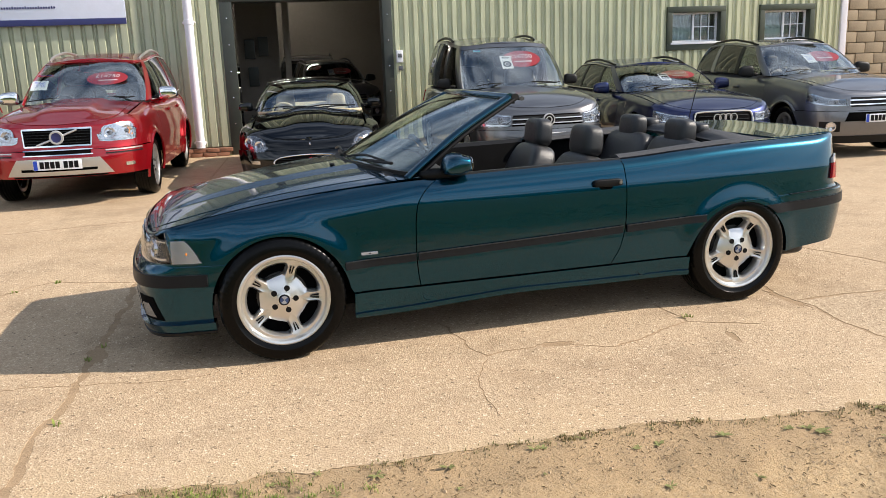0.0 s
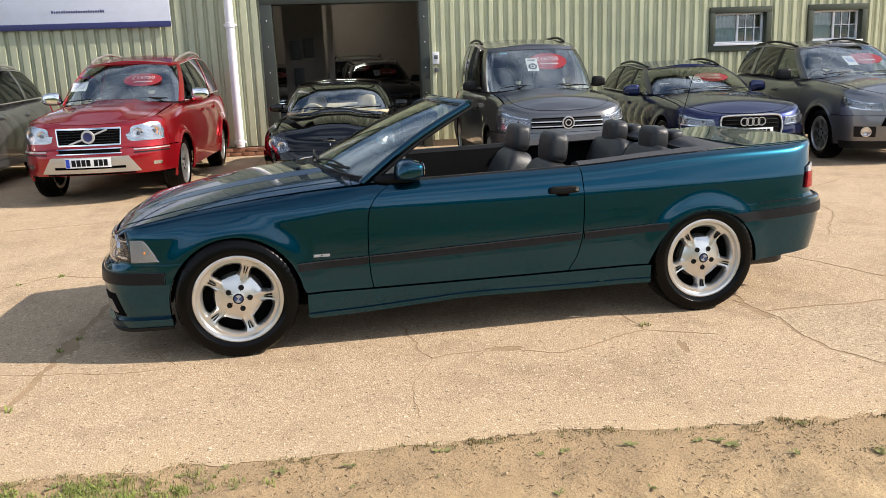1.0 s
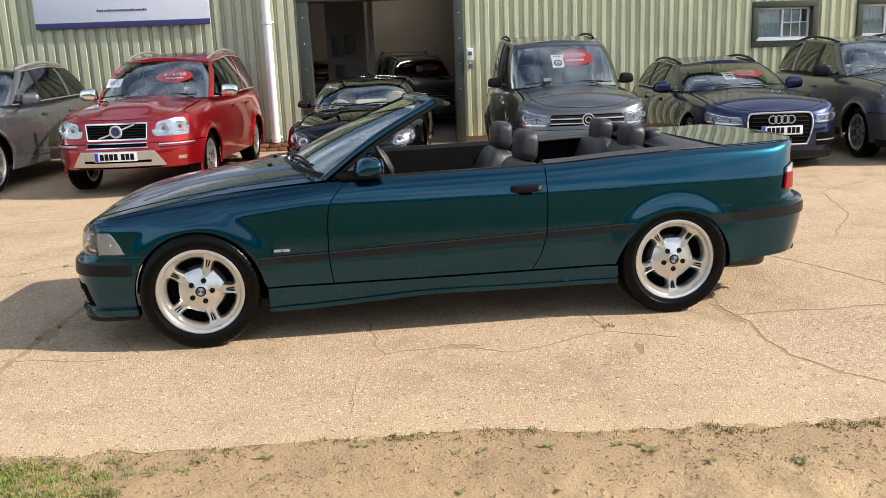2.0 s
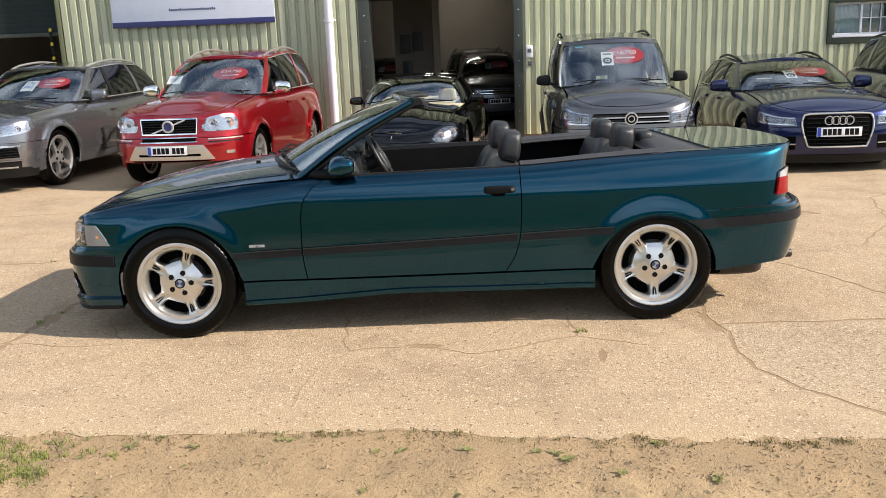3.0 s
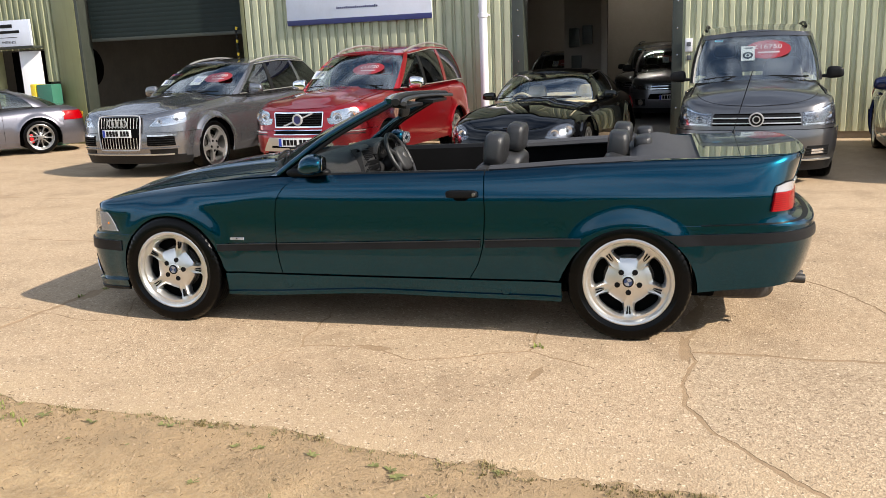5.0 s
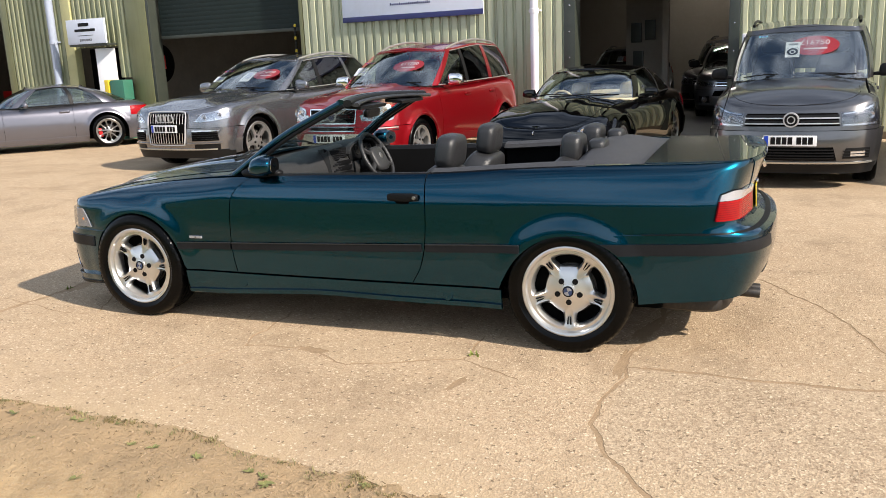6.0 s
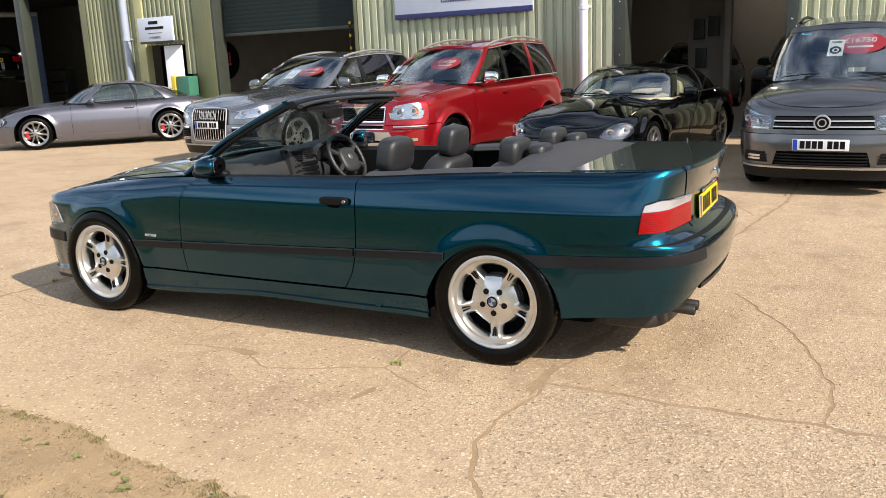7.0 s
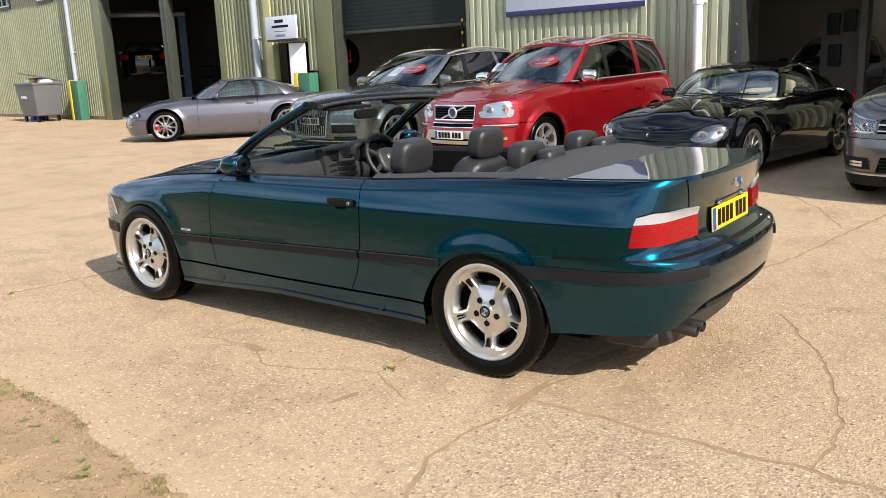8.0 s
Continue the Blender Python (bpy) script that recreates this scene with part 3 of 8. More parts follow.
def wheelhouse(shell, parent, half, inner=0.035, low=-6):
    for xc, zc, r in shell.arches:
        for side in (1, -1):
            grid = []
            for i in range(25):
                a = math.radians(low + (180 - 2 * low) * i / 24)
                grid.append([(xc + (r + 0.004) * math.cos(a), -side * yy, zc + (r + 0.004) * math.sin(a)) for yy in (half - inner, half - 0.2, half - 0.36)])
            solid("wheel_arch_liner", grid, 0.01, DARK, parent, out=(xc, 0, zc))
            plate_poly("arch_back", [(r * math.cos(a), max(r * math.sin(a), 0.0)) for a in np.linspace(0, math.pi, 20)], 0.004, DARK, parent, pose(xc, -side * (half - 0.36), zc, 90, 0, 0))


def number_plate(parent, m, material=PLATE_W, width=0.52):
    """A plate with plain bars for its characters; it faces local z, x to the right."""
    p = box("number_plate", (width, 0.111, 0.006), material, parent, m, 0.002, "number plate with dark bars and a blue end")
    u = width / 0.52
    plate_poly("plate_band", [(-0.255 * u, -0.052), (-0.213 * u, -0.052), (-0.213 * u, 0.052), (-0.255 * u, 0.052)], 0.0012, BLUEBAND, p, m @ Matrix.Translation((0, 0, 0.006)))
    x = -0.19 * u
    for k in range(7):
        x += 0.03 * u if k == 4 else 0
        plate_poly("plate_bar", [(x, -0.038), (x + 0.046 * u, -0.038), (x + 0.046 * u, 0.038), (x, 0.038)], 0.0012, INK, p, m @ Matrix.Translation((0, 0, 0.006)))
        x += 0.056 * u
    return p


def lamp(shell, parent, s0, s1, zlo, zhi, name="headlamp", bowls=2, back=LAMPDARK, slant0=0.0, slant1=0.0, bowl_r=0.05, off=0.012, deep=0.0, soft=0):
    """A lamp set in the shell's front: housing, bright bowls and a clear cover."""
    body = shell.wrap(name, s0, s1, zlo, zhi, back, parent, off=0.003 - deep, thick=0.03, nu=28, nv=8, inset0=slant0, inset1=slant1, label="headlamp with a clear cover", soft=soft)
    for k in range(bowls):
        u = (k + 0.5) / bowls * 0.84 + 0.08
        s = s0 + (s1 - s0) * u
        x = shell.px(s)
        a, b = (q(x) if callable(q) else q for q in (zlo, zhi))
        z = (a + b) / 2
        p = Vector(shell.at(s, z, 0.006 - deep))
        d = (Vector(shell.at(s, z, 0.1)) - p).normalized()
        d = Vector((min(d.x, -0.5), d.y * 0.5, 0.05)).normalized()
        m = Matrix.Translation(p) @ d.to_track_quat("Z", "Y").to_matrix().to_4x4()
        rr = min(bowl_r, (b - a) * 0.46)
        lathe("reflector_bowl", [(0.0005, -0.012), (rr * 0.45, -0.010), (rr * 0.85, 0.002), (rr, 0.008), (rr * 1.06, 0.004), (rr * 1.08, -0.02)], LAMPBACK, body, m, n=24)
        cushion("bulb", (rr * 0.95, rr * 0.95, rr * 0.6), PROJECTOR, body, m, 1.0, n=10)
    lo = zlo if callable(zlo) else (lambda x: zlo)
    hi = zhi if callable(zhi) else (lambda x: zhi)
    for q0, q1 in () if soft else ((0.06, 0.16), (0.86, 0.93)):
        shell.wrap("lamp_strip", s0 + (s1 - s0) * 0.06, s0 + (s1 - s0) * 0.95, lambda x: lo(x) + (hi(x) - lo(x)) * q0, lambda x: lo(x) + (hi(x) - lo(x)) * q1, LAMPBACK, body, off=0.008 - deep, thick=0.004, nu=14, nv=1, inset0=slant0 * q0, inset1=slant1 * q0)
    cover = shell.wrap("lamp_cover", s0, s1, zlo, zhi, LENS, body, off=0.012 + off - deep * 0.45, thick=0.004, nu=28, nv=8, inset0=slant0, inset1=slant1, soft=soft)
    cover.visible_shadow = False
    return body


def door_mirror(parent, m, material, size=(0.12, 0.24, 0.16), cap_mat=None, name="door_mirror", side=1):
    """A mirror on a short arm; local y points outwards from the car, x to the rear."""
    e = cushion(name, size, material, parent, m @ Matrix.Translation((0, size[1] * 0.7, 0)), 0.55, "door mirror", n=14, shape=lambda x, y, z: (x * (1 if x < 0 else 0.35), y * (1 - 0.08 * z), z * (1 - 0.12 * y)))
    cushion("mirror_arm", (size[0] * 0.6, size[1] * 0.75, size[2] * 0.3), PLASTIC, e, m @ Matrix.Translation((0, size[1] * 0.25, -size[2] * 0.3)), 0.6, n=10)
    plate_poly("mirror_glass", ring_pts(size[1] * 0.43, size[2] * 0.42, 24, 0.6), 0.002, CHROME, e, m @ pose(size[0] * 0.175, size[1] * 0.7, 0, 90, 0, 90))
    return e


def seat(parent, x, y, z, material, head=True, name="seat", lean=14, scale=1.0, head_z=0.0):
    """A car seat facing -x: base, backrest with side bolsters and a headrest on posts."""
    e = new(name)
    e.parent = parent
    e.matrix_local = pose(x, y, z) @ Matrix.Scale(scale, 4)
    cushion("seat_base", (0.52, 0.5, 0.2), material, e, pose(-0.28, 0, 0.12, 0, 8, 0), 0.4, shape=lambda a, b, c: (a, b, c + (0.25 * b * b if c > 0 else 0)))
    cushion("backrest", (0.2, 0.5, 0.68), material, e, pose(0.06, 0, 0.42, 0, lean, 0), 0.42, shape=lambda a, b, c: (a - 0.5 * b * b * (1 - abs(c)) , b * (1 - 0.12 * max(c, 0)), c))
    for q in (-0.15, 0.15):
        tube("seam", [(-0.05 + 0.02, q, 0.2), (0.03, q, 0.45), (0.1, q, 0.7)], 0.004, material, e, 6)
    if head:
        for q in (-0.07, 0.07):
            tube("headrest_post", [(0.15, q, 0.7), (0.17, q, 0.84)], 0.007, CHROME, e, 8)
        cushion("headrest", (0.125, 0.285, 0.19), material, e, pose(0.165, 0, 0.86 + head_z, 0, lean * 0.4, 0), 0.5, shape=lambda a, b, c: (a, b * (1 - 0.06 * c), c))
    return e


def wiper(parent, a, b, m=PLASTIC):
    t = tube("wiper_arm", [a, [(a[k] + b[k]) / 2 + (0.02 if k == 2 else 0) for k in range(3)], b], 0.007, m, parent, 6)
    d = [(b[k] - a[k]) * 0.55 for k in range(3)]
    tube("wiper_blade", [[b[k] - d[k] - (0.008 if k == 2 else 0) for k in range(3)], [b[k] + d[k] * 0.35 - (0.008 if k == 2 else 0) for k in range(3)]], 0.009, m, t, 6)
    return t


def auto_plan(foh, wb, roh, w, fr=1.0, rr=1.0):
    e = wb + roh
    return [(-foh, 0), (-foh + 0.015 * fr, 0.3 * w), (-foh + 0.05 * fr, 0.56 * w), (-foh + 0.14 * fr, 0.77 * w), (-foh + 0.3 * fr, 0.905 * w), (-foh + 0.55 * fr, 0.965 * w),
            (wb * 0.25, 0.99 * w), (wb * 0.6, w), (e - 0.6 * rr, 0.985 * w), (e - 0.32 * rr, 0.94 * w), (e - 0.13 * rr, 0.83 * w), (e - 0.04 * rr, 0.55 * w), (e, 0)]


def parked_car(name, m, label, group, col, k):
    """A closed car from a table of its sizes, with its panels, glass, wheels, lamps, seats and mirrors."""
    car = empty(name, m, label, "car", group)
    wb, foh, roh, w = k["wb"], k["foh"], k["roh"], k["w"]
    R, AR = k["r"], k["r"] + k.get("arch_gap", 0.055)
    sill = k.get("sill", 0.27)
    arches = [(0, R, AR), (wb, R, AR)]
    sh = Shell(auto_plan(foh, wb, roh, w, k.get("fr", 1), k.get("rr", 1)), k["top"], k["side"], k["front"], k["rear"], arches, [(-foh, 0.03), (-foh + 0.3, k["roll"] * 0.6), (-foh + 0.75, k["roll"]), (wb + roh, k["roll"])], k.get("crown", 0.05), k.get("flare", 0.015))
    zh = lambda x: sh.top(x)
    x_end = wb + roh
    cut = k["bumper_cut"]           # where the bumpers end along the sides
    zb = k["bumper_z"]              # bumper top at the sides
    cowl, A = k["cowl"], k["doors"]
    low = lambda x: sill
    fs, rs = sh.sx(-AR), sh.sx(wb + AR)
    # sides
    for sd in (1, -1):
        sh.panel("front_wing", -foh + cut, A[0], lambda x: zb if x < 0 else sill, zh, col, car, sd, step=0.06, nv=16)
        for a, b in zip(A[:-1], A[1:]):
            d = sh.panel("car_door", a, b, low, zh, col, car, sd, step=0.09, nv=16, rear_edge=(lambda z, b=b: b + 0.02 * math.sin(z * 2)) if b != A[-1] else None)
            hx, hz = b - 0.16, k["handle"]
            p = sh.at(sd * sh.sx(hx), hz, 0.016)
            cushion("door_handle", (0.2, 0.035, 0.045), k.get("handle_mat", col), d, Matrix.Translation(p), 0.5, n=10)
        sh.panel("rear_quarter", A[-1], x_end - 0.42 * k.get("rr", 1), lambda x: zb if x > wb else sill, zh, col, car, sd, step=0.06, nv=16)
        sh.panel("side_skirt", AR, wb - AR, sill - 0.1, sill + 0.02, k.get("skirt", PLASTIC), car, sd, 0.012, nv=5)
        if k.get("side_trim"):
            z0, z1, tm = k["side_trim"]
            sh.panel("side_trim", AR + 0.03, wb - AR - 0.03, z0, z1, tm, car, sd, 0.012, nv=4)
        if k.get("arch_trim"):
            for xc, zc, r in arches:
                pts = [Vector(sh.at(sd * sh.sx(xc + r * math.cos(a)), zc + r * math.sin(a), 0.004)) for a in np.linspace(-0.25, math.pi + 0.25, 30)]
                tube("arch_trim", pts, 0.018, k["arch_trim"], car, 8, smooth_path=False)
        # belt shoulder between the wall and the glasshouse
        sh.cap("shoulder", cowl - 0.25, k.get("deck_x", x_end - 0.1), -1 if sd > 0 else k["belt_in"], -k["belt_in"] if sd > 0 else 1, col, car, nu=30, nv=4)
    # rear
    s_rear = sh.sx(x_end - 0.42 * k.get("rr", 1))
    n1 = sh.s[-1]
    for sd in (1, -1):
        sh.wrap("tail_panel", sd * (s_rear + 0.003), sd * n1, zb, zh, col, car, nu=24, nv=10)
        tl = sh.sr(w * 0.62)
        sh.wrap("tail_lamp", sd * (s_rear + 0.02), sd * tl, k["top"][-1][1] - 0.24, k["top"][-1][1] - 0.06, REDLENS, car, off=0.012, thick=0.02, nu=16, nv=5, label="red tail lamp")
    for sd in (1, -1):
        sh.wrap("rear_bumper", sd * rs, sd * n1, k["clear"], zb, k.get("bumper_mat", col), car, off=0.02, thick=0.02, nu=36, edge0=sh.rim(1, 1))
    if k.get("deck_x"):
        sh.cap("boot_lid", k["deck_x"], x_end - 0.001, -1, 1, col, car, nu=18)
    # front: nose, bumper, bonnet
    f1 = sh.sx(-foh + cut)
    sh.wrap("nose_panel", -f1, f1, zb, zh, col, car, nu=60, nv=10)
    sh.wrap("front_bumper", -fs, fs, k["clear"], zb - 0.004, k.get("bumper_mat", col), car, off=k.get("bumper_off", 0.02), thick=0.02, nu=64, nv=10, edge0=sh.rim(0, -1), edge1=sh.rim(0, -1))
    sh.cap("bonnet", -foh + 0.0003, cowl, -0.9, 0.9, col, car, 0.004, nu=40, nv=24, shape=k.get("bonnet_shape"))
    for sd in (1, -1):
        sh.cap("wing_top", -foh + 0.0003, cowl, -1 if sd > 0 else 0.905, -0.905 if sd > 0 else 1, col, car, nu=40, nv=3)
    if "lip" in k:
        sh.wrap("front_lip", -fs * 0.92, fs * 0.92, k["clear"] - 0.05, k["clear"] + 0.05, k["lip"], car, off=0.03, thick=0.03, nu=50, nv=4)
    # underbody and arches
    box("underbody", (foh + wb + roh - 0.5, w * 1.5, 0.22), DARK, car, pose((wb + roh - foh) / 2, 0, k["clear"] + 0.02), 0.05)
    wheelhouse(sh, car, w)
    for x in (0, wb):
        for sd in (1, -1):
            wheel(car, x, -sd * (w - k.get("tyre_w", 0.24) / 2 - 0.03), R, k.get("tyre_w", 0.24), k["rim"], k["spokes"], k.get("rim_mat", ALLOY), side=sd, caliper=k.get("caliper"), inner=k.get("rim_in", 0.32), outer=k.get("rim_out", 0.9), spoke=k.get("spoke", 0.2), turn=k.get("wheel_turn", 10))
    # glasshouse
    dz = sh.deck(cowl, 0)[2] - 0.004
    k["belt"] = [(x, y, max(z, dz)) if i < 2 else (x, y, z) for i, (x, y, z) in enumerate(k["belt"])]
    cb = Cabin(k["belt"], k["roof"], k.get("bulge", 0.03))
    ta, tra = cb.tb(k["a_pillar"][0]), cb.tr(k["a_pillar"][1])
    screen = cb.pane("windscreen", -ta, -tra, ta, tra, 0.0, k.get("screen_top", 0.955) + 0.004, GLASS, car, side=0, nu=30, nv=12, off=-0.004, label="windscreen with reflections")
    screen.visible_shadow = False
    v1 = 0.94
    edges = k["windows"]
    for sd in (1, -1):
        prev = (ta, tra)
        for i, (b0, r0, b1, r1, gm, pm) in enumerate(edges):
            t = (cb.tb(b0), cb.tr(r0), cb.tb(b1), cb.tr(r1))
            cb.pane("pillar", prev[0], prev[1], t[0], t[1], 0, 1, pm, car, thick=0.03, nu=5, side=sd)
            g = cb.pane("side_window", t[0], t[1], t[2], t[3], 0.02, v1, gm, car, side=sd, off=-0.006)
            g.visible_shadow = False
            prev = (t[2], t[3])
        tz, trz = cb.tb(k["d_pillar"][0]), cb.tr(k["d_pillar"][1])
        cb.pane("rear_pillar", prev[0], prev[1], tz, trz, 0, 1, col, car, thick=0.03, nu=12, side=sd)
        t0, t1 = cb.tb(edges[0][0]), cb.tb(edges[-1][2])
        cb.pane("roof_rail_panel", cb.tr(edges[0][1]) - 0.4, cb.tr(edges[0][1]) - 0.02, cb.tr(edges[-1][3]) + 0.3, cb.tr(edges[-1][3]) + 0.02, v1, 1.0, col, car, thick=0.03, nu=24, nv=3, side=sd)
        if k.get("window_trim"):
            for vv, rr in ((0.0, 0.009), (v1, 0.007)):
                pts = [cb.at(sd * ((1 - q) * (cb.tb(edges[0][0]) * (1 - vv) + cb.tr(edges[0][1]) * vv) + q * (cb.tb(edges[-1][2]) * (1 - vv) + cb.tr(edges[-1][3]) * vv)), vv, 0.005) for q in np.linspace(0, 1, 24)]
                tube("window_trim", pts, rr, k["window_trim"], car, 6, smooth_path=False)
        if k.get("rails"):
            rx0, rx1, rz, rm, rh = k["rails"]
            q = [cb.at(sd * cb.tr(rx0 + (rx1 - rx0) * i / 8), 1.0) for i in range(9)]
            pts = [(p[0], p[1] * 0.93, p[2] + 0.012 + rh * math.sin(math.pi * i / 8)**0.35) for i, p in enumerate(q)]
            tube("roof_rail", pts, 0.018, rm, car, 8)
    te, tre = cb.t[-1], cb.t[-1]
    for sd in (1, -1):
        b = cb.pane("rear_window", tz, trz, te, tre, 0.06, 0.95, PRIVACY if k.get("dark_rear") else TINT, car, side=sd, off=-0.004)
        b.visible_shadow = False
    cb.roof("car_roof", k.get("roof_mat", col), car, k.get("roof_crown", 0.04))
    cb.pane("screen_header", -ta, -tra - 0.0, ta, tra, k.get("screen_top", 0.955), 1.0, col, car, side=0, nu=24, nv=3, thick=0.03)
    # cabin
    im = k.get("trim_mat", LEATHER)
    bz = k["belt"][0][2]
    foot = lambda y: float(np.interp(abs(y), cb.b[:78, 1], cb.b[:78, 0]))
    grid = [[(foot(y) + 0.04 + (sx0 - foot(y)) * j / 6, y, min(bz, k["belt"][2][2] + 0.02) - 0.02 - 0.02 * j / 6 - (0.1 if j == 6 else 0)) for j in range(7)] for sx0 in [cowl + 0.6] for y in np.linspace(-w * 0.8, w * 0.8, 15)]
    solid("dashboard", grid, 0.06, k.get("dash_mat", PLASTIC), car, out=(cowl + 0.3, 0, 0))
    sx = k.get("seat_x", cowl + 1.15)
    sz = k["roof"][3][2] - 1.18
    for y in (-0.38, 0.38):
        seat(car, sx, y, sz, im, name="front_seat", lean=18)
    if k.get("rear_seat", True):
        for y in (-0.38, 0.38):
            seat(car, sx + 0.85, y, sz - 0.02, im, name="back_seat", lean=20)
    stw = lathe("steering_wheel", [(0.165 + 0.014 * math.cos(a), 0.014 * math.sin(a)) for a in np.linspace(0, 2 * math.pi, 9)[:-1]], k.get("wheel_mat", PLASTIC), car, pose(sx - 0.6, 0.38, bz - 0.07, 0, 62, 0), n=28, closed=True)
    cushion("airbag_cover", (0.15, 0.2, 0.05), k.get("wheel_mat", PLASTIC), stw, pose(sx - 0.6, 0.38, bz - 0.07, 0, 62, 0), 0.6, n=8)
    rp = Vector(cb.at(0, 0.86, -0.06))
    cushion("rear_view_mirror", (0.03, 0.24, 0.07), PLASTIC, car, Matrix.Translation(rp), 0.4, n=10)
    # wipers and mirrors
    for y0, y1 in ((0.1, -0.5), (0.62, 0.05)):
        a, b = sh.deck(cowl - 0.02, -y0 / w), sh.deck(cowl - 0.02, -y1 / w)
        wiper(car, (cowl + 0.02, y0 * w / 0.9, bz + 0.02), (cowl + 0.06, y1 * w / 0.9, bz + 0.035))
    for sd in (1, -1):
        mp = cb.at(sd * cb.tb(edges[0][0] + 0.12), 0.12, 0.01)
        door_mirror(car, Matrix.Translation(mp) @ pose(0, 0, 0, 0, 0, 180 if sd > 0 else 0) @ (Matrix.Scale(-1, 4, (1, 0, 0)) if sd > 0 else Matrix.Identity(4)), k.get("mirror_mat", col), k.get("mirror_size", (0.13, 0.25, 0.17)))
    return car, sh, cb


def windscreen_card(car, cb, t, v, size, price=None, kind="price", material=None):
    """A sheet stuck inside a windscreen, facing out."""
    p = Vector(cb.at(t, v, -0.02))
    dx, dv = Vector(cb.at(t - 0.05, v, -0.02)) - Vector(cb.at(t + 0.05, v, -0.02)), Vector(cb.at(t, v + 0.04, -0.02)) - p
    # seen from the front, the picture's right is the car's left (-y)
    X = Vector((0, -1, 0))
    Z = (X.cross(dv)).normalized()
    if Z.x > 0:
        Z = -Z
    Y = Z.cross(X).normalized()
    m = Matrix(((X.x, Y.x, Z.x, p.x), (X.y, Y.y, Z.y, p.y), (X.z, Y.z, Z.z, p.z), (0, 0, 0, 1)))
    if kind == "price":
        size = (size[0] * 1.22, size[1] * 1.22)
        s = plate_poly("price_sticker", ring_pts(size[0] / 2, size[1] / 2, 40), 0.002, PRICE_RED, car, m, "oval red price sticker in the windscreen")
        if price:
            lettering("price_figures", price, size[1] * 0.23, STICKER_INK, s, m @ Matrix.Translation((0, size[1] * 0.14, 0.004)), "white price figures")
        plate_poly("sticker_bar", [(-size[0] * 0.22, -0.012), (size[0] * 0.26, -0.012), (size[0] * 0.26, 0.012), (-size[0] * 0.22, 0.012)], 0.0015, STICKER_INK, s, m @ Matrix.Translation((0, -size[1] * 0.16, 0.003)))
    else:
        w, h = size
        s = plate_poly("info_card", [(-w / 2, -h / 2), (w / 2, -h / 2), (w / 2, h / 2), (-w / 2, h / 2)], 0.002, material or PAPER, car, m, "printed card in the windscreen")
        if kind == "roundel":
            lathe("card_roundel", [(w * 0.22, 0), (w * 0.38, 0), (w * 0.38, 0.002), (w * 0.22, 0.002)], INK, s, m @ Matrix.Translation((0, -h * 0.15, 0.003)), n=28, closed=True)
            plate_poly("card_dot", ring_pts(w * 0.12, w * 0.12, 16), 0.0015, INK, s, m @ Matrix.Translation((0, -h * 0.15, 0.003)))
        for q in (0.3, 0.36) if kind == "roundel" else (0.36, 0.2, 0.08, -0.04, -0.16):
            plate_poly("card_line", [(-w * 0.34, q * h), (w * 0.34, q * h), (w * 0.34, q * h + h * 0.035), (-w * 0.34, q * h + h * 0.035)], 0.0012, BLUEBAND if kind == "info" else INK, s, m @ Matrix.Translation((0, 0, 0.003)))
    return s


def on_front(sh, y, z, off=0.02):
    """The pose of a flat thing on a car's nose: x to the car's left, y up, z forward."""
    s = math.copysign(sh.sf(abs(y)), -y)
    p, q, u = Vector(sh.at(s, z, off)), Vector(sh.at(s, z, off + 0.05)), Vector(sh.at(s, z + 0.02, off))
    Z = (q - p).normalized()
    X = Vector((0, -1, 0))
    Z = (Z - X * Z.dot(X) * 1.0).normalized() if abs(y) < 0.05 else Z
    Y = Vector((0, 0, 1))
    Y = (Y - Z * Y.dot(Z)).normalized()
    X = Y.cross(Z).normalized()
    return Matrix(((X.x, Y.x, Z.x, p.x), (X.y, Y.y, Z.y, p.y), (X.z, Y.z, Z.z, p.z), (0, 0, 0, 1)))


# ---- the green convertible ----
def smooth(a, b, v):
    t = min(max((v - a) / (b - a), 0), 1)
    return t * t * (3 - 2 * t)


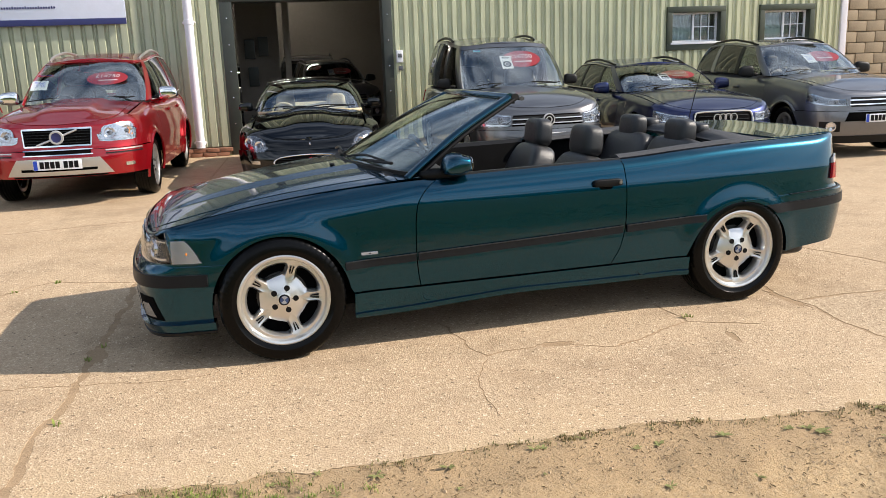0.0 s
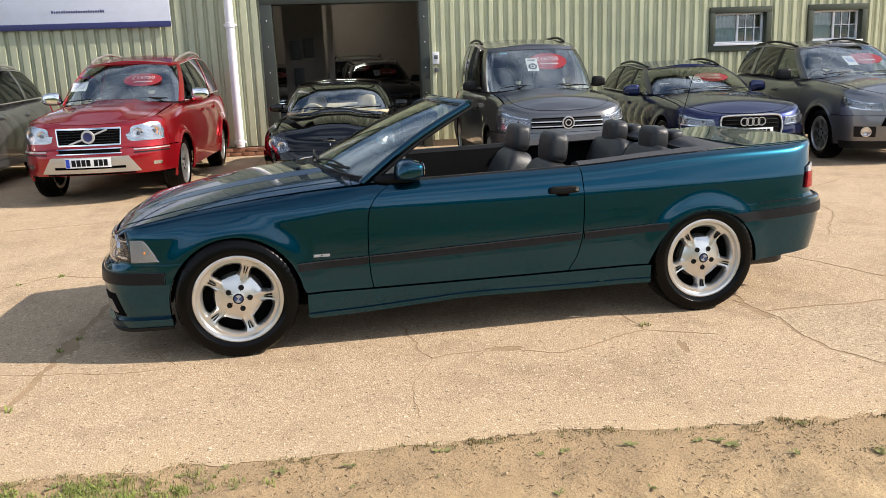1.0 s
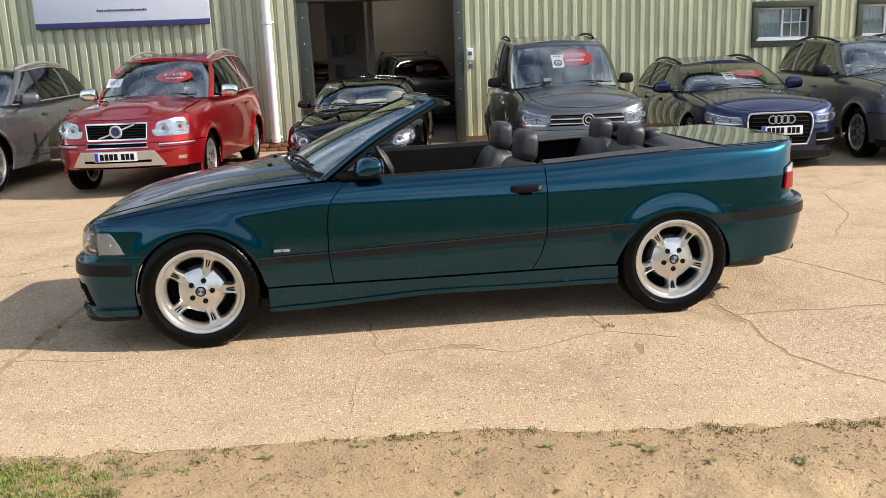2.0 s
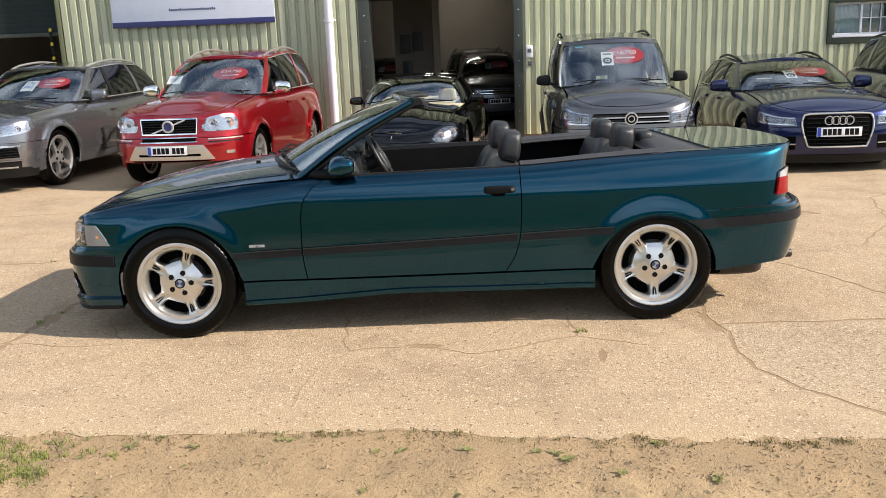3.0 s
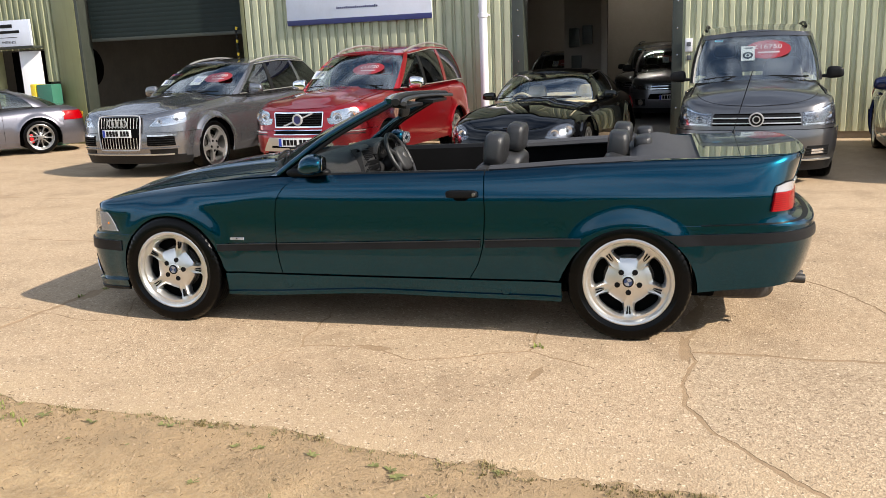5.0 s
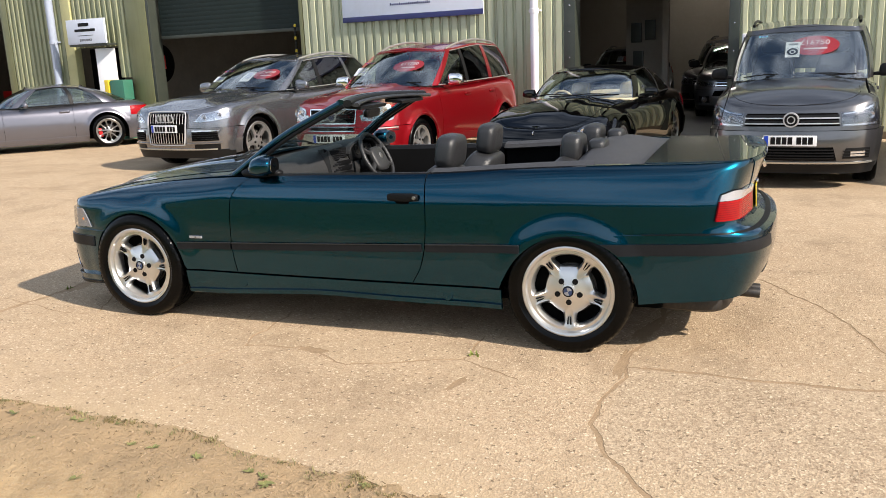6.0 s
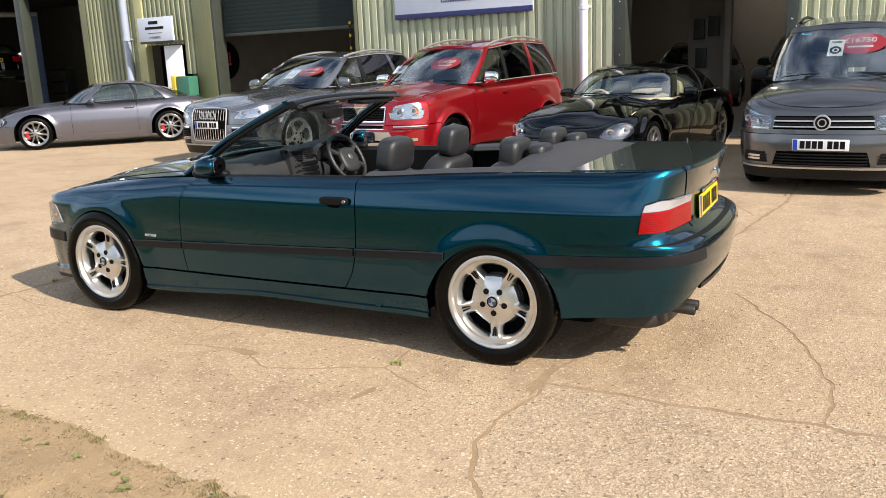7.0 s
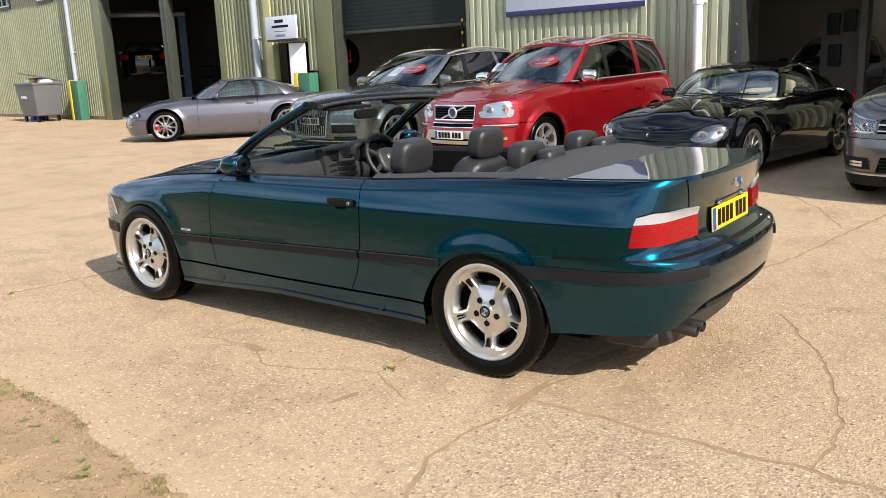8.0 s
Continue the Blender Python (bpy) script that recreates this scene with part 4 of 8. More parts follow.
def convertible(m):
    car = empty("convertible_car", m, "dark teal green two-door convertible with its roof folded, silver alloy wheels", "car")
    plan = [(-0.745, 0), (-0.741, 0.24), (-0.726, 0.45), (-0.69, 0.62), (-0.61, 0.728), (-0.48, 0.772), (-0.27, 0.797), (0.1, 0.825), (0.7, 0.848), (1.5, 0.855), (2.3, 0.85), (2.8, 0.838),
            (3.15, 0.814), (3.38, 0.786), (3.485, 0.752), (3.578, 0.668), (3.637, 0.52), (3.672, 0.28), (3.682, 0)]
    top = [(-0.75, 0.672), (-0.68, 0.69), (-0.55, 0.722), (-0.35, 0.76), (-0.1, 0.802), (0.2, 0.84), (0.5, 0.868), (0.8, 0.887), (1.3, 0.897), (1.94, 0.909), (2.45, 0.936), (2.9, 0.952), (3.2, 0.955), (3.45, 0.961), (3.72, 0.969)]
    side = [(0.12, 0.06), (0.2, 0.035), (0.31, 0.014), (0.45, 0.002), (0.56, 0.0), (0.7, 0.0025), (0.765, 0.005), (0.777, 0.006), (0.788, 0.0085), (0.86, 0.03), (0.92, 0.052), (1.0, 0.09)]
    front = [(0.12, 0.07), (0.2, 0.035), (0.3, 0.012), (0.43, 0.0), (0.5, 0.008), (0.54, 0.05), (0.6, 0.058), (0.66, 0.072), (0.76, 0.15)]
    rear = [(0.2, 0.11), (0.3, 0.062), (0.36, 0.04), (0.42, 0.022), (0.49, 0.005), (0.55, 0.0), (0.62, 0.012), (0.655, 0.09), (0.70, 0.118), (0.79, 0.12), (0.84, 0.102), (0.9, 0.082), (0.98, 0.055)]
    arches = [(0, 0.298, 0.352), (2.7, 0.272, 0.338)]
    roll = [(-0.75, 0.014), (-0.6, 0.03), (-0.35, 0.11), (0.0, 0.15), (0.4, 0.13), (0.75, 0.07), (1.0, 0.05), (3.3, 0.045), (3.5, 0.022), (3.682, 0.012)]
    sh = Shell(plan, top, side, front, rear, arches, roll, [(-0.75, 0.002), (-0.62, 0.02), (-0.3, 0.045), (0.2, 0.058), (0.7, 0.06), (1.9, 0.05), (2.8, 0.035), (3.05, 0.002), (3.4, 0.0015), (3.6, 0.001), (3.682, 0.001)], 0.015, [(-0.75, 1.0), (-0.4, 0.7), (0.4, 0.65), (0.95, 1.0), (3.7, 1.0)], 0.13)
    top_z = lambda x: sh.top(x)
    df = curve([(0.3, 0.728), (0.4, 0.712), (0.5, 0.706), (0.65, 0.709), (0.75, 0.722), (0.83, 0.775), (0.89, 0.87)])
    dr = curve([(0.3, 1.835), (0.34, 1.86), (0.42, 1.905), (0.55, 1.935), (0.7, 1.942), (0.91, 1.937)])
    rub = lambda x: 0.456 + 0.033 * (x - 0.7)
    for sd in (1, -1):
        wing = sh.panel("front_wing", -0.7449, 0.72, lambda x: max(0.535, sh.top(x) - 0.018) if x < -0.535 else (0.535 if x < 0 else 0.319), top_z, TEAL, car, sd, step=0.035, nv=22, rear_edge=df, gap=0.0025, extra=np.linspace(0.001, sh.sx(-0.4), 30))
        door = sh.panel("car_door", 0.72, 1.93, 0.319, top_z, TEAL, car, sd, step=0.05, nv=22, front_edge=df, rear_edge=dr, label="long door with a flush black handle")
        quarter = sh.panel("rear_quarter", 1.93, 3.6818, lambda x: 0.6 if x > 2.79 else 0.319, top_z, TEAL, car, sd, step=0.035, nv=22, front_edge=dr, gap=0.0025, extra=np.linspace(sh.sx(3.25), sh.s[-1] - 0.001, 36))
        for jx in (0.73, 1.93):
            sh.panel("door_jamb", jx - 0.09, jx + 0.09, 0.32, lambda x: sh.top(x) - 0.012, DARK, car, sd, -0.018, 0.01, nv=10)
        # rubbing strips, one to each panel
        sh.panel("rubbing_strip", 0.325, 0.704, rub, lambda x: rub(x) + 0.047, TRIM, wing, sd, 0.011, 0.012, nv=6)
        sh.panel("rubbing_strip", 0.712, 1.918, rub, lambda x: rub(x) + 0.047, TRIM, door, sd, 0.011, 0.012, nv=6)
        sh.panel("rubbing_strip", 1.938, 2.455, rub, lambda x: rub(x) + 0.047, TRIM, quarter, sd, 0.011, 0.012, nv=6)
        # added lighter, glossier line that stands in for the highlight on each strip's top edge
        for bx0, bx1, on in ((0.325, 0.704, wing), (0.712, 1.918, door), (1.938, 2.455, quarter)):
            sh.panel("strip_bead", bx0, bx1, lambda x: rub(x) + 0.04, lambda x: rub(x) + 0.0475, STRIP_GLINT, on, sd, 0.0135, 0.006, nv=2, gap=0.001)
        sh.panel("side_repeater", 0.408, 0.5, 0.514, 0.534, WHITELENS, wing, sd, 0.008, 0.008, nv=3, step=0.02, label="small clear side repeater")
        sh.panel("repeater_bulb", 0.447, 0.462, 0.518, 0.53, INK, wing, sd, 0.0095, 0.004, nv=2, step=0.01)
        # skirt with its rounded lower edge
        low = curve([(0.3, 0.17), (0.6, 0.179), (0.95, 0.2), (1.3, 0.217), (1.8, 0.21), (2.4, 0.206)])
        sh.panel("sill_core", 0.4, 2.33, 0.28, 0.345, DARK, car, sd, -0.016, 0.01, nv=2)
        skirt = sh.panel("side_skirt", 0.362, 2.355, low, 0.317, TEAL, car, sd, 0.012, 0.014, step=0.05, nv=10)
        sh.panel("skirt_ledge", 0.362, 2.355, lambda x: low(x) - 0.002, lambda x: low(x) + 0.03, TEAL, skirt, sd, 0.022, 0.02, step=0.05, nv=4)
        for jx in (0.76, 2.05):
            lathe("jack_cover", [(0.0005, 0.002), (0.026, 0.002), (0.028, 0.0), (0.029, -0.004)], TEAL, skirt, Matrix.Translation(sh.at(sd * sh.sx(jx), 0.262, 0.0125)) @ pose(0, 0, 0, 90 * sd, 0, 0), n=20)
        # handle
        hp = Vector(sh.at(sd * sh.sx(1.82), 0.792, 0.0))
        h = cushion("door_handle", (0.175, 0.034, 0.042), INK, door, Matrix.Translation(hp + Vector((0, -sd * 0.012, 0))), 0.4, "black flap door handle", n=12)
        cushion("handle_recess", (0.09, 0.012, 0.03), DARK, h, Matrix.Translation(hp + Vector((-0.008, -sd * 0.0, -0.026))), 0.5, n=10)
        lathe("lock_barrel", [(0.0005, 0.004), (0.009, 0.004), (0.011, 0.0), (0.011, -0.004)], STEEL, h, Matrix.Translation(hp + Vector((0.07, -sd * 0.029, 0))) @ pose(0, 0, 0, 90 * sd, 0, 0), n=14)
        # belt seal and door card
        grid = [[(0.84 + 1.1 * i / 16, -sd * (0.80 - 0.1 * j / 3), sh.top(0.84 + 1.1 * i / 16) - 0.004 + (0.008 if j in (1, 2) else -0.02)) for j in range(4)] for i in range(17)]
        solid("belt_seal", grid, 0.02, PLASTIC, door, out=(1.4, -sd * 0.75, 0))
        grid = [[(0.86 + 1.06 * i / 12, -sd * (0.70 - 0.05 * math.sin(math.pi * j / 8)), 0.40 + (sh.top(0.86 + 1.06 * i / 12) - 0.42) * j / 8) for j in range(9)] for i in range(13)]
        solid("door_card", grid, 0.03, CARD, door, out=(1.4, -sd * 1.2, 0.6))
        cushion("armrest", (0.5, 0.08, 0.09), CARD, door, pose(1.45, -sd * 0.64, 0.66), 0.5, n=12)
        # inner quarter trim beside the back seat
        grid = [[(1.95 + 0.75 * i / 8, -sd * 0.665, 0.35 + (sh.top(1.95 + 0.75 * i / 8) - 0.37) * j / 4) for j in range(5)] for i in range(9)]
        solid("quarter_trim", grid, 0.04, CARD, quarter, out=(2.3, -sd * 1.2, 0.6))
        # hood cover strip along the quarter
        grid = []
        for i in range(21):
            x = 1.95 + 0.86 * i / 20
            row = []
            for j in range(9):
                q = j / 8
                v = 0.975 - (0.17 + 0.07 * smooth(2.0, 2.8, x)) * q
                p = sh.deck(x, -v * sd)
                row.append((p[0], p[1], p[2] - 0.006 + 0.016 * math.sin(math.pi * min(q * 1.25 + 0.1, 1)) - 0.03 * max(q - 0.85, 0) / 0.15))
            grid.append(row)
        solid("hood_cover_side", grid, 0.015, VINYL, car, out=(2.4, 0, 0.2), label="black vinyl edge of the hood cover")
        sh.cap("wing_top", -0.7445, 0.64, -1 if sd > 0 else 0.865, -0.865 if sd > 0 else 1, TEAL, wing, nu=44, nv=5)
        sh.cap("quarter_top", 2.78, 3.672, -1 if sd > 0 else 0.945, -0.945 if sd > 0 else 1, TEAL, quarter, nu=24, nv=5)
        sh.cap("cowl_side", 0.645, 0.88, -1 if sd > 0 else 0.80, -0.80 if sd > 0 else 1, TEAL, wing, nu=8, nv=5)
        # door mirror
        base = Vector(sh.at(sd * sh.sx(0.97), sh.top(0.97), 0.0))
        mm = Matrix.Translation(base + Vector((0.005, -sd * 0.05, 0.06))) @ pose(0, 0, 0, 0, 0, 10 * sd)
        mir = cushion("door_mirror", (0.205, 0.16, 0.118), TEAL, car, mm, 0.65, "green door mirror", n=18, shape=lambda x, y, z: (x * (1 - 0.18 * z) if x < 0 else x * 0.42, y, z * (1 - 0.14 * (y * -sd)) * (0.82 + 0.18 * (x < 0.0) - 0.1 * min(x, 0) * 0)))
        cushion("mirror_foot", (0.27, 0.1, 0.062), INK, mir, Matrix.Translation(base + Vector((-0.075, sd * 0.012, 0.008))), 0.8, n=12)
        plate_poly("mirror_glass", ring_pts(0.062, 0.042, 24, 0.7), 0.002, CHROME, mir, mm @ pose(0.0405, 0, 0, 90, 0, 90))
        # windscreen pillar: painted outside, black inside
        a, b = Vector((0.70, -sd * 0.735, 0.885)), Vector((1.34, -sd * 0.585, 1.272))
        mid = (a + b) / 2 + Vector((-0.012, -sd * 0.012, 0.022))
        tube("windscreen_pillar", [a, mid, b], 0.029, TEAL, car, 14, flat=0.7)
        off = Vector((0.022, sd * 0.02, -0.006))
        tube("pillar_trim", [a + off + Vector((0.06, 0, 0.02)), mid + off, b + off], 0.017, PLASTIC, car, 12, flat=0.8)
        tube("pillar_seal", [a + Vector((0.07, -sd * 0.012, 0.012)), mid + Vector((0.034, -sd * 0.012, -0.012)), b + Vector((0.03, -sd * 0.012, -0.01))], 0.011, INK, car, 8)
        # sun visor
        grid = [[(1.30 + 0.12 * j / 4, -sd * (0.12 + 0.36 * i / 8), 1.262 - 0.012 * j / 4) for j in range(5)] for i in range(9)]
        solid("sun_visor", grid, 0.018, PLASTIC, car, out=(1.35, 0, 1.1))
    # nose and bonnet
    swell = lambda x, v: 0.013 * (1 - smooth(0.42, 0.5, abs(v))) * smooth(-0.72, -0.3, x)
    sh.cap("bonnet", -0.7445, 0.6, -0.8675, 0.8675, TEAL, car, 0.003, nu=60, nv=44, shape=swell)
    grid = [[(0.50 + 0.27 * (y / 0.7)**2 - 0.05 + 0.2 * j / 4, y, sh.deck(0.6, 0)[2] - 0.03 * (abs(y) / 0.7)**2 + 0.006 - 0.03 * (j > 2)) for j in range(5)] for y in np.linspace(-0.68, 0.68, 25)]
    solid("cowl_panel", grid, 0.02, PLASTIC, car, out=(0.6, 0, 0))
    sh.wrap("nose_panel", -sh.sf(0.212), sh.sf(0.212), 0.53, lambda x: sh.top(x) - 0.006, TEAL, car, off=-0.002, thick=0.02, nu=20, nv=6)
    sh.wrap("lamp_panel", -sh.sx(-0.5), sh.sx(-0.5), 0.53, lambda x: sh.top(x) - 0.006, DARK, car, off=-0.06, thick=0.01, nu=40, nv=4)
    for sd in (1, -1):
        # headlamp, corner lamp and half of the twin grille
        s0, s1, s2 = sh.sf(0.205), sh.sx(-0.54), sh.sx(-0.385)
        zt = lambda x: min(sh.top(x) - 0.012, 0.662)
        lamp(sh, car, sd * s0, sd * s1, 0.548, zt, bowls=2, bowl_r=0.046, back=LAMPINK, deep=0.028)
        cl = sh.wrap("corner_lamp", sd * (s1 + 0.012), sd * s2, 0.546, lambda x: 0.55 + 0.112 * smooth(-0.37, -0.47, x), WHITELENS, car, off=0.004, thick=0.01, nu=20, nv=8, inset1=sd * 0.02, label="clear wedge-shaped corner lamp")
        sh.wrap("corner_lens", sd * (s1 + 0.008), sd * (s2 + 0.004), 0.544, lambda x: 0.552 + 0.112 * smooth(-0.37, -0.47, x), LENS, cl, off=0.014, thick=0.003, nu=20, nv=8, inset1=sd * 0.02).visible_shadow = False
        cushion("bulb", (0.01, 0.014, 0.016), AMBER, cl, Matrix.Translation(sh.at(sd * (s1 * 0.45 + s2 * 0.55), 0.595, 0.006)), 1.0, n=8)
        g = on_front(sh, -sd * 0.10, 0.6, -0.006)
        fr = lathe("grille_frame", [(1.0, 0.0), (1.0, 0.008), (1.08, 0.008), (1.12, 0.0)], CHROME, car, g @ Matrix.Diagonal((0.078, 0.045, 1, 1)), n=40, closed=True, label="chrome kidney grille")
        for k in range(9):
            box("grille_bar", (0.004, 0.084 * math.sqrt(1 - ((k - 4) / 5)**2), 0.01), INK, fr, g @ Matrix.Translation((-0.066 + 0.0165 * k, 0, 0.002)), 0.001)
        plate_poly("grille_back", ring_pts(0.078, 0.045, 24), 0.002, DARK, fr, g)
    # front bumper, strip, lip, lower intake and fog lamps
    fs = sh.sx(-0.345)
    bump = sh.wrap("front_bumper", -fs, fs, 0.2, 0.528, TEAL, car, off=0.006, thick=0.02, nu=90, nv=18, edge0=sh.rim(0, -1), edge1=sh.rim(0, -1))
    sh.wrap("bumper_ledge", -fs, fs, 0.524, 0.545, TEAL, bump, off=-0.004, thick=0.02, nu=80, nv=3, edge0=sh.rim(0, -1), edge1=sh.rim(0, -1))
    sh.wrap("bumper_strip", -fs + 0.02, fs - 0.02, 0.425, 0.488, TRIM, bump, off=0.015, thick=0.014, nu=80, nv=8)
    lipz = curve([(-0.72, 0.165), (-0.6, 0.172), (-0.34, 0.187)])
    sh.wrap("front_lip", -fs, fs, lambda x: lipz(x), lambda x: lipz(x) + 0.05, TEAL, bump, off=0.03, thick=0.05, nu=80, nv=5)
    sh.wrap("lip_edge", -fs, fs, lambda x: lipz(x) - 0.012, lambda x: lipz(x) + 0.006, PLASTIC, bump, off=0.036, thick=0.06, nu=80, nv=3)
    sh.wrap("lower_intake", -sh.sf(0.42), sh.sf(0.42), 0.25, 0.36, DARK, bump, off=0.008, thick=0.01, nu=30, nv=4, label="dark lower air intake")
    for sd in (1, -1):
        duct = sh.wrap("fog_lamp", sd * sh.sf(0.55), sd * sh.sf(0.715), 0.245, 0.37, DARK, bump, off=0.009, thick=0.012, nu=10, nv=5, inset1=sd * 0.05)
        sh.wrap("fog_lens", sd * sh.sf(0.59), sd * sh.sf(0.685), 0.262, 0.335, LAMPDARK, duct, off=0.014, thick=0.008, nu=10, nv=5, inset1=sd * 0.04)
    # windscreen
    grid = []
    for i in range(33):
        u = -1 + i / 16
        a, b = Vector((0.49 + 0.24 * u * u, 0.705 * u, 0.945 - 0.035 * u * u)), Vector((1.235 + 0.10 * u * u, 0.575 * u, 1.288 - 0.014 * u * u))
        grid.append([tuple(a.lerp(b, j / 12) + Vector((-0.5, 0, 0.86)) * (0.022 * 4 * (j / 12) * (1 - j / 12))) for j in range(13)])
    ws = solid("windscreen", grid, 0.005, SCREEN, car, out=(1.2, 0, 0.8), label="raked windscreen glass")
    ws.visible_shadow = False
    hp = [(1.245 + 0.10 * u * u, 0.585 * u, 1.292 - 0.014 * u * u) for u in np.linspace(-1, 1, 17)]
    hd = tube("windscreen_header", hp, 0.026, TEAL, car, 12, flat=0.75, smooth_path=False)
    tube("header_seal", [(x + 0.04, y * 0.985, z - 0.004) for x, y, z in hp], 0.026, PLASTIC, hd, 12, flat=0.8, smooth_path=False)
    tube("header_lining", [(x + 0.085, y * 0.96, z - 0.014) for x, y, z in hp], 0.02, LEATHER, hd, 12, flat=0.6, smooth_path=False)
    cushion("rear_view_mirror", (0.035, 0.23, 0.06), PLASTIC, car, pose(1.25, 0.02, 1.185, 0, 10, 4), 0.45, n=12)
    tube("mirror_stalk", [(1.23, 0.02, 1.2), (1.2, 0.02, 1.26)], 0.01, PLASTIC, car, 8)
    wiper(car, (0.5, -0.1, 0.955), (0.62, -0.55, 0.965))
    wiper(car, (0.52, 0.45, 0.955), (0.49, 0.0, 0.975))
    for y in (-0.25, 0.25):
        cushion("washer_jet", (0.03, 0.025, 0.014), PLASTIC, car, pose(0.38, y, sh.deck(0.38, y / 0.8)[2] + 0.02), 0.6, n=8)
    # dashboard, console, wheel
    dash = []
    for i in range(33):
        y = -0.70 + 1.4 * i / 32
        mid = 1 - smooth(0.14, 0.3, abs(y))
        pad = 0.018 * smooth(0.1, 0.2, y) * (1 - smooth(0.56, 0.64, y))
        end = 0.05 * smooth(0.55, 0.7, abs(y))
        prof = [(0.58, 0.90), (0.70, 0.928 + 0.01 * mid), (0.84, 0.935 + 0.02 * mid + pad), (0.92, 0.925 + 0.025 * mid + pad), (0.955, 0.90 + 0.02 * mid), (0.985, 0.85), (1.0, 0.79), (0.985, 0.74), (0.93, 0.70), (0.92, 0.56)]
        dash.append([(x, y, z - end) for x, z in prof])
    dsh = solid("dashboard", dash, 0.04, CABIN, car, out=(0.7, 0, 0.5), label="black dashboard with vents")
    hood = []
    for i in range(25):
        q = -1 + i / 12
        y = 0.37 + 0.225 * q
        lift = math.sqrt(max(1 - abs(q)**2.6, 0))
        hood.append([(x, y, 0.90 + (z - 0.90) * lift) for x, z in ((0.72, 0.935), (0.82, 0.972), (0.93, 0.99), (1.0, 0.984), (1.008, 0.976), (0.96, 0.968))])
    solid("instrument_hood", hood, 0.012, CABIN, dsh, out=(0.9, 0.37, 0.7))
    cushion("instrument_face", (0.03, 0.38, 0.12), INK, dsh, pose(0.965, 0.37, 0.9, 0, -18, 0), 0.4, n=12)
    for q, r in ((0.29, 0.032), (0.38, 0.042), (0.47, 0.032)):
        lathe("dial", [(r - 0.003, 0), (r, 0), (r, 0.005), (r - 0.003, 0.005)], IRON, dsh, pose(0.986, q, 0.915, 0, 72, 0), n=24, closed=True)
    # centre stack, turned to the driver
    turned = lambda y: -0.16 * (y - 0.02)
    stack = [[(x + turned(y), y, z) for x, z in ((0.90, 0.962), (0.945, 0.968), (0.968, 0.955), (0.978, 0.90), (0.995, 0.80), (1.03, 0.68), (1.12, 0.57), (1.3, 0.55))] for y in np.linspace(-0.135, 0.175, 9)]
    solid("console_panel", stack, 0.1, CABIN, dsh, out=(0.8, 0, 0.5))
    for k in range(2):
        y = -0.05 + 0.135 * k
        vent = box("air_vent", (0.012, 0.118, 0.075), INK, dsh, pose(0.972 + turned(y), y, 0.878, 0, 8, -9), 0.006)
        for q in range(5):
            box("vent_slat", (0.012, 0.106, 0.005), TRIM, vent, pose(0.981 + turned(y), y, 0.888 + 0.0135 * q, 0, 8, -9), 0.001)
    for r in range(3):
        z = 0.852 - 0.036 * r
        bez = box("radio_face", (0.01, 0.27, 0.031), INK, dsh, pose(0.984 + 0.006 * r + turned(0.02), 0.02, z - 0.012, 0, 9, -9), 0.004)
        for k in range(7):
            y = -0.085 + 0.035 * k
            box("radio_button", (0.01, 0.024, 0.01 + 0.006 * (k % 3 == 1)), TRIM if (k + r) % 3 else SATIN if k == 6 else TRIM, bez, pose(0.988 + 0.006 * r + turned(y), y, z - 0.004, 0, 9, -9), 0.002)
    for k in range(3):
        y = -0.06 + 0.08 * k
        lathe("heater_knob", [(0.0005, 0.018), (0.016, 0.016), (0.02, 0.0)], TRIM, dsh, pose(1.012 + turned(y), y, 0.735, 0, 103, -9), n=16)
    for y in (-0.6, 0.64):
        v = box("side_vent", (0.012, 0.11, 0.06), INK, dsh, pose(0.985, y, 0.79, 0, 4, 0), 0.006)
        for q in range(4):
            box("vent_slat", (0.01, 0.098, 0.005), TRIM, v, pose(0.993, y, 0.801 + 0.0125 * q), 0.001)
    box("glovebox_lid", (0.012, 0.44, 0.1), CABIN, dsh, pose(0.975, -0.38, 0.7, 0, -16, 0), 0.005)
    wc = Vector((1.1, 0.37, 0.855))
    sw = Matrix.Translation(wc) @ pose(0, 0, 0, 0, 62, 0)
    stw = lathe("steering_wheel", [(0.176 + 0.0155 * math.cos(a), 0.0155 * math.sin(a)) for a in np.linspace(0, 2 * math.pi, 13)[:-1]], LEATHER, car, sw, n=48, closed=True, label="black leather steering wheel with an airbag")
    cushion("airbag_cover", (0.18, 0.19, 0.06), CABIN, stw, sw @ Matrix.Translation((0.015, 0, 0.005)), 0.6, n=14)
    for a in (62, 298, 118, 242):
        d = math.radians(a)
        tube("wheel_spoke", [sw @ Vector((0.06 * math.cos(d), 0.07 * math.sin(d), 0)), sw @ Vector((0.174 * math.cos(d), 0.174 * math.sin(d), 0))], 0.017, CABIN, stw, 8)
    lathe("wheel_badge", [(0.0005, 0.003), (0.02, 0.003), (0.024, 0)], STEEL, stw, sw @ Matrix.Translation((0, 0, 0.034)), n=20)
    tube("steering_column", [(1.09, 0.37, 0.85), (0.95, 0.37, 0.79)], 0.045, CABIN, car, 12)
    box("centre_console", (0.95, 0.2, 0.26), CABIN, car, pose(1.55, 0, 0.32), 0.03)
    tube("gear_lever", [(1.28, 0.0, 0.56), (1.3, 0.0, 0.68)], 0.012, PLASTIC, car, 8)
    cushion("gear_knob", (0.05, 0.05, 0.06), LEATHER, car, pose(1.3, 0, 0.7), 0.8, n=10)
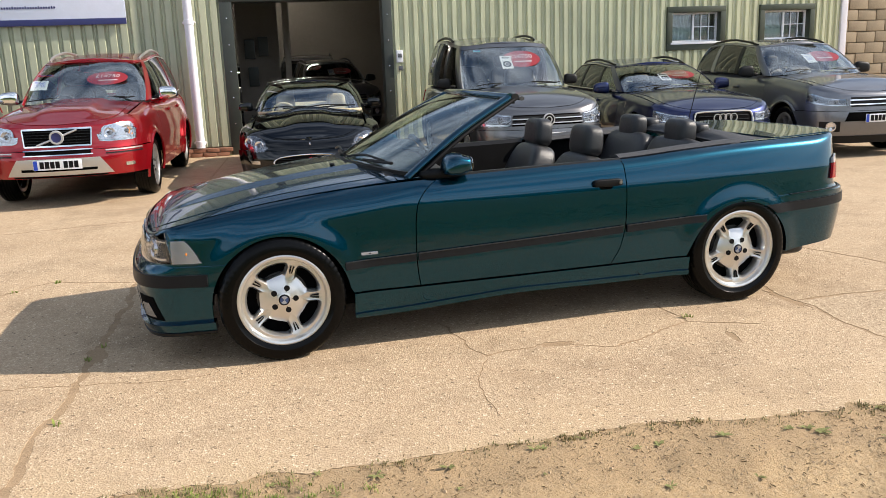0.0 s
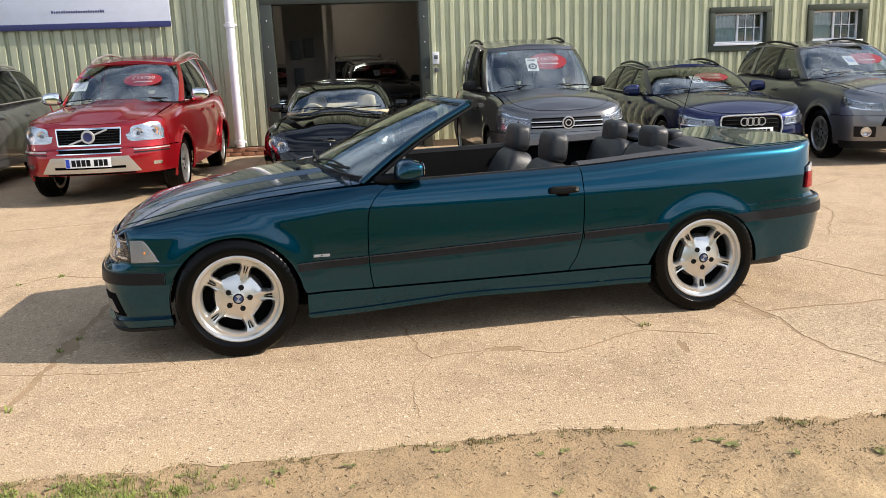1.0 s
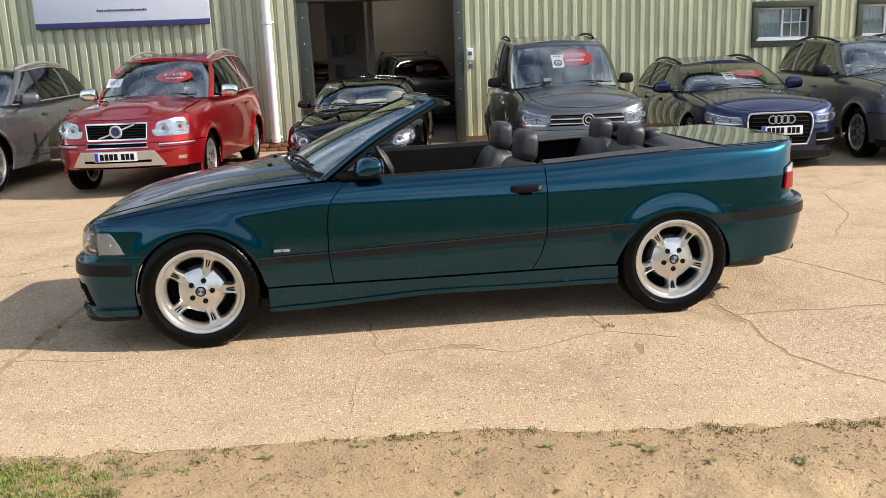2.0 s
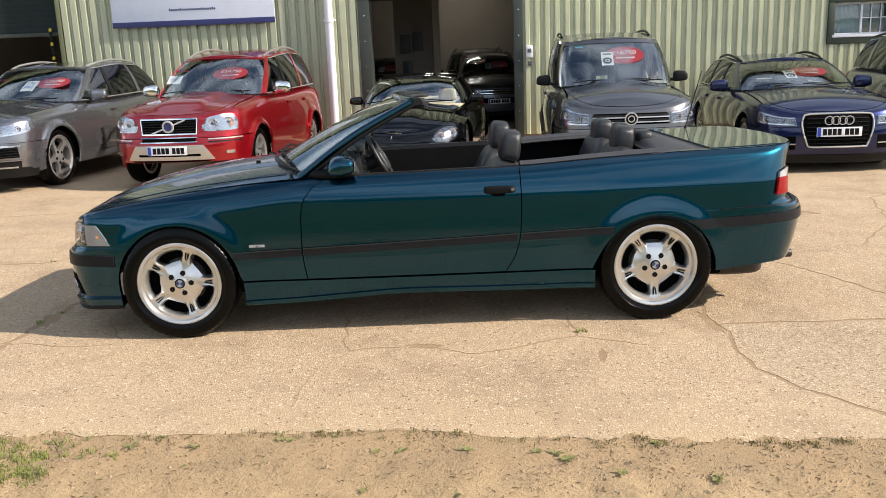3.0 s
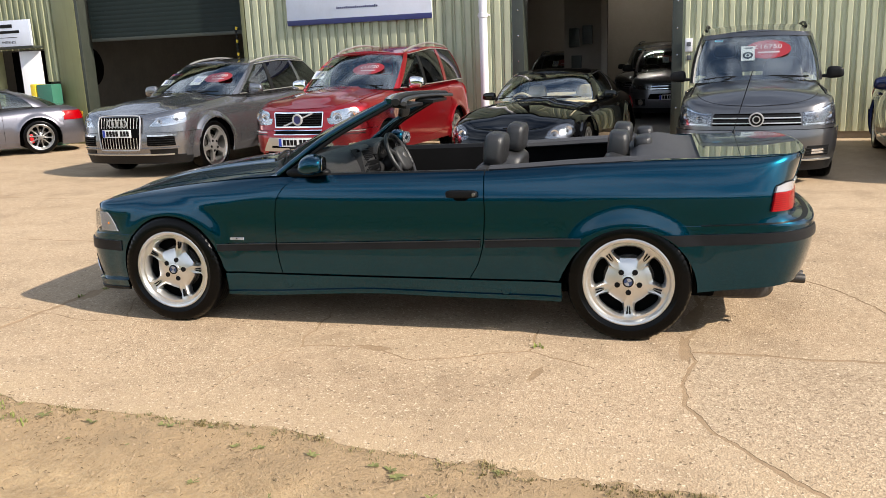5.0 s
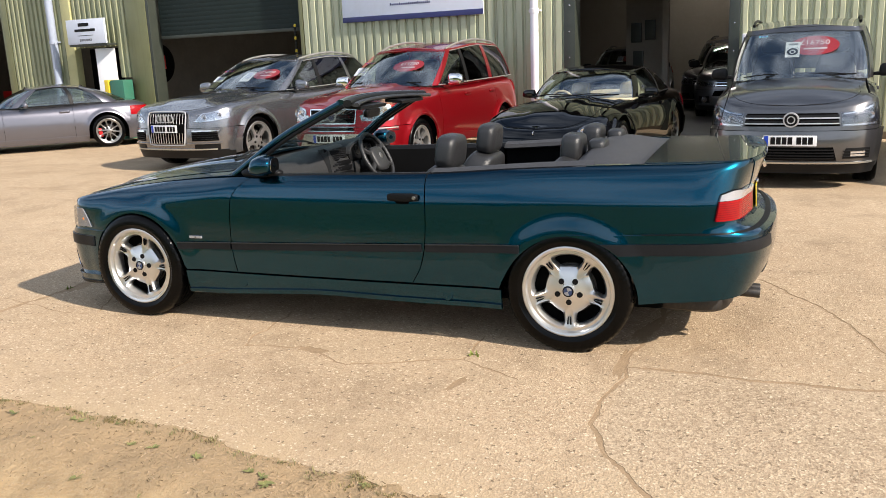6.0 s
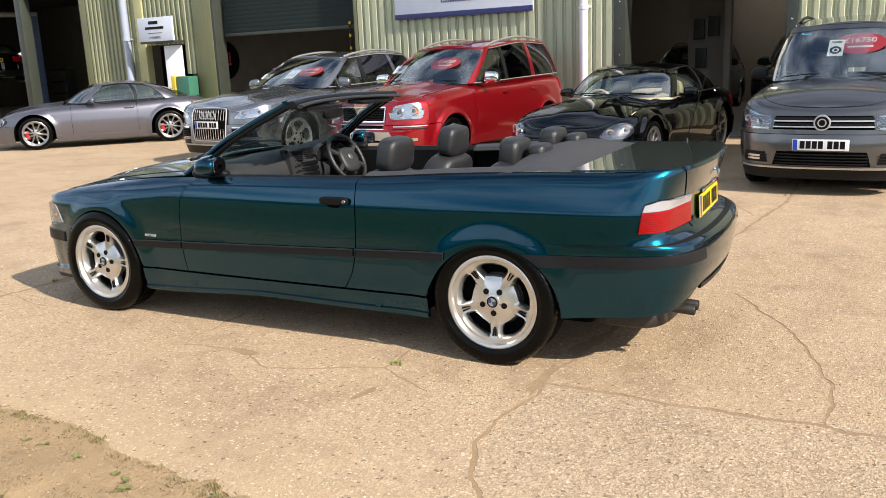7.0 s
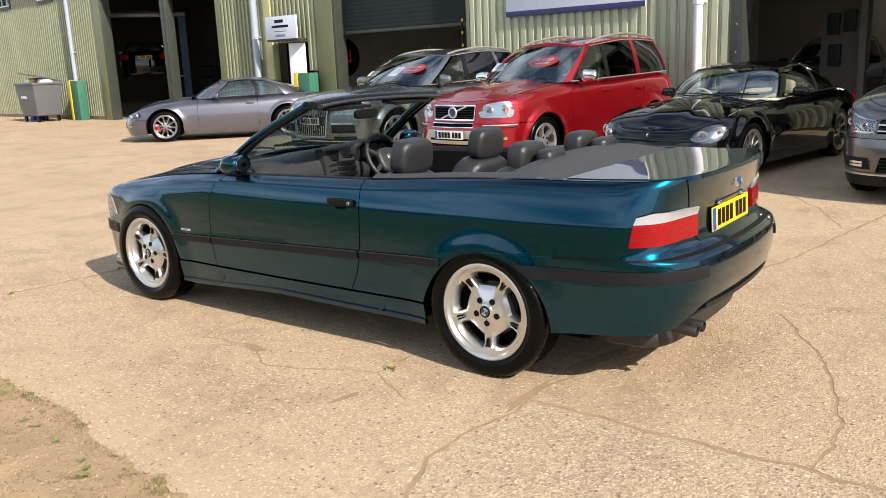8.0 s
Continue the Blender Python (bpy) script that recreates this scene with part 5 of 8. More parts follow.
    # seats
    for y in (-0.37, 0.37):
        s = seat(car, 1.76, y, 0.155, LEATHER, name="front_seat", lean=17, head_z=-0.03)
        for c in s.children:
            c["label"] = "black leather " + c.name.split(".")[0].replace("_", " ")
    cushion("rear_bench", (0.52, 1.2, 0.2), LEATHER, car, pose(2.32, 0, 0.47, 0, 10, 0), 0.35, n=20)
    for y in (-0.3, 0.3):
        cushion("rear_backrest", (0.2, 0.56, 0.56), LEATHER, car, pose(2.56, y, 0.68, 0, 18, 0), 0.38, n=18)
        hr = cushion("rear_headrest", (0.12, 0.25, 0.17), LEATHER, car, pose(2.62, y, 0.99, 0, 5, 0), 0.5, n=16)
        cushion("headrest_pad", (0.1, 0.19, 0.085), LEATHER, hr, pose(2.755, y + 0.02, 1.0, 0, 0, 0), 0.55, n=12)
        tube("headrest_post", [(2.62, y, 0.84), (2.62, y, 0.94)], 0.02, LEATHER, hr, 8)
    box("bulkhead", (0.1, 1.3, 0.5), DARK, car, pose(2.78, 0, 0.4), 0.02)
    box("cabin_floor", (2.0, 1.36, 0.05), DARK, car, pose(1.75, 0, 0.24), 0.02)
    # hood cover behind the seats
    grid = []
    for i in range(25):
        q = i / 24
        x = 2.70 + 0.345 * q
        row = []
        for j in range(41):
            v = -0.99 + 1.98 * j / 40
            xx = x + 0.03 * (1 - v * v) * q - 0.03 * (1 - abs(v)) * (1 - q)
            p = sh.deck(xx, v)
            row.append((xx, p[1], p[2] - 0.006 + 0.03 * math.sin(math.pi * min(1, q * 0.9 + 0.25)) * (1 - abs(v)**6) - 0.03 * (1 - smooth(0, 0.15, q)) * (1 - v**6)))
        grid.append(row)
    solid("hood_cover", grid, 0.02, VINYL, car, out=(2.85, 0, 0.2), label="black vinyl hood cover behind the seats")
    # boot lid, its rear face, spoiler edge
    lid = sh.cap("boot_lid", 3.06, 3.6805, lambda x: -0.94 - 0.059 * smooth(3.44, 3.56, x), lambda x: 0.94 + 0.059 * smooth(3.44, 3.56, x), TEAL, car, 0.004, nu=40, nv=24)
    r6, slant = sh.sr(0.4), sh.sr(0.575) - sh.sr(0.4)
    sh.wrap("boot_lid_face", r6, sh.s[-1], 0.665, lambda x: sh.top(x) + 0.004, TEAL, lid, off=0.004, thick=0.02, nu=26, nv=18, inset0=slant)
    sh.wrap("boot_lid_face", -r6, -sh.s[-1], 0.665, lambda x: sh.top(x) + 0.004, TEAL, lid, off=0.004, thick=0.02, nu=26, nv=18, inset0=-slant)
    for sd in (1, -1):
        t0, t1 = sh.sx(3.398), sh.sr(0.41)
        tail = sh.wrap("tail_lamp", sd * t0, sd * t1, 0.69, lambda x: 0.85 - 0.11 * (x - 3.39) - 0.03 * (1 - smooth(3.39, 3.52, x)), DARK, car, off=0.004, thick=0.02, nu=30, nv=4, inset0=sd * 0.03, label="wraparound tail lamp, white above red")
        sh.wrap("red_lens", sd * t0, sd * t1, 0.693, 0.787, REDLENS, tail, off=0.016, thick=0.014, nu=30, nv=6, inset0=sd * 0.017)
        sh.wrap("clear_lens", sd * (t0 + 0.018), sd * t1, 0.789, lambda x: 0.847 - 0.11 * (x - 3.39) - 0.03 * (1 - smooth(3.39, 3.52, x)), WHITELENS, tail, off=0.016, thick=0.014, nu=30, nv=4, inset0=sd * 0.012)
        for k in range(8):
            sh.wrap("lens_rib", sd * (t0 + 0.004 + 0.0019 * k), sd * (t1 - 0.004), 0.702 + 0.0103 * k, 0.7047 + 0.0103 * k, LENSLINE, tail, off=0.0175, thick=0.004, nu=24, nv=1)
    X = sh.at(sh.sr(0.22), 0.73, 0.0)[0]
    number_plate(lid, pose(X + 0.0125, 0, 0.735, 90, 0, 90) @ pose(0, 0, 0, -3, 0, 0), PLATE_Y)
    bar = cushion("boot_handle", (0.02, 0.32, 0.022), TEAL, lid, pose(X + 0.008, 0, 0.812), 0.5, n=12)
    for y in (-0.1, 0.1):
        cushion("plate_lamp", (0.02, 0.07, 0.02), CHROME, bar, pose(X + 0.016, y * 1.6, 0.805), 0.6, n=8)
    lathe("boot_badge", [(0.0005, 0.005), (0.03, 0.004), (0.04, -0.008)], ROUNDEL, lid, pose(sh.at(sh.sr(0.05), 0.892, 0.006)[0], 0, 0.892, 0, 74, 0), n=24)
    lathe("boot_badge_rim", [(0.03, 0.004), (0.036, 0.006), (0.041, -0.008)], CHROME, lid, pose(sh.at(sh.sr(0.05), 0.892, 0.006)[0], 0, 0.892, 0, 74, 0), n=24)
    # whip aerial on the right-hand rear wing
    ap = Vector(sh.at(-sh.sx(3.34), sh.top(3.34) - 0.01, -0.02))
    lathe("aerial_base", [(0.0005, 0.03), (0.006, 0.028), (0.013, 0.008), (0.016, 0.0)], PLASTIC, car, Matrix.Translation(ap), n=16)
    tube("aerial", [tuple(ap + Vector((0.0, 0, 0.02))), tuple(ap + Vector((0.05, 0, 0.21))), tuple(ap + Vector((0.105, 0, 0.41)))], 0.003, INK, car, 6)
    # rear bumper
    rs, zt = sh.sx(3.04), sh.s[-1]
    lowz = curve([(3.0, 0.27), (3.2, 0.285), (3.5, 0.305), (3.57, 0.315), (3.615, 0.36), (3.65, 0.415), (3.68, 0.43)])
    stz = lambda x: 0.522 + 0.025 * (x - 3.04)
    for sd in (1, -1):
        b = sh.wrap("rear_bumper", sd * rs, sd * zt, lowz, lambda x: stz(x) + 0.075, TEAL, car, off=0.006, thick=0.025, nu=60, nv=16, edge0=sh.rim(1, 1, 0.012))
        sh.wrap("bumper_strip", sd * (rs + 0.004), sd * sh.sr(0.5), stz, lambda x: stz(x) + 0.056, TRIM, b, off=0.016, thick=0.016, nu=60, nv=6, edge0=sh.rim(1, 1, 0.02))
        sh.wrap("bumper_ledge", sd * rs, sd * zt, lambda x: stz(x) + 0.06, lambda x: stz(x) + 0.098, TEAL, b, off=0.012, thick=0.04, nu=60, nv=5, edge0=sh.rim(1, 1, 0.012))
        sh.wrap("bumper_gap", sd * (rs + 0.02), sd * zt, lambda x: stz(x) + 0.097, lambda x: stz(x) + 0.106, INK, b, off=0.009, thick=0.008, nu=60, nv=1)
    fin = sh.wrap("rear_diffuser", sh.sr(0.47), zt, 0.36, 0.46, DARK, car, off=-0.03, thick=0.02, nu=24, nv=4, label="black slotted diffuser under the bumper")
    sh.wrap("rear_diffuser_backing", -sh.sr(0.47), -zt, 0.36, 0.46, DARK, fin, off=-0.03, thick=0.02, nu=24, nv=4)
    for sd in (1, -1):
        sh.wrap("diffuser_blade", sd * sh.sr(0.45), sd * zt, lambda x: 0.372 + 0.5 * max(0, 3.64 - x), lambda x: 0.398 + 0.4 * max(0, 3.64 - x), PLASTIC, fin, off=0.004, thick=0.06, nu=24, nv=4)
        for y in (0.16, 0.37):
            q = sh.at(sd * sh.sr(y), 0.42, -0.012)
            box("diffuser_fin", (0.05, 0.012, 0.05), PLASTIC, fin, pose(q[0] - 0.012, q[1], 0.412), 0.003)
    for y in (-0.52, -0.435):
        t = lathe("exhaust_tip", [(0.025, 0.0), (0.0255, 0.1), (0.0235, 0.104), (0.021, 0.09), (0.02, 0.0)], IRON, car, pose(3.508, y, 0.289, 0, 93, 0), n=24, label="round dulled steel exhaust tip")
        lathe("exhaust_bore", [(0.0005, 0.03), (0.0205, 0.03)], INK, t, pose(3.508, y, 0.289, 0, 93, 0), n=16)
    cushion("silencer", (0.46, 1.15, 0.15), IRON, car, pose(3.26, 0, 0.22), 0.5, n=16)
    box("underbody", (3.3, 1.3, 0.1), DARK, car, pose(1.5, 0, 0.2), 0.03)
    wheelhouse(sh, car, 0.84, 0.1, 2)
    box("sill_floor", (1.92, 1.6, 0.06), DARK, car, pose(1.36, 0, 0.225), 0.02)
    for x, y in ((0, 0.742), (2.7, 0.742)):
        for sd in (1, -1):
            wheel(car, x, -sd * y, 0.328, 0.23, 0.231, 5, ALLOY, "star", sd, inner=0.55, outer=0.84, spoke=0.27, turn=19 if x else 36, sink=0.006)
    return car


convertible(pose(0.467, 4.959, 0, 0, 0, -1.4))


# ---- the parked cars ----
GROUP = "cars parked outside the showroom"
SIDE = [(0.15, 0.07), (0.3, 0.03), (0.5, 0.006), (0.65, 0.0), (0.8, 0.012), (0.95, 0.04), (1.1, 0.085), (1.25, 0.14)]


def cabin_curves(w, cowl, a, top_f, d, rear, zb, zr, zbr=None, top_r=None, in_b=0.9, in_r=0.68, drop=0.06):
    """Belt and roof outlines: cowl centre, A-pillar foot, windscreen top, rear corner, rear end, heights."""
    zbr = zbr or zb
    belt = [(cowl, 0, zb), (cowl + 0.06, 0.4 * w, zb), (a, in_b * w, zb - 0.005), ((a + d) / 2, in_b * w, (zb + zbr) / 2), (d, in_b * w * 0.97, zbr), (rear - 0.03, 0.45 * w, zbr), (rear, 0, zbr)]
    roof = [(top_f, 0, zr - drop), (top_f + 0.03, 0.36 * w, zr - drop), (top_f + 0.13, in_r * w, zr - drop - 0.03), ((top_f + top_r) / 2, in_r * w * 1.02, zr), (top_r - 0.12, in_r * w * 0.97, zr - 0.05), (top_r - 0.02, 0.4 * w, zr - 0.03), (top_r, 0, zr - 0.03)]
    return belt, roof


# red estate-like off-roader
b, r = cabin_curves(0.94, 0.36, 0.6, 1.2, 3.64, 3.8, 1.14, 1.76, 1.2, 3.56, drop=0.09)
volvo, vs, vc = parked_car("estate_car", pose(-1.15, 11.12, 0, 0, 0, 82), "shiny red off-road estate car with silver roof rails", GROUP, RED, dict(
    wb=2.857, foh=0.92, roh=1.03, w=0.94, r=0.36, rim=0.25, spokes=6, spoke=0.22, sill=0.38, clear=0.355, bumper_cut=0.42, bumper_z=0.66, bumper_off=0.025, handle=0.98,
    top=[(-0.95, 0.93), (-0.8, 0.975), (-0.4, 1.03), (0.2, 1.09), (0.6, 1.12), (1.6, 1.12), (3.0, 1.17), (3.9, 1.18)], side=SIDE,
    front=[(0.25, 0.06), (0.4, 0.01), (0.55, 0.0), (0.66, 0.02), (0.7, 0.035), (0.9, 0.06), (1.0, 0.11)], rear=[(0.3, 0.03), (0.5, 0.0), (0.66, 0.02), (0.9, 0.03), (1.2, 0.07)],
    cowl=0.45, doors=[0.62, 1.68, 2.62], belt_in=0.88, belt=b, roof=r, a_pillar=(0.62, 1.40), d_pillar=(3.70, 3.47), roll=0.14, crown=0.05,
    windows=[(0.74, 1.49, 1.62, 1.72, TINT, RED), (1.72, 1.8, 2.5, 2.52, PRIVACY, PLASTIC), (2.62, 2.62, 3.5, 3.3, PRIVACY, RED)], window_trim=SATIN, dark_rear=True,
    rails=(1.45, 3.4, 0, SATIN, 0.05), skirt=RED, arch_trim=RED, mirror_mat=CHROME, seat_x=1.75, flare=0.025, handle_mat=RED, fr=1.35,
    bonnet_shape=lambda x, v: 0.03 * (1 - smooth(0.35, 0.5, abs(v))) * smooth(-0.9, -0.3, x)))
g0 = vs.sf(0.36)
gr = vs.wrap("grille", -g0, g0, 0.715, 0.895, DARK, volvo, off=0.004, thick=0.02, nu=24, nv=4, inset0=-0.02, inset1=-0.02, label="black grille in a chrome frame")
for k in range(5):
    vs.wrap("grille_bar", -g0 - 0.003 * k, g0 + 0.003 * k, 0.738 + 0.032 * k, 0.746 + 0.032 * k, PLASTIC, gr, off=0.012, thick=0.01, nu=20, nv=1)
for z0, z1 in ((0.70, 0.718), (0.89, 0.91)):
    vs.wrap("grille_frame", -g0 - 0.02 * (z0 > 0.8), g0 + 0.02 * (z0 > 0.8), z0, z1, CHROME, gr, off=0.018, thick=0.02, nu=24, nv=2)
for sd in (1, -1):
    tube("grille_side", [vs.at(sd * g0, 0.705, 0.014), vs.at(sd * (g0 + 0.02), 0.9, 0.014)], 0.009, CHROME, gr, 8)
    lamp(vs, volvo, sd * vs.sf(0.43), sd * (vs.sf(0.8) + 0.05), 0.735, lambda x: 0.895 + 0.05 * smooth(-0.95, -0.7, x), bowls=2, bowl_r=0.06, slant0=sd * 0.05, slant1=sd * 0.02, soft=10)
    vs.wrap("turn_signal", sd * vs.sf(0.755), sd * vs.sf(0.785), 0.79, 0.875, AMBER, volvo, off=0.012, thick=0.008, nu=6, nv=4)
    for q in (0.60, 0.635):
        vs.wrap("bumper_strip", sd * vs.sf(0.5), sd * vs.sf(0.83), q, q + 0.014, SATIN if q > 0.62 else PLASTIC, volvo, off=0.035, thick=0.012, nu=14, nv=1)
    vs.wrap("fog_lamp", sd * vs.sf(0.68), sd * vs.sf(0.76), 0.445, 0.485, LAMPDARK, volvo, off=0.035, thick=0.02, nu=8, nv=3, label="small fog lamp")
lathe("nose_badge", [(0.055, 0), (0.055, 0.012), (0.075, 0.012), (0.08, 0.0)], BRIGHT, volvo, on_front(vs, 0, 0.805, 0.02), n=28, closed=True)
lathe("badge_disc", [(0.0005, 0.006), (0.056, 0.006)], NAVY, volvo, on_front(vs, 0, 0.805, 0.02), n=24)
tube("grille_slash", [vs.at(-g0 * 0.62, 0.72, 0.02), vs.at(g0 * 0.62, 0.885, 0.02)], 0.012, BRIGHT, gr, 6)
slot = vs.wrap("bumper_intake", -vs.sf(0.35), vs.sf(0.35), 0.612, 0.668, DARK, volvo, off=0.03, thick=0.02, nu=20, nv=3, label="narrow intake in a bright surround")
for z0 in (0.606, 0.662):
    vs.wrap("intake_surround", -vs.sf(0.37), vs.sf(0.37), z0, z0 + 0.012, CHROME, slot, off=0.037, thick=0.015, nu=20, nv=1)
skid = vs.wrap("skid_plate", -vs.sf(0.56), vs.sf(0.56), 0.385, 0.572, SATIN, volvo, off=0.045, thick=0.03, nu=40, nv=8, inset0=0.13, inset1=0.13, label="satin silver skid plate round the number plate")
vs.wrap("skid_slot", -vs.sf(0.4), vs.sf(0.4), 0.432, 0.462, DARK, skid, off=0.047, thick=0.01, nu=24, nv=1)
vs.wrap("skid_foot", -vs.sf(0.5), vs.sf(0.5), 0.36, 0.374, DARK, skid, off=0.04, thick=0.02, nu=24, nv=1)
number_plate(volvo, on_front(vs, 0, 0.51, 0.066))
windscreen_card(volvo, vc, 0.75, 0.52, (0.42, 0.26), "£14750")
windscreen_card(volvo, vc, -1.55, 0.42, (0.2, 0.2), kind="info")
windscreen_card(volvo, vc, -1.5, 0.66, (0.2, 0.04), kind="info", material=PRICE_RED)

# grey large off-roader
b, r = cabin_curves(0.985, 0.44, 0.7, 1.36, 3.72, 3.9, 1.12, 1.68, 1.2, 3.45)
q7, qs, qc = parked_car("off_road_car", pose(-4.02, 11.42, 0, 0, 0, 82), "metallic grey large off-road car with a tall grille", GROUP, GREY, dict(
    wb=3.002, foh=0.97, roh=1.1, w=0.985, r=0.385, rim=0.3, spokes=5, spoke=0.2, sill=0.36, clear=0.26, bumper_cut=0.45, bumper_z=0.66, handle=0.96,
    top=[(-0.98, 0.9), (-0.8, 0.96), (-0.4, 1.01), (0.2, 1.06), (0.7, 1.1), (1.7, 1.1), (3.0, 1.16), (4.1, 1.18)], side=SIDE,
    front=[(0.22, 0.06), (0.35, 0.02), (0.5, 0.0), (0.66, 0.012), (0.8, 0.03), (0.95, 0.09)], rear=[(0.3, 0.03), (0.5, 0.0), (0.66, 0.02), (0.9, 0.06), (1.2, 0.16)],
    cowl=0.5, doors=[0.66, 1.82, 2.78], belt_in=0.88, belt=b, roof=r, a_pillar=(0.73, 1.56), d_pillar=(3.8, 3.38), roll=0.11, crown=0.06, roof_mat=GREY,
    windows=[(0.88, 1.66, 1.78, 1.86, TINT, GREY), (1.88, 1.94, 2.7, 2.66, PRIVACY, PLASTIC), (2.8, 2.74, 3.6, 3.2, PRIVACY, GREY)], window_trim=SATIN, dark_rear=True,
    rails=(1.6, 3.3, 0, SATIN, 0.035), skirt=GREY, arch_trim=GREY, mirror_mat=GREY, seat_x=1.85, lip=PLASTIC, flare=0.03, handle_mat=GREY,
    bonnet_shape=lambda x, v: 0.025 * (1 - smooth(0.4, 0.55, abs(v))) * smooth(-0.95, -0.3, x)))
g0 = qs.sf(0.345)
gr = qs.wrap("grille", -g0, g0, 0.42, 0.885, DARK, q7, off=0.03, thick=0.03, nu=30, nv=8, inset0=-0.03, inset1=-0.03, label="tall black grille with chrome bars")
for k in range(13):
    s = -g0 * 0.92 + g0 * 1.84 * k / 12
    tube("grille_bar", [qs.at(s * 0.97, 0.44, 0.036), qs.at(s, 0.65, 0.036), qs.at(s * 1.03, 0.872, 0.036)], 0.0045, SATIN, gr, 6)
fp = [qs.at(-g0, 0.45, 0.036), qs.at(-g0 - 0.03, 0.7, 0.036), qs.at(-g0 - 0.03, 0.86, 0.036), qs.at(-g0 * 0.9, 0.9, 0.036), qs.at(0, 0.905, 0.036), qs.at(g0 * 0.9, 0.9, 0.036), qs.at(g0 + 0.03, 0.86, 0.036), qs.at(g0 + 0.03, 0.7, 0.036), qs.at(g0, 0.45, 0.036), qs.at(g0 * 0.9, 0.415, 0.036), qs.at(0, 0.41, 0.036), qs.at(-g0 * 0.9, 0.415, 0.036), qs.at(-g0, 0.45, 0.036)]
tube("grille_frame", fp, 0.01, BRIGHT, gr, 8)
qs.wrap("plate_panel", -g0 * 0.98, g0 * 0.98, 0.59, 0.725, DARK, gr, off=0.046, thick=0.012, nu=16, nv=2)
for k in range(4):
    lathe("badge_ring", [(0.046, 0), (0.046, 0.01), (0.059, 0.01), (0.059, 0.0)], BRIGHT, q7, on_front(qs, 0, 0.80, 0.05) @ Matrix.Translation((-0.12 + 0.08 * k, 0, 0)), n=24, closed=True)
number_plate(q7, on_front(qs, 0, 0.655, 0.062))
for sd in (1, -1):
    lamp(qs, q7, sd * qs.sf(0.5), sd * (qs.sf(0.88) + 0.1), lambda x: 0.745 + 0.04 * smooth(-0.9, -0.6, x), lambda x: 0.865 + 0.06 * smooth(-0.95, -0.6, x), bowls=2, bowl_r=0.034, back=LAMPDARK, slant0=sd * 0.14, slant1=sd * 0.0)
    it = qs.wrap("side_intake", sd * qs.sf(0.47), sd * qs.sf(0.82), 0.47, 0.62, DARK, q7, off=0.026, thick=0.02, nu=12, nv=5, inset1=sd * 0.02, label="dark mesh side intake")
    for k in range(4):
        qs.wrap("intake_slat", sd * qs.sf(0.48), sd * qs.sf(0.81), 0.485 + 0.033 * k, 0.493 + 0.033 * k, PLASTIC, it, off=0.034, thick=0.012, nu=10, nv=1)
    qs.wrap("day_lamp", sd * qs.sf(0.48), sd * qs.sf(0.83), 0.605, 0.628, LAMPBACK, it, off=0.036, thick=0.012, nu=12, nv=2)
    qs.wrap("fog_duct", sd * qs.sf(0.5), sd * qs.sf(0.83), 0.33, 0.42, PLASTIC, q7, off=0.028, thick=0.02, nu=12, nv=4)
qs.wrap("lower_bumper", -qs.sf(0.9), qs.sf(0.9), 0.265, 0.335, PLASTIC, q7, off=0.03, thick=0.02, nu=40, nv=4)
qs.wrap("skid_edge", -qs.sf(0.8), qs.sf(0.8), 0.335, 0.352, SATIN, q7, off=0.042, thick=0.02, nu=40, nv=2)
qs.wrap("bumper_strip", -qs.sf(0.85), qs.sf(0.85), 0.425, 0.44, GREY, q7, off=0.045, thick=0.02, nu=40, nv=2)
windscreen_card(q7, qc, 1.1, 0.5, (0.42, 0.26), "£24750")
windscreen_card(q7, qc, 0.3, 0.42, (0.2, 0.29), kind="info")
windscreen_card(q7, qc, -1.45, 0.4, (0.2, 0.16), kind="info")
windscreen_card(q7, qc, -1.45, 0.66, (0.2, 0.05), kind="info", material=PRICE_RED)

# dark grey van-like family car
b, r = cabin_curves(0.88, 0.3, 0.56, 0.94, 3.2, 3.35, 1.1, 1.81, 1.12, 3.2, 0.92, 0.76, 0.1)
caddy, ks, kc = parked_car("van_car", pose(4.55, 10.35, 0, 0, 0, 84), "dark grey van-based family car with black roof rails", GROUP, VANGREY, dict(
    wb=2.681, foh=0.87, roh=0.85, w=0.885, r=0.32, rim=0.205, spokes=5, spoke=0.3, sill=0.3, clear=0.22, bumper_cut=0.42, bumper_z=0.62, handle=0.95,
    top=[(-0.9, 0.86), (-0.75, 0.92), (-0.4, 0.99), (0.1, 1.05), (0.5, 1.075), (1.7, 1.08), (2.6, 1.1), (3.6, 1.1)], side=SIDE,
    front=[(0.2, 0.05), (0.35, 0.0), (0.5, 0.0), (0.62, 0.015), (0.75, 0.03), (0.9, 0.1), (1.0, 0.2)], rear=[(0.3, 0.03), (0.5, 0.0), (0.66, 0.01), (0.9, 0.01), (1.2, 0.02)],
    cowl=0.34, doors=[0.56, 1.5, 2.4], belt_in=0.88, belt=b, roof=r, a_pillar=(0.6, 1.13), d_pillar=(3.28, 3.12), roll=0.1, crown=0.06, bulge=0.035,
    windows=[(0.74, 1.24, 1.5, 1.5, TINT, VANGREY), (1.62, 1.62, 2.3, 2.3, PRIVACY, VANGREY), (2.42, 2.42, 3.1, 3.05, PRIVACY, VANGREY)], dark_rear=True,
    rails=(1.62, 2.95, 0, PLASTIC, 0.03), skirt=PLASTIC, mirror_mat=PLASTIC, seat_x=1.5, lip=PLASTIC, mirror_size=(0.12, 0.2, 0.145), roof_crown=0.035, screen_top=0.9))
g0 = ks.sf(0.47)
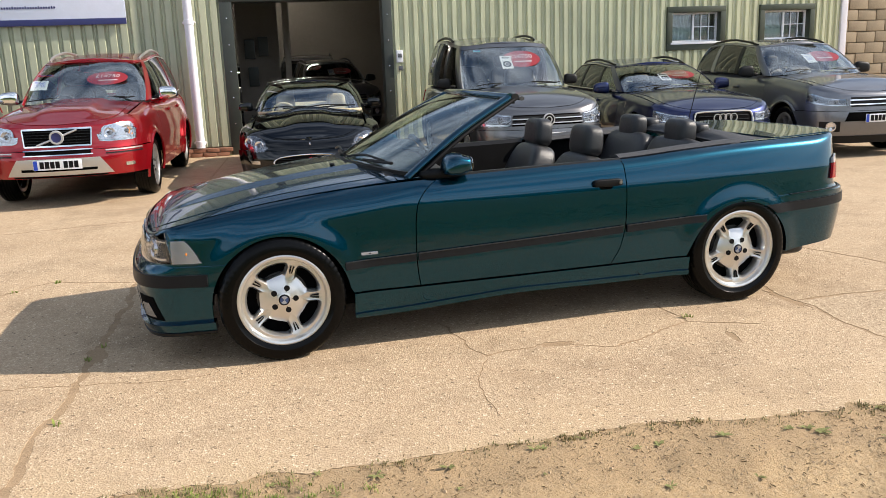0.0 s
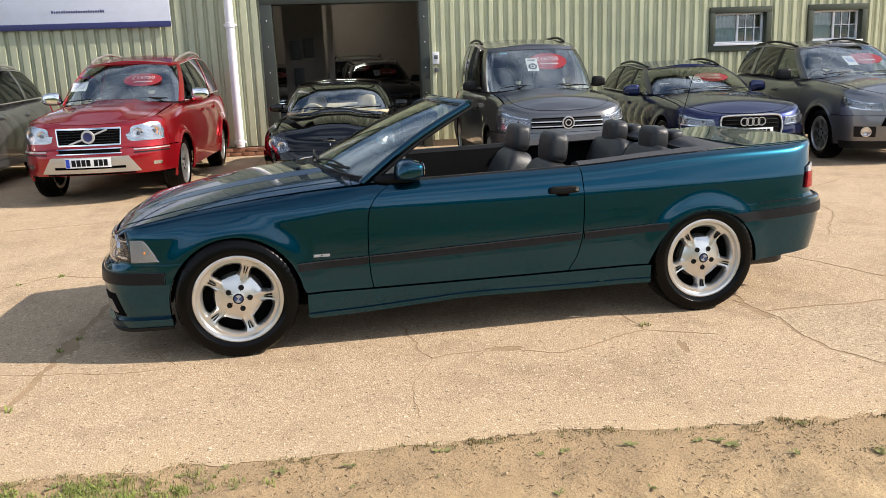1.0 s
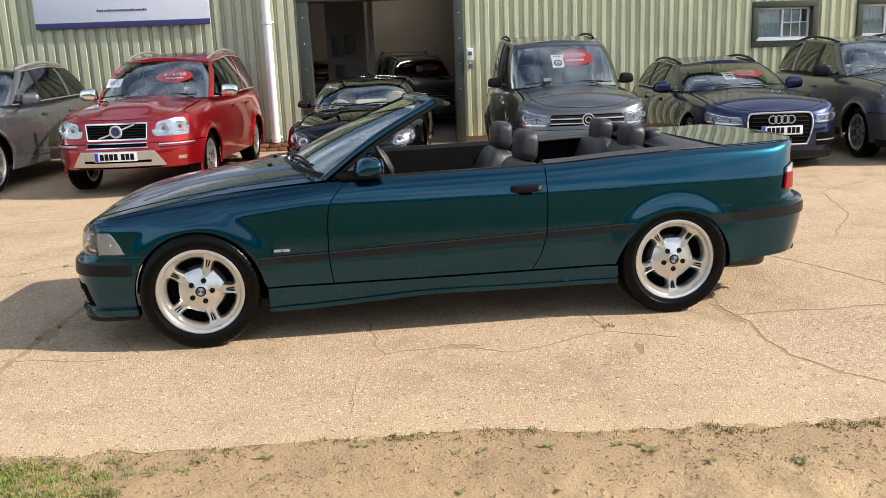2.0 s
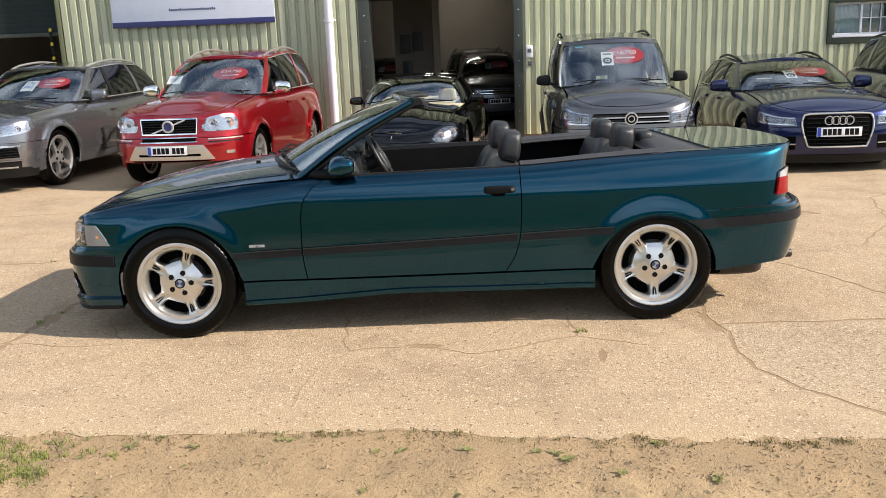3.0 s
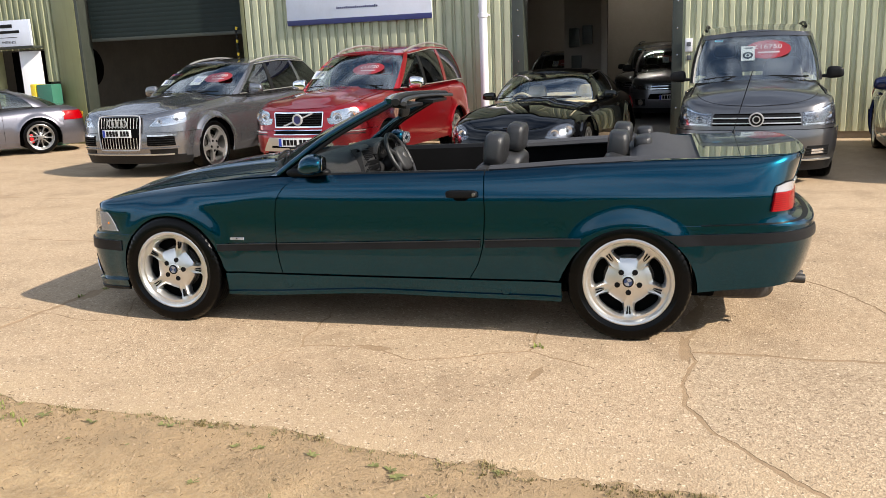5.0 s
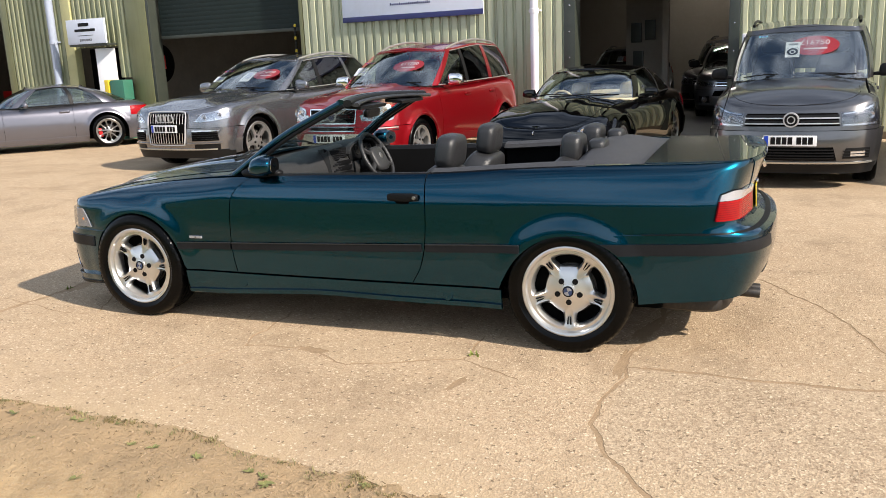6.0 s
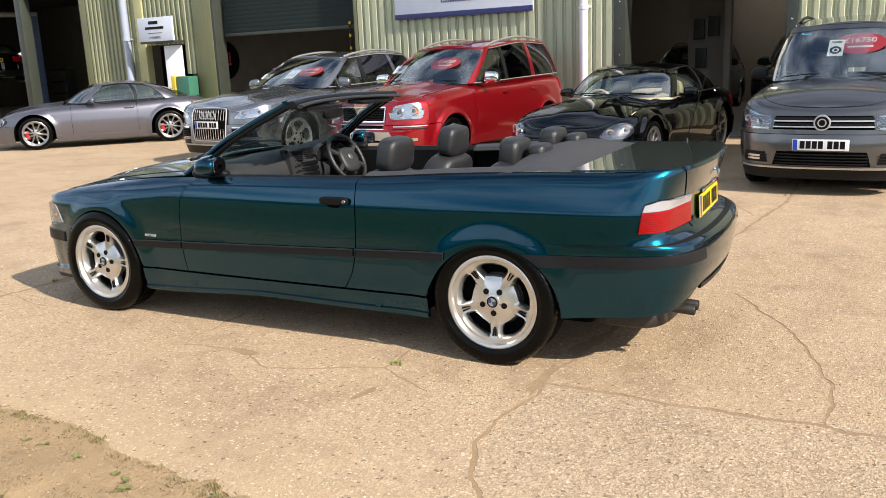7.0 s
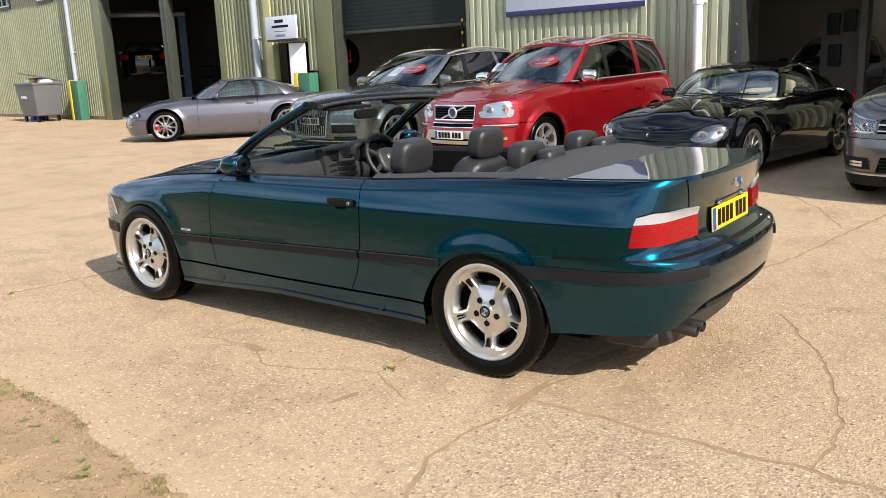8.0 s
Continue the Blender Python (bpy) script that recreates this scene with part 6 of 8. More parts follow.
gr = ks.wrap("grille", -g0, g0, 0.665, 0.80, DARK, caddy, off=0.006, thick=0.02, nu=30, nv=5, inset0=0.02, inset1=0.02, label="black grille with two chrome bars")
for z in (0.688, 0.745):
    ks.wrap("grille_bar", -g0 * 0.98, g0 * 0.98, z, z + 0.013, BRIGHT, gr, off=0.022, thick=0.015, nu=30, nv=2)
    ks.wrap("grille_bar_black", -g0 * 0.98, g0 * 0.98, z + 0.02, z + 0.04, PLASTIC, gr, off=0.016, thick=0.015, nu=30, nv=2)
bm_ = on_front(ks, 0, 0.735, 0.03)
lathe("nose_badge", [(0.064, 0), (0.064, 0.012), (0.076, 0.012), (0.08, 0.0)], BRIGHT, caddy, bm_, n=32, closed=True)
lathe("badge_disc", [(0.0005, 0.004), (0.066, 0.004)], INK, caddy, bm_, n=24)
lathe("badge_inner_ring", [(0.03, 0), (0.03, 0.01), (0.042, 0.01), (0.042, 0.0)], BRIGHT, caddy, bm_, n=28, closed=True)
for sd in (1, -1):
    lamp(ks, caddy, sd * (g0 + 0.012), sd * (ks.sf(0.78) + 0.1), 0.66, lambda x: 0.80 + 0.085 * smooth(-0.86, -0.55, x), bowls=2, bowl_r=0.036, back=LAMPSMOKE)
    dk = ks.wrap("fog_duct", sd * ks.sf(0.5), sd * ks.sf(0.75), 0.33, 0.44, PLASTIC, caddy, off=0.026, thick=0.02, nu=10, nv=5, inset0=sd * 0.03)
    ks.wrap("fog_lamp", sd * ks.sf(0.57), sd * ks.sf(0.7), 0.35, 0.41, LAMPBACK, dk, off=0.033, thick=0.012, nu=8, nv=4)
    for k in range(3):
        ks.wrap("duct_bar", sd * ks.sf(0.5), sd * ks.sf(0.74), 0.345 + 0.03 * k, 0.353 + 0.03 * k, PLASTIC, dk, off=0.036, thick=0.01, nu=8, nv=1)
li = ks.wrap("lower_intake", -ks.sf(0.45), ks.sf(0.45), 0.31, 0.45, DARK, caddy, off=0.024, thick=0.02, nu=24, nv=5, inset0=0.04, inset1=0.04, label="wide black lower intake")
for k in range(4):
    ks.wrap("intake_slat", -ks.sf(0.42), ks.sf(0.42), 0.325 + 0.03 * k, 0.337 + 0.03 * k, PLASTIC, li, off=0.036, thick=0.015, nu=20, nv=1)
ks.wrap("bumper_strip", -ks.sf(0.78), ks.sf(0.78), 0.275, 0.292, SATIN, caddy, off=0.042, thick=0.015, nu=40, nv=2)
number_plate(caddy, on_front(ks, 0, 0.52, 0.03))
windscreen_card(caddy, kc, 0.42, 0.6, (0.44, 0.28), "£16750")
windscreen_card(caddy, kc, -0.28, 0.53, (0.16, 0.26), kind="roundel")
windscreen_card(caddy, kc, -1.35, 0.86, (0.1, 0.03), kind="info", material=mat("teal_sticker", (0.05, 0.4, 0.5), 0.5))

# dark blue estate car
b, r = cabin_curves(0.913, 0.44, 0.7, 1.32, 3.45, 3.62, 0.955, 1.4, 1.0, 3.2)
a4, as_, ac = parked_car("estate_car", pose(7.05, 10.2, 0, 0, 0, 82), "dark blue low estate car with a chrome-framed grille", GROUP, BLUE, dict(
    wb=2.808, foh=0.88, roh=1.01, w=0.913, r=0.325, rim=0.235, spokes=10, spoke=0.1, sill=0.27, clear=0.17, bumper_cut=0.44, bumper_z=0.56, handle=0.82,
    top=[(-0.9, 0.72), (-0.75, 0.775), (-0.4, 0.84), (0.1, 0.9), (0.6, 0.935), (1.6, 0.95), (2.8, 0.985), (3.85, 1.0)],
    side=[(0.12, 0.06), (0.25, 0.03), (0.42, 0.006), (0.55, 0.0), (0.7, 0.012), (0.85, 0.045), (1.0, 0.1)],
    front=[(0.15, 0.06), (0.3, 0.0), (0.45, 0.0), (0.56, 0.01), (0.66, 0.03), (0.8, 0.12)], rear=[(0.2, 0.03), (0.4, 0.0), (0.56, 0.01), (0.8, 0.06), (1.0, 0.1)],
    cowl=0.5, doors=[0.66, 1.7, 2.56], belt_in=0.88, belt=b, roof=r, a_pillar=(0.73, 1.5), d_pillar=(3.54, 3.14), roll=0.08, crown=0.06,
    windows=[(0.88, 1.6, 1.66, 1.74, TINT, BLUE), (1.74, 1.8, 2.44, 2.42, PRIVACY, PLASTIC), (2.52, 2.5, 3.3, 2.95, PRIVACY, PLASTIC)], window_trim=SATIN, dark_rear=True,
    rails=(1.55, 3.05, 0, PLASTIC, 0.03), skirt=BLUE, mirror_mat=BLUE, seat_x=1.75, handle_mat=BLUE, lip=PLASTIC))
g0 = as_.sf(0.36)
gr = as_.wrap("grille", -g0, g0, 0.33, 0.70, DARK, a4, off=0.03, thick=0.03, nu=30, nv=8, inset0=-0.05, inset1=-0.05, label="black single-frame grille")
for k in range(7):
    as_.wrap("grille_bar", -g0 * 0.97, g0 * 0.97, 0.355 + 0.05 * k, 0.363 + 0.05 * k, PLASTIC, gr, off=0.038, thick=0.012, nu=20, nv=1)
fp = [as_.at(q * g0, z, 0.036) for q, z in ((-0.95, 0.34), (-1.13, 0.55), (-1.1, 0.68), (-0.9, 0.71), (0, 0.715), (0.9, 0.71), (1.1, 0.68), (1.13, 0.55), (0.95, 0.34), (0.8, 0.32), (0, 0.318), (-0.8, 0.32), (-0.95, 0.34))]
tube("grille_frame", fp, 0.012, SATIN, gr, 8)
for k in range(4):
    lathe("badge_ring", [(0.044, 0), (0.044, 0.01), (0.055, 0.01), (0.055, 0.0)], BRIGHT, a4, on_front(as_, 0, 0.635, 0.05) @ Matrix.Translation((-0.115 + 0.077 * k, 0, 0)), n=24, closed=True)
number_plate(a4, on_front(as_, 0, 0.5, 0.055))
for sd in (1, -1):
    lamp(as_, a4, sd * as_.sf(0.46), sd * (as_.sf(0.8) + 0.12), lambda x: 0.575 + 0.03 * smooth(-0.86, -0.5, x), lambda x: 0.675 + 0.07 * smooth(-0.86, -0.5, x), bowls=2, bowl_r=0.03, back=LAMPSMOKE, slant0=sd * 0.03)
    it = as_.wrap("side_intake", sd * as_.sf(0.47), sd * as_.sf(0.78), 0.29, 0.45, DARK, a4, off=0.026, thick=0.02, nu=12, nv=4, inset1=sd * 0.06, label="dark side intake with a bright bar")
    as_.wrap("intake_bar", sd * as_.sf(0.47), sd * as_.sf(0.77), 0.35, 0.363, SATIN, it, off=0.036, thick=0.012, nu=12, nv=1)
windscreen_card(a4, ac, 0.5, 0.5, (0.42, 0.26), "£13500")
windscreen_card(a4, ac, -0.22, 0.42, (0.15, 0.24), kind="roundel")

# grey-brown sport utility
b, r = cabin_curves(0.9, 0.38, 0.62, 1.15, 3.3, 3.5, 1.1, 1.63, 1.17, 3.2)
outl, os_, oc = parked_car("utility_car", pose(9.3, 9.85, 0, 0, 0, 80), "dark slate grey sport utility car with black roof rails", GROUP, SLATE, dict(
    wb=2.67, foh=0.94, roh=1.04, w=0.9, r=0.35, rim=0.235, spokes=7, spoke=0.16, sill=0.36, clear=0.25, bumper_cut=0.44, bumper_z=0.64, handle=0.93,
    top=[(-0.95, 0.88), (-0.8, 0.94), (-0.4, 1.0), (0.1, 1.05), (0.5, 1.08), (1.6, 1.1), (2.7, 1.14), (3.8, 1.15)], side=SIDE,
    front=[(0.22, 0.06), (0.35, 0.02), (0.5, 0.0), (0.64, 0.012), (0.8, 0.03), (0.95, 0.1)], rear=[(0.3, 0.03), (0.5, 0.0), (0.66, 0.02), (0.9, 0.05), (1.2, 0.12)],
    cowl=0.44, doors=[0.62, 1.62, 2.5], belt_in=0.88, belt=b, roof=r, a_pillar=(0.65, 1.32), d_pillar=(3.4, 3.12), roll=0.1, crown=0.06,
    windows=[(0.8, 1.42, 1.58, 1.66, TINT, SLATE), (1.68, 1.74, 2.42, 2.4, PRIVACY, PLASTIC), (2.54, 2.5, 3.2, 2.98, PRIVACY, SLATE)], dark_rear=True,
    rails=(1.4, 3.05, 0, PLASTIC, 0.035), skirt=PLASTIC, arch_trim=SLATE, mirror_mat=PLASTIC, seat_x=1.7, lip=PLASTIC))
for sd in (1, -1):
    lamp(os_, outl, sd * os_.sf(0.45), sd * (os_.sf(0.8) + 0.16), lambda x: 0.7 + 0.05 * smooth(-0.9, -0.5, x), lambda x: 0.80 + 0.09 * smooth(-0.9, -0.5, x), bowls=2, bowl_r=0.03, back=LAMPSMOKE, slant0=sd * 0.04)
    fg = os_.wrap("fog_duct", sd * os_.sf(0.55), sd * os_.sf(0.76), 0.36, 0.5, PLASTIC, outl, off=0.026, thick=0.02, nu=10, nv=5)
    lathe("fog_lamp", [(0.0005, 0), (0.05, 0.004), (0.055, 0.012), (0.065, 0.012), (0.07, 0)], LAMPBACK, fg, on_front(os_, -sd * 0.65, 0.43, 0.03), n=24)
g0 = os_.sf(0.42)
gr = os_.wrap("grille", -g0, g0, 0.69, 0.82, PLASTIC, outl, off=0.006, thick=0.02, nu=24, nv=4, label="black grille with bright bars")
for z in (0.715, 0.775):
    os_.wrap("grille_bar", -g0 * 1.05, g0 * 1.05, z, z + 0.016, CHROME, gr, off=0.02, thick=0.015, nu=24, nv=2)
os_.wrap("lower_intake", -os_.sf(0.5), os_.sf(0.5), 0.5, 0.62, DARK, outl, off=0.026, thick=0.02, nu=24, nv=4, inset0=0.05, inset1=0.05)
number_plate(outl, on_front(os_, 0, 0.54, 0.055))
windscreen_card(outl, oc, 0.5, 0.5, (0.42, 0.26), None)
windscreen_card(outl, oc, -0.22, 0.45, (0.15, 0.26), kind="info")

# two low grand tourers, black and silver
def grand_tourer(m, label, col, inside):
    b, r = cabin_curves(0.911, 0.56, 0.86, 1.17, 2.85, 3.2, 0.9, 1.3, 0.93, 2.3, 0.86, 0.64, 0.03)
    car, sh, cb = parked_car("coupe_car", m, label, GROUP, col, dict(
        wb=2.66, foh=0.9, roh=0.96, w=0.911, r=0.335, rim=0.25, spokes=10, spoke=0.09, sill=0.25, clear=0.16, bumper_cut=0.5, bumper_z=0.5, handle=0.78, caliper=BRAKE_RED, rim_mat=ALLOY_DULL,
        top=[(-0.92, 0.6), (-0.75, 0.66), (-0.45, 0.74), (0.0, 0.82), (0.5, 0.855), (0.9, 0.87), (1.8, 0.885), (2.6, 0.93), (3.2, 0.935), (3.65, 0.89)],
        side=[(0.12, 0.07), (0.25, 0.03), (0.42, 0.006), (0.52, 0.0), (0.66, 0.012), (0.8, 0.045), (0.95, 0.11)],
        front=[(0.12, 0.08), (0.25, 0.02), (0.38, 0.0), (0.5, 0.03), (0.58, 0.08), (0.7, 0.2)], rear=[(0.2, 0.05), (0.4, 0.0), (0.56, 0.01), (0.8, 0.05), (0.95, 0.07)],
        cowl=0.56, doors=[0.72, 2.02], belt_in=0.84, belt=b, roof=r, a_pillar=(0.9, 1.31), d_pillar=(2.9, 2.26), roll=0.14, crown=[(-0.92, 0.012), (-0.3, 0.05), (0.6, 0.065), (3, 0.03)], deck_x=3.1, fr=1.3, rr=1.2,
        windows=[(1.02, 1.40, 1.98, 1.88, TINT, col), (2.05, 1.94, 2.62, 2.16, TINT, PLASTIC)], window_trim=PLASTIC, rear_seat=False,
        skirt=col, mirror_mat=col, seat_x=1.75, trim_mat=inside, dash_mat=inside if inside == CREAM else PLASTIC, flare=0.03, mirror_size=(0.12, 0.2, 0.12), wheel_mat=inside,
        bonnet_shape=lambda x, v: 0.02 * (1 - smooth(0.25, 0.5, abs(v))) * smooth(-0.85, -0.2, x)))
    g0 = sh.sf(0.44)
    gr = sh.wrap("grille", -g0, g0, lambda x: 0.3 + 0.06 * smooth(-0.9, -0.84, x), lambda x: 0.44 - 0.05 * smooth(-0.9, -0.84, x), DARK, car, off=0.026, thick=0.02, nu=30, nv=5, label="oval dark grille")
    for k in range(3):
        sh.wrap("grille_bar", -g0 * 0.9, g0 * 0.9, 0.335 + 0.03 * k, 0.342 + 0.03 * k, PLASTIC, gr, off=0.036, thick=0.012, nu=20, nv=1)
    fp = [sh.at(q * g0, z, 0.03) for q, z in ((-1, 0.36), (-0.8, 0.42), (0, 0.448), (0.8, 0.42), (1, 0.36), (0.8, 0.31), (0, 0.292), (-0.8, 0.31), (-1, 0.36))]
    tube("grille_frame", fp, 0.008, CHROME, gr, 8)
    tube("grille_emblem", [sh.at(0, 0.315, 0.045), sh.at(0, 0.415, 0.045)], 0.012, BRAKE_RED if inside == CREAM else CHROME, gr, 8)
    cushion("nose_badge", (0.02, 0.05, 0.07), CHROME, car, on_front(sh, 0, 0.565, 0.01), 0.8, n=10)
    for sd in (1, -1):
        lamp(sh, car, sd * sh.sf(0.52), sd * (sh.sf(0.78) + 0.12), lambda x: 0.465 + 0.05 * smooth(-0.86, -0.5, x), lambda x: min(0.63 + 0.14 * smooth(-0.86, -0.4, x), sh.top(x) - 0.012), bowls=2, bowl_r=0.055, back=LAMPSMOKE if col == BLACK else LAMPINK, slant0=sd * 0.03, slant1=sd * 0.03, soft=2.3)
        sh.wrap("fog_lamp", sd * sh.sf(0.6), sd * sh.sf(0.71), 0.34, 0.38, LAMPDARK, car, off=0.03, thick=0.02, nu=10, nv=3)
    cushion("rear_shelf", (0.75, 1.15, 0.24), inside, car, pose(2.45, 0, 0.78, 0, -8, 0), 0.4, n=14)
    number_plate(car, pose(3.6, 0, 0.72, 90, 0, 90), PLATE_Y)
    return car


black_coupe = grand_tourer(pose(1.70, 10.94, 0, 0, 0, 80), "black glossy coupe with cream leather seats", BLACK, CREAM)
grand_tourer(pose(-10.95, 12.85, 0, 0, 0, 46), "silver grey coupe with red brake calipers", SILVER, LEATHER)


# ---- the building: its front runs along local x of W, y points into it ----
W = pose(0, 15.34, 0, 0, 0, -6)


def sheet_paint(name, col):
    """Painted steel cladding with streaks of dirt running down and faded patches."""
    m, n, l, b = nodes(name)
    co = n.new("ShaderNodeTexCoord").outputs["Object"]
    mp = n.new("ShaderNodeMapping")
    mp.inputs["Scale"].default_value = (6, 6, 0.35)
    l.new(co, mp.inputs["Vector"])
    streak = noise_of(n, l, mp.outputs["Vector"], 2.5, 6, 0.65)
    blot = noise_of(n, l, co, 0.9, 5)
    c = ramp_of(n, l, blot, 0.3, 0.7, [v * 0.88 for v in col], [v * 1.1 for v in col])
    c = mix_of(n, l, ramp_of(n, l, streak, 0.5, 0.8, (0, 0, 0), (0.45,) * 3), c, tuple(v * 0.55 for v in col))
    l.new(c, b.inputs["Base Color"])
    l.new(ramp_of(n, l, streak, 0.2, 0.8, (0.3,) * 3, (0.5,) * 3), b.inputs["Roughness"])
    bump_of(n, l, b, noise_of(n, l, co, 5, 3), 0.12, 0.02)
    return m


# pale green, with darker greens for two stretches further left
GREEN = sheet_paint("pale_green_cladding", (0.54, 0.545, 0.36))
GREEN_MID = sheet_paint("mid_green_cladding", (0.42, 0.435, 0.3))
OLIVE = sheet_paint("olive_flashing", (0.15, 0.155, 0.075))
GREEN_DARK = sheet_paint("dark_green_cladding", (0.27, 0.28, 0.17))
FRAME = mat("dark_green_frame", (0.03, 0.036, 0.028), 0.45, var=0.15, scale=3, dirt=0.06)
SHUTTER = mat("shutter_paint", (0.011, 0.019, 0.018), 0.55, var=0.12, scale=2, dirt=0.02, spec=0.2)
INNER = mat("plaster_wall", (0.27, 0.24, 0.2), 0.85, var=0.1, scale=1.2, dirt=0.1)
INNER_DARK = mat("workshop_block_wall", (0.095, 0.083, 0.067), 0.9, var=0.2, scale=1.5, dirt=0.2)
FLOOR_IN = mat("indoor_concrete", (0.2, 0.19, 0.17), 0.6, var=0.2, scale=1.5, dirt=0.2)
PIPE_W = mat("white_downpipe_plastic", (0.72, 0.70, 0.74), 0.35, var=0.04, dirt=0.1)
PIPE_G = mat("blue_grey_downpipe", (0.33, 0.37, 0.46), 0.4, var=0.06, dirt=0.1)
CREAMPOST = mat("pale_yellow_paint", (0.42, 0.4, 0.2), 0.5, var=0.08, dirt=0.1)
BRICK = mat("red_brown_brick", (0.27, 0.13, 0.08), 0.85, var=0.3, scale=14, bump=0.4, bscale=90)
STONE = mat("weathered_block", (0.3, 0.235, 0.155), 0.9, var=0.25, scale=4, bump=0.5, bscale=40, dirt=0.3)
MORTAR = mat("mortar", (0.27, 0.22, 0.16), 0.95, var=0.15, bump=0.4, bscale=80)
BINGREY = mat("bin_grey_plastic", (0.1, 0.105, 0.115), 0.5, var=0.12, dirt=0.15)
SAFETY_Y = mat("yellow_paint", (0.7, 0.5, 0.02), 0.5, dirt=0.1)
SAFETY_G = mat("green_paint", (0.03, 0.14, 0.09), 0.5, dirt=0.1)
CURTAIN = mat("white_net_curtain", (0.62, 0.66, 0.72), 0.8, var=0.12, scale=12)

WINGREEN = mat("window_frame_green", (0.038, 0.048, 0.028), 0.5, var=0.12, dirt=0.08)
wall = tagged(new("wall_front"), "pale green ribbed steel cladding wall of the showroom", "wall", "", "structure")
wall.matrix_world = W


def sheets(x0, x1, z0, z1, pitch=0.167, width=1.0, rise=0.042, crest=0.36):
    """Ribbed cladding between two heights, in sheets of one metre."""
    n = max(1, round((x1 - x0) / width))
    for i in range(n):
        a, b = x0 + (x1 - x0) * i / n, x0 + (x1 - x0) * (i + 1) / n
        k = max(1, round((b - a) / pitch))
        p = (b - a) / k
        pts = []
        for j in range(k):
            q = a + p * j
            f = p * (1 - crest) / 2
            s = p * 0.09
            pts += [(q, -0.009), (q + f * 0.3, -0.009), (q + f * 0.4, 0), (q + f - s, 0), (q + f, -rise), (q + p - f, -rise), (q + p - f + s, 0), (q + p - f * 0.4, 0), (q + p - f * 0.3, -0.009)]
        pts.append((b, -0.009))
        grid = [[(x, y - 0.002 * (i % 2), z) for z in (z0, z1)] for x, y in pts]
        ob = solid("cladding_sheet", grid, 0.006, GREEN_MID if -5 < x0 < 0 else GREEN if x0 > -9 else GREEN_DARK, wall, out=((a + b) / 2, 5, (z0 + z1) / 2), smooth=False)


TOPZ = 5.0
sheets(-36, -28.4, 0.12, TOPZ)
sheets(-28.4, -27.15, 0.12, 4.08)
sheets(-27.15, -24.85, 0.12, TOPZ)
sheets(-24.85, -23.6, 0.12, 4.08)
sheets(-23.6, -20.75, 0.12, TOPZ)
sheets(-13.5, -11.55, 0.12, TOPZ)
sheets(-11.25, -9.9, 2.12, TOPZ)
sheets(-9.9, -9.5, 1.4, TOPZ)
sheets(-20.3, -13.5, 4.6, TOPZ)
sheets(-8.75, -4.65, 4.4, TOPZ)
sheets(-4.65, 0.95, 0.16, TOPZ, pitch=0.2, crest=0.55)
sheets(1.15, 3.78, 2.72, TOPZ)
sheets(3.93, 9.3, 0.12, TOPZ)
sheets(9.3, 10.54, 0.12, 1.54)
sheets(9.3, 10.54, 2.36, TOPZ)
sheets(10.54, 11.28, 0.12, TOPZ)
sheets(11.28, 12.5, 0.12, 1.54)
sheets(11.28, 12.5, 2.36, TOPZ)
sheets(12.5, 13.1, 0.12, TOPZ)


def flashing(x0, x1, z0, z1, material=OLIVE, out=0.05, deep=0.2, name="flashing", label=""):
    return box(name, (x1 - x0, deep, z1 - z0), material, wall, pose((x0 + x1) / 2, deep / 2 - out, z0), 0.008, label)


flashing(-20.75, -20.3, 0, TOPZ, OLIVE, 0.06, 0.3, "door_column")
flashing(-16.62, -16.36, 0, 4.6, FRAME, 0.03, 0.3, "door_column")
flashing(-16.36, -16.33, 0, 4.6, FRAME, 0.05, 0.3, "column_edge")
flashing(-20.298, -20.25, 0, 4.5, FRAME, 0.05, 0.34, "door_guide")
flashing(-8.878, -8.8, 0, 4.3, FRAME, 0.05, 0.34, "door_guide")
flashing(-9.5, -8.88, 0, TOPZ, OLIVE, 0.06, 0.3, "door_column")
flashing(-11.55, -11.25, 0, TOPZ, CREAMPOST, 0.08, 0.2, "door_column", "pale yellow post")
flashing(0.95, 1.16, 0, 2.72, FRAME, 0.05, 0.35, "door_jamb", "dark green door jamb")
flashing(3.77, 3.94, 0, 2.72, FRAME, 0.05, 0.35, "door_jamb", "dark green door jamb")
flashing(0.95, 3.94, 2.62, 2.80, FRAME, 0.055, 0.35, "door_head", "dark green door head")
flashing(-20.3, -13.5, 4.5, 4.7, OLIVE, 0.05, 0.3, "door_head")
flashing(-8.78, -4.65, 4.3, 4.55, OLIVE, 0.05, 0.3, "door_head")
flashing(-4.72, -4.63, 0, 4.4, OLIVE, 0.04, 0.3, "door_jamb")
flashing(-13.74, -13.48, 0, 4.6, OLIVE, 0.04, 0.3, "door_jamb")
flashing(13.1, 13.24, 0, TOPZ, PIPE_W, 0.06, 0.2, "corner_post", "white corner post")
for x0, x1 in ((-36, -20.75), (-13.5, -11.55), (-4.65, 0.95), (3.93, 13.1)):
    flashing(x0, x1, 0, 0.12 if x0 > 0 or x0 < -5 else 0.16, MORTAR, 0.0, 0.25, "plinth", "low concrete plinth")
for q in (0.35, 0.8, 1.25, 1.7, 2.15):
    for jx in (1.06, 3.86):
        lathe("bolt_head", [(0.0005, 0.012), (0.012, 0.01), (0.016, 0)], CHROME, wall, pose(jx, -0.05, q + 0.2, 90, 0, 0), n=10)

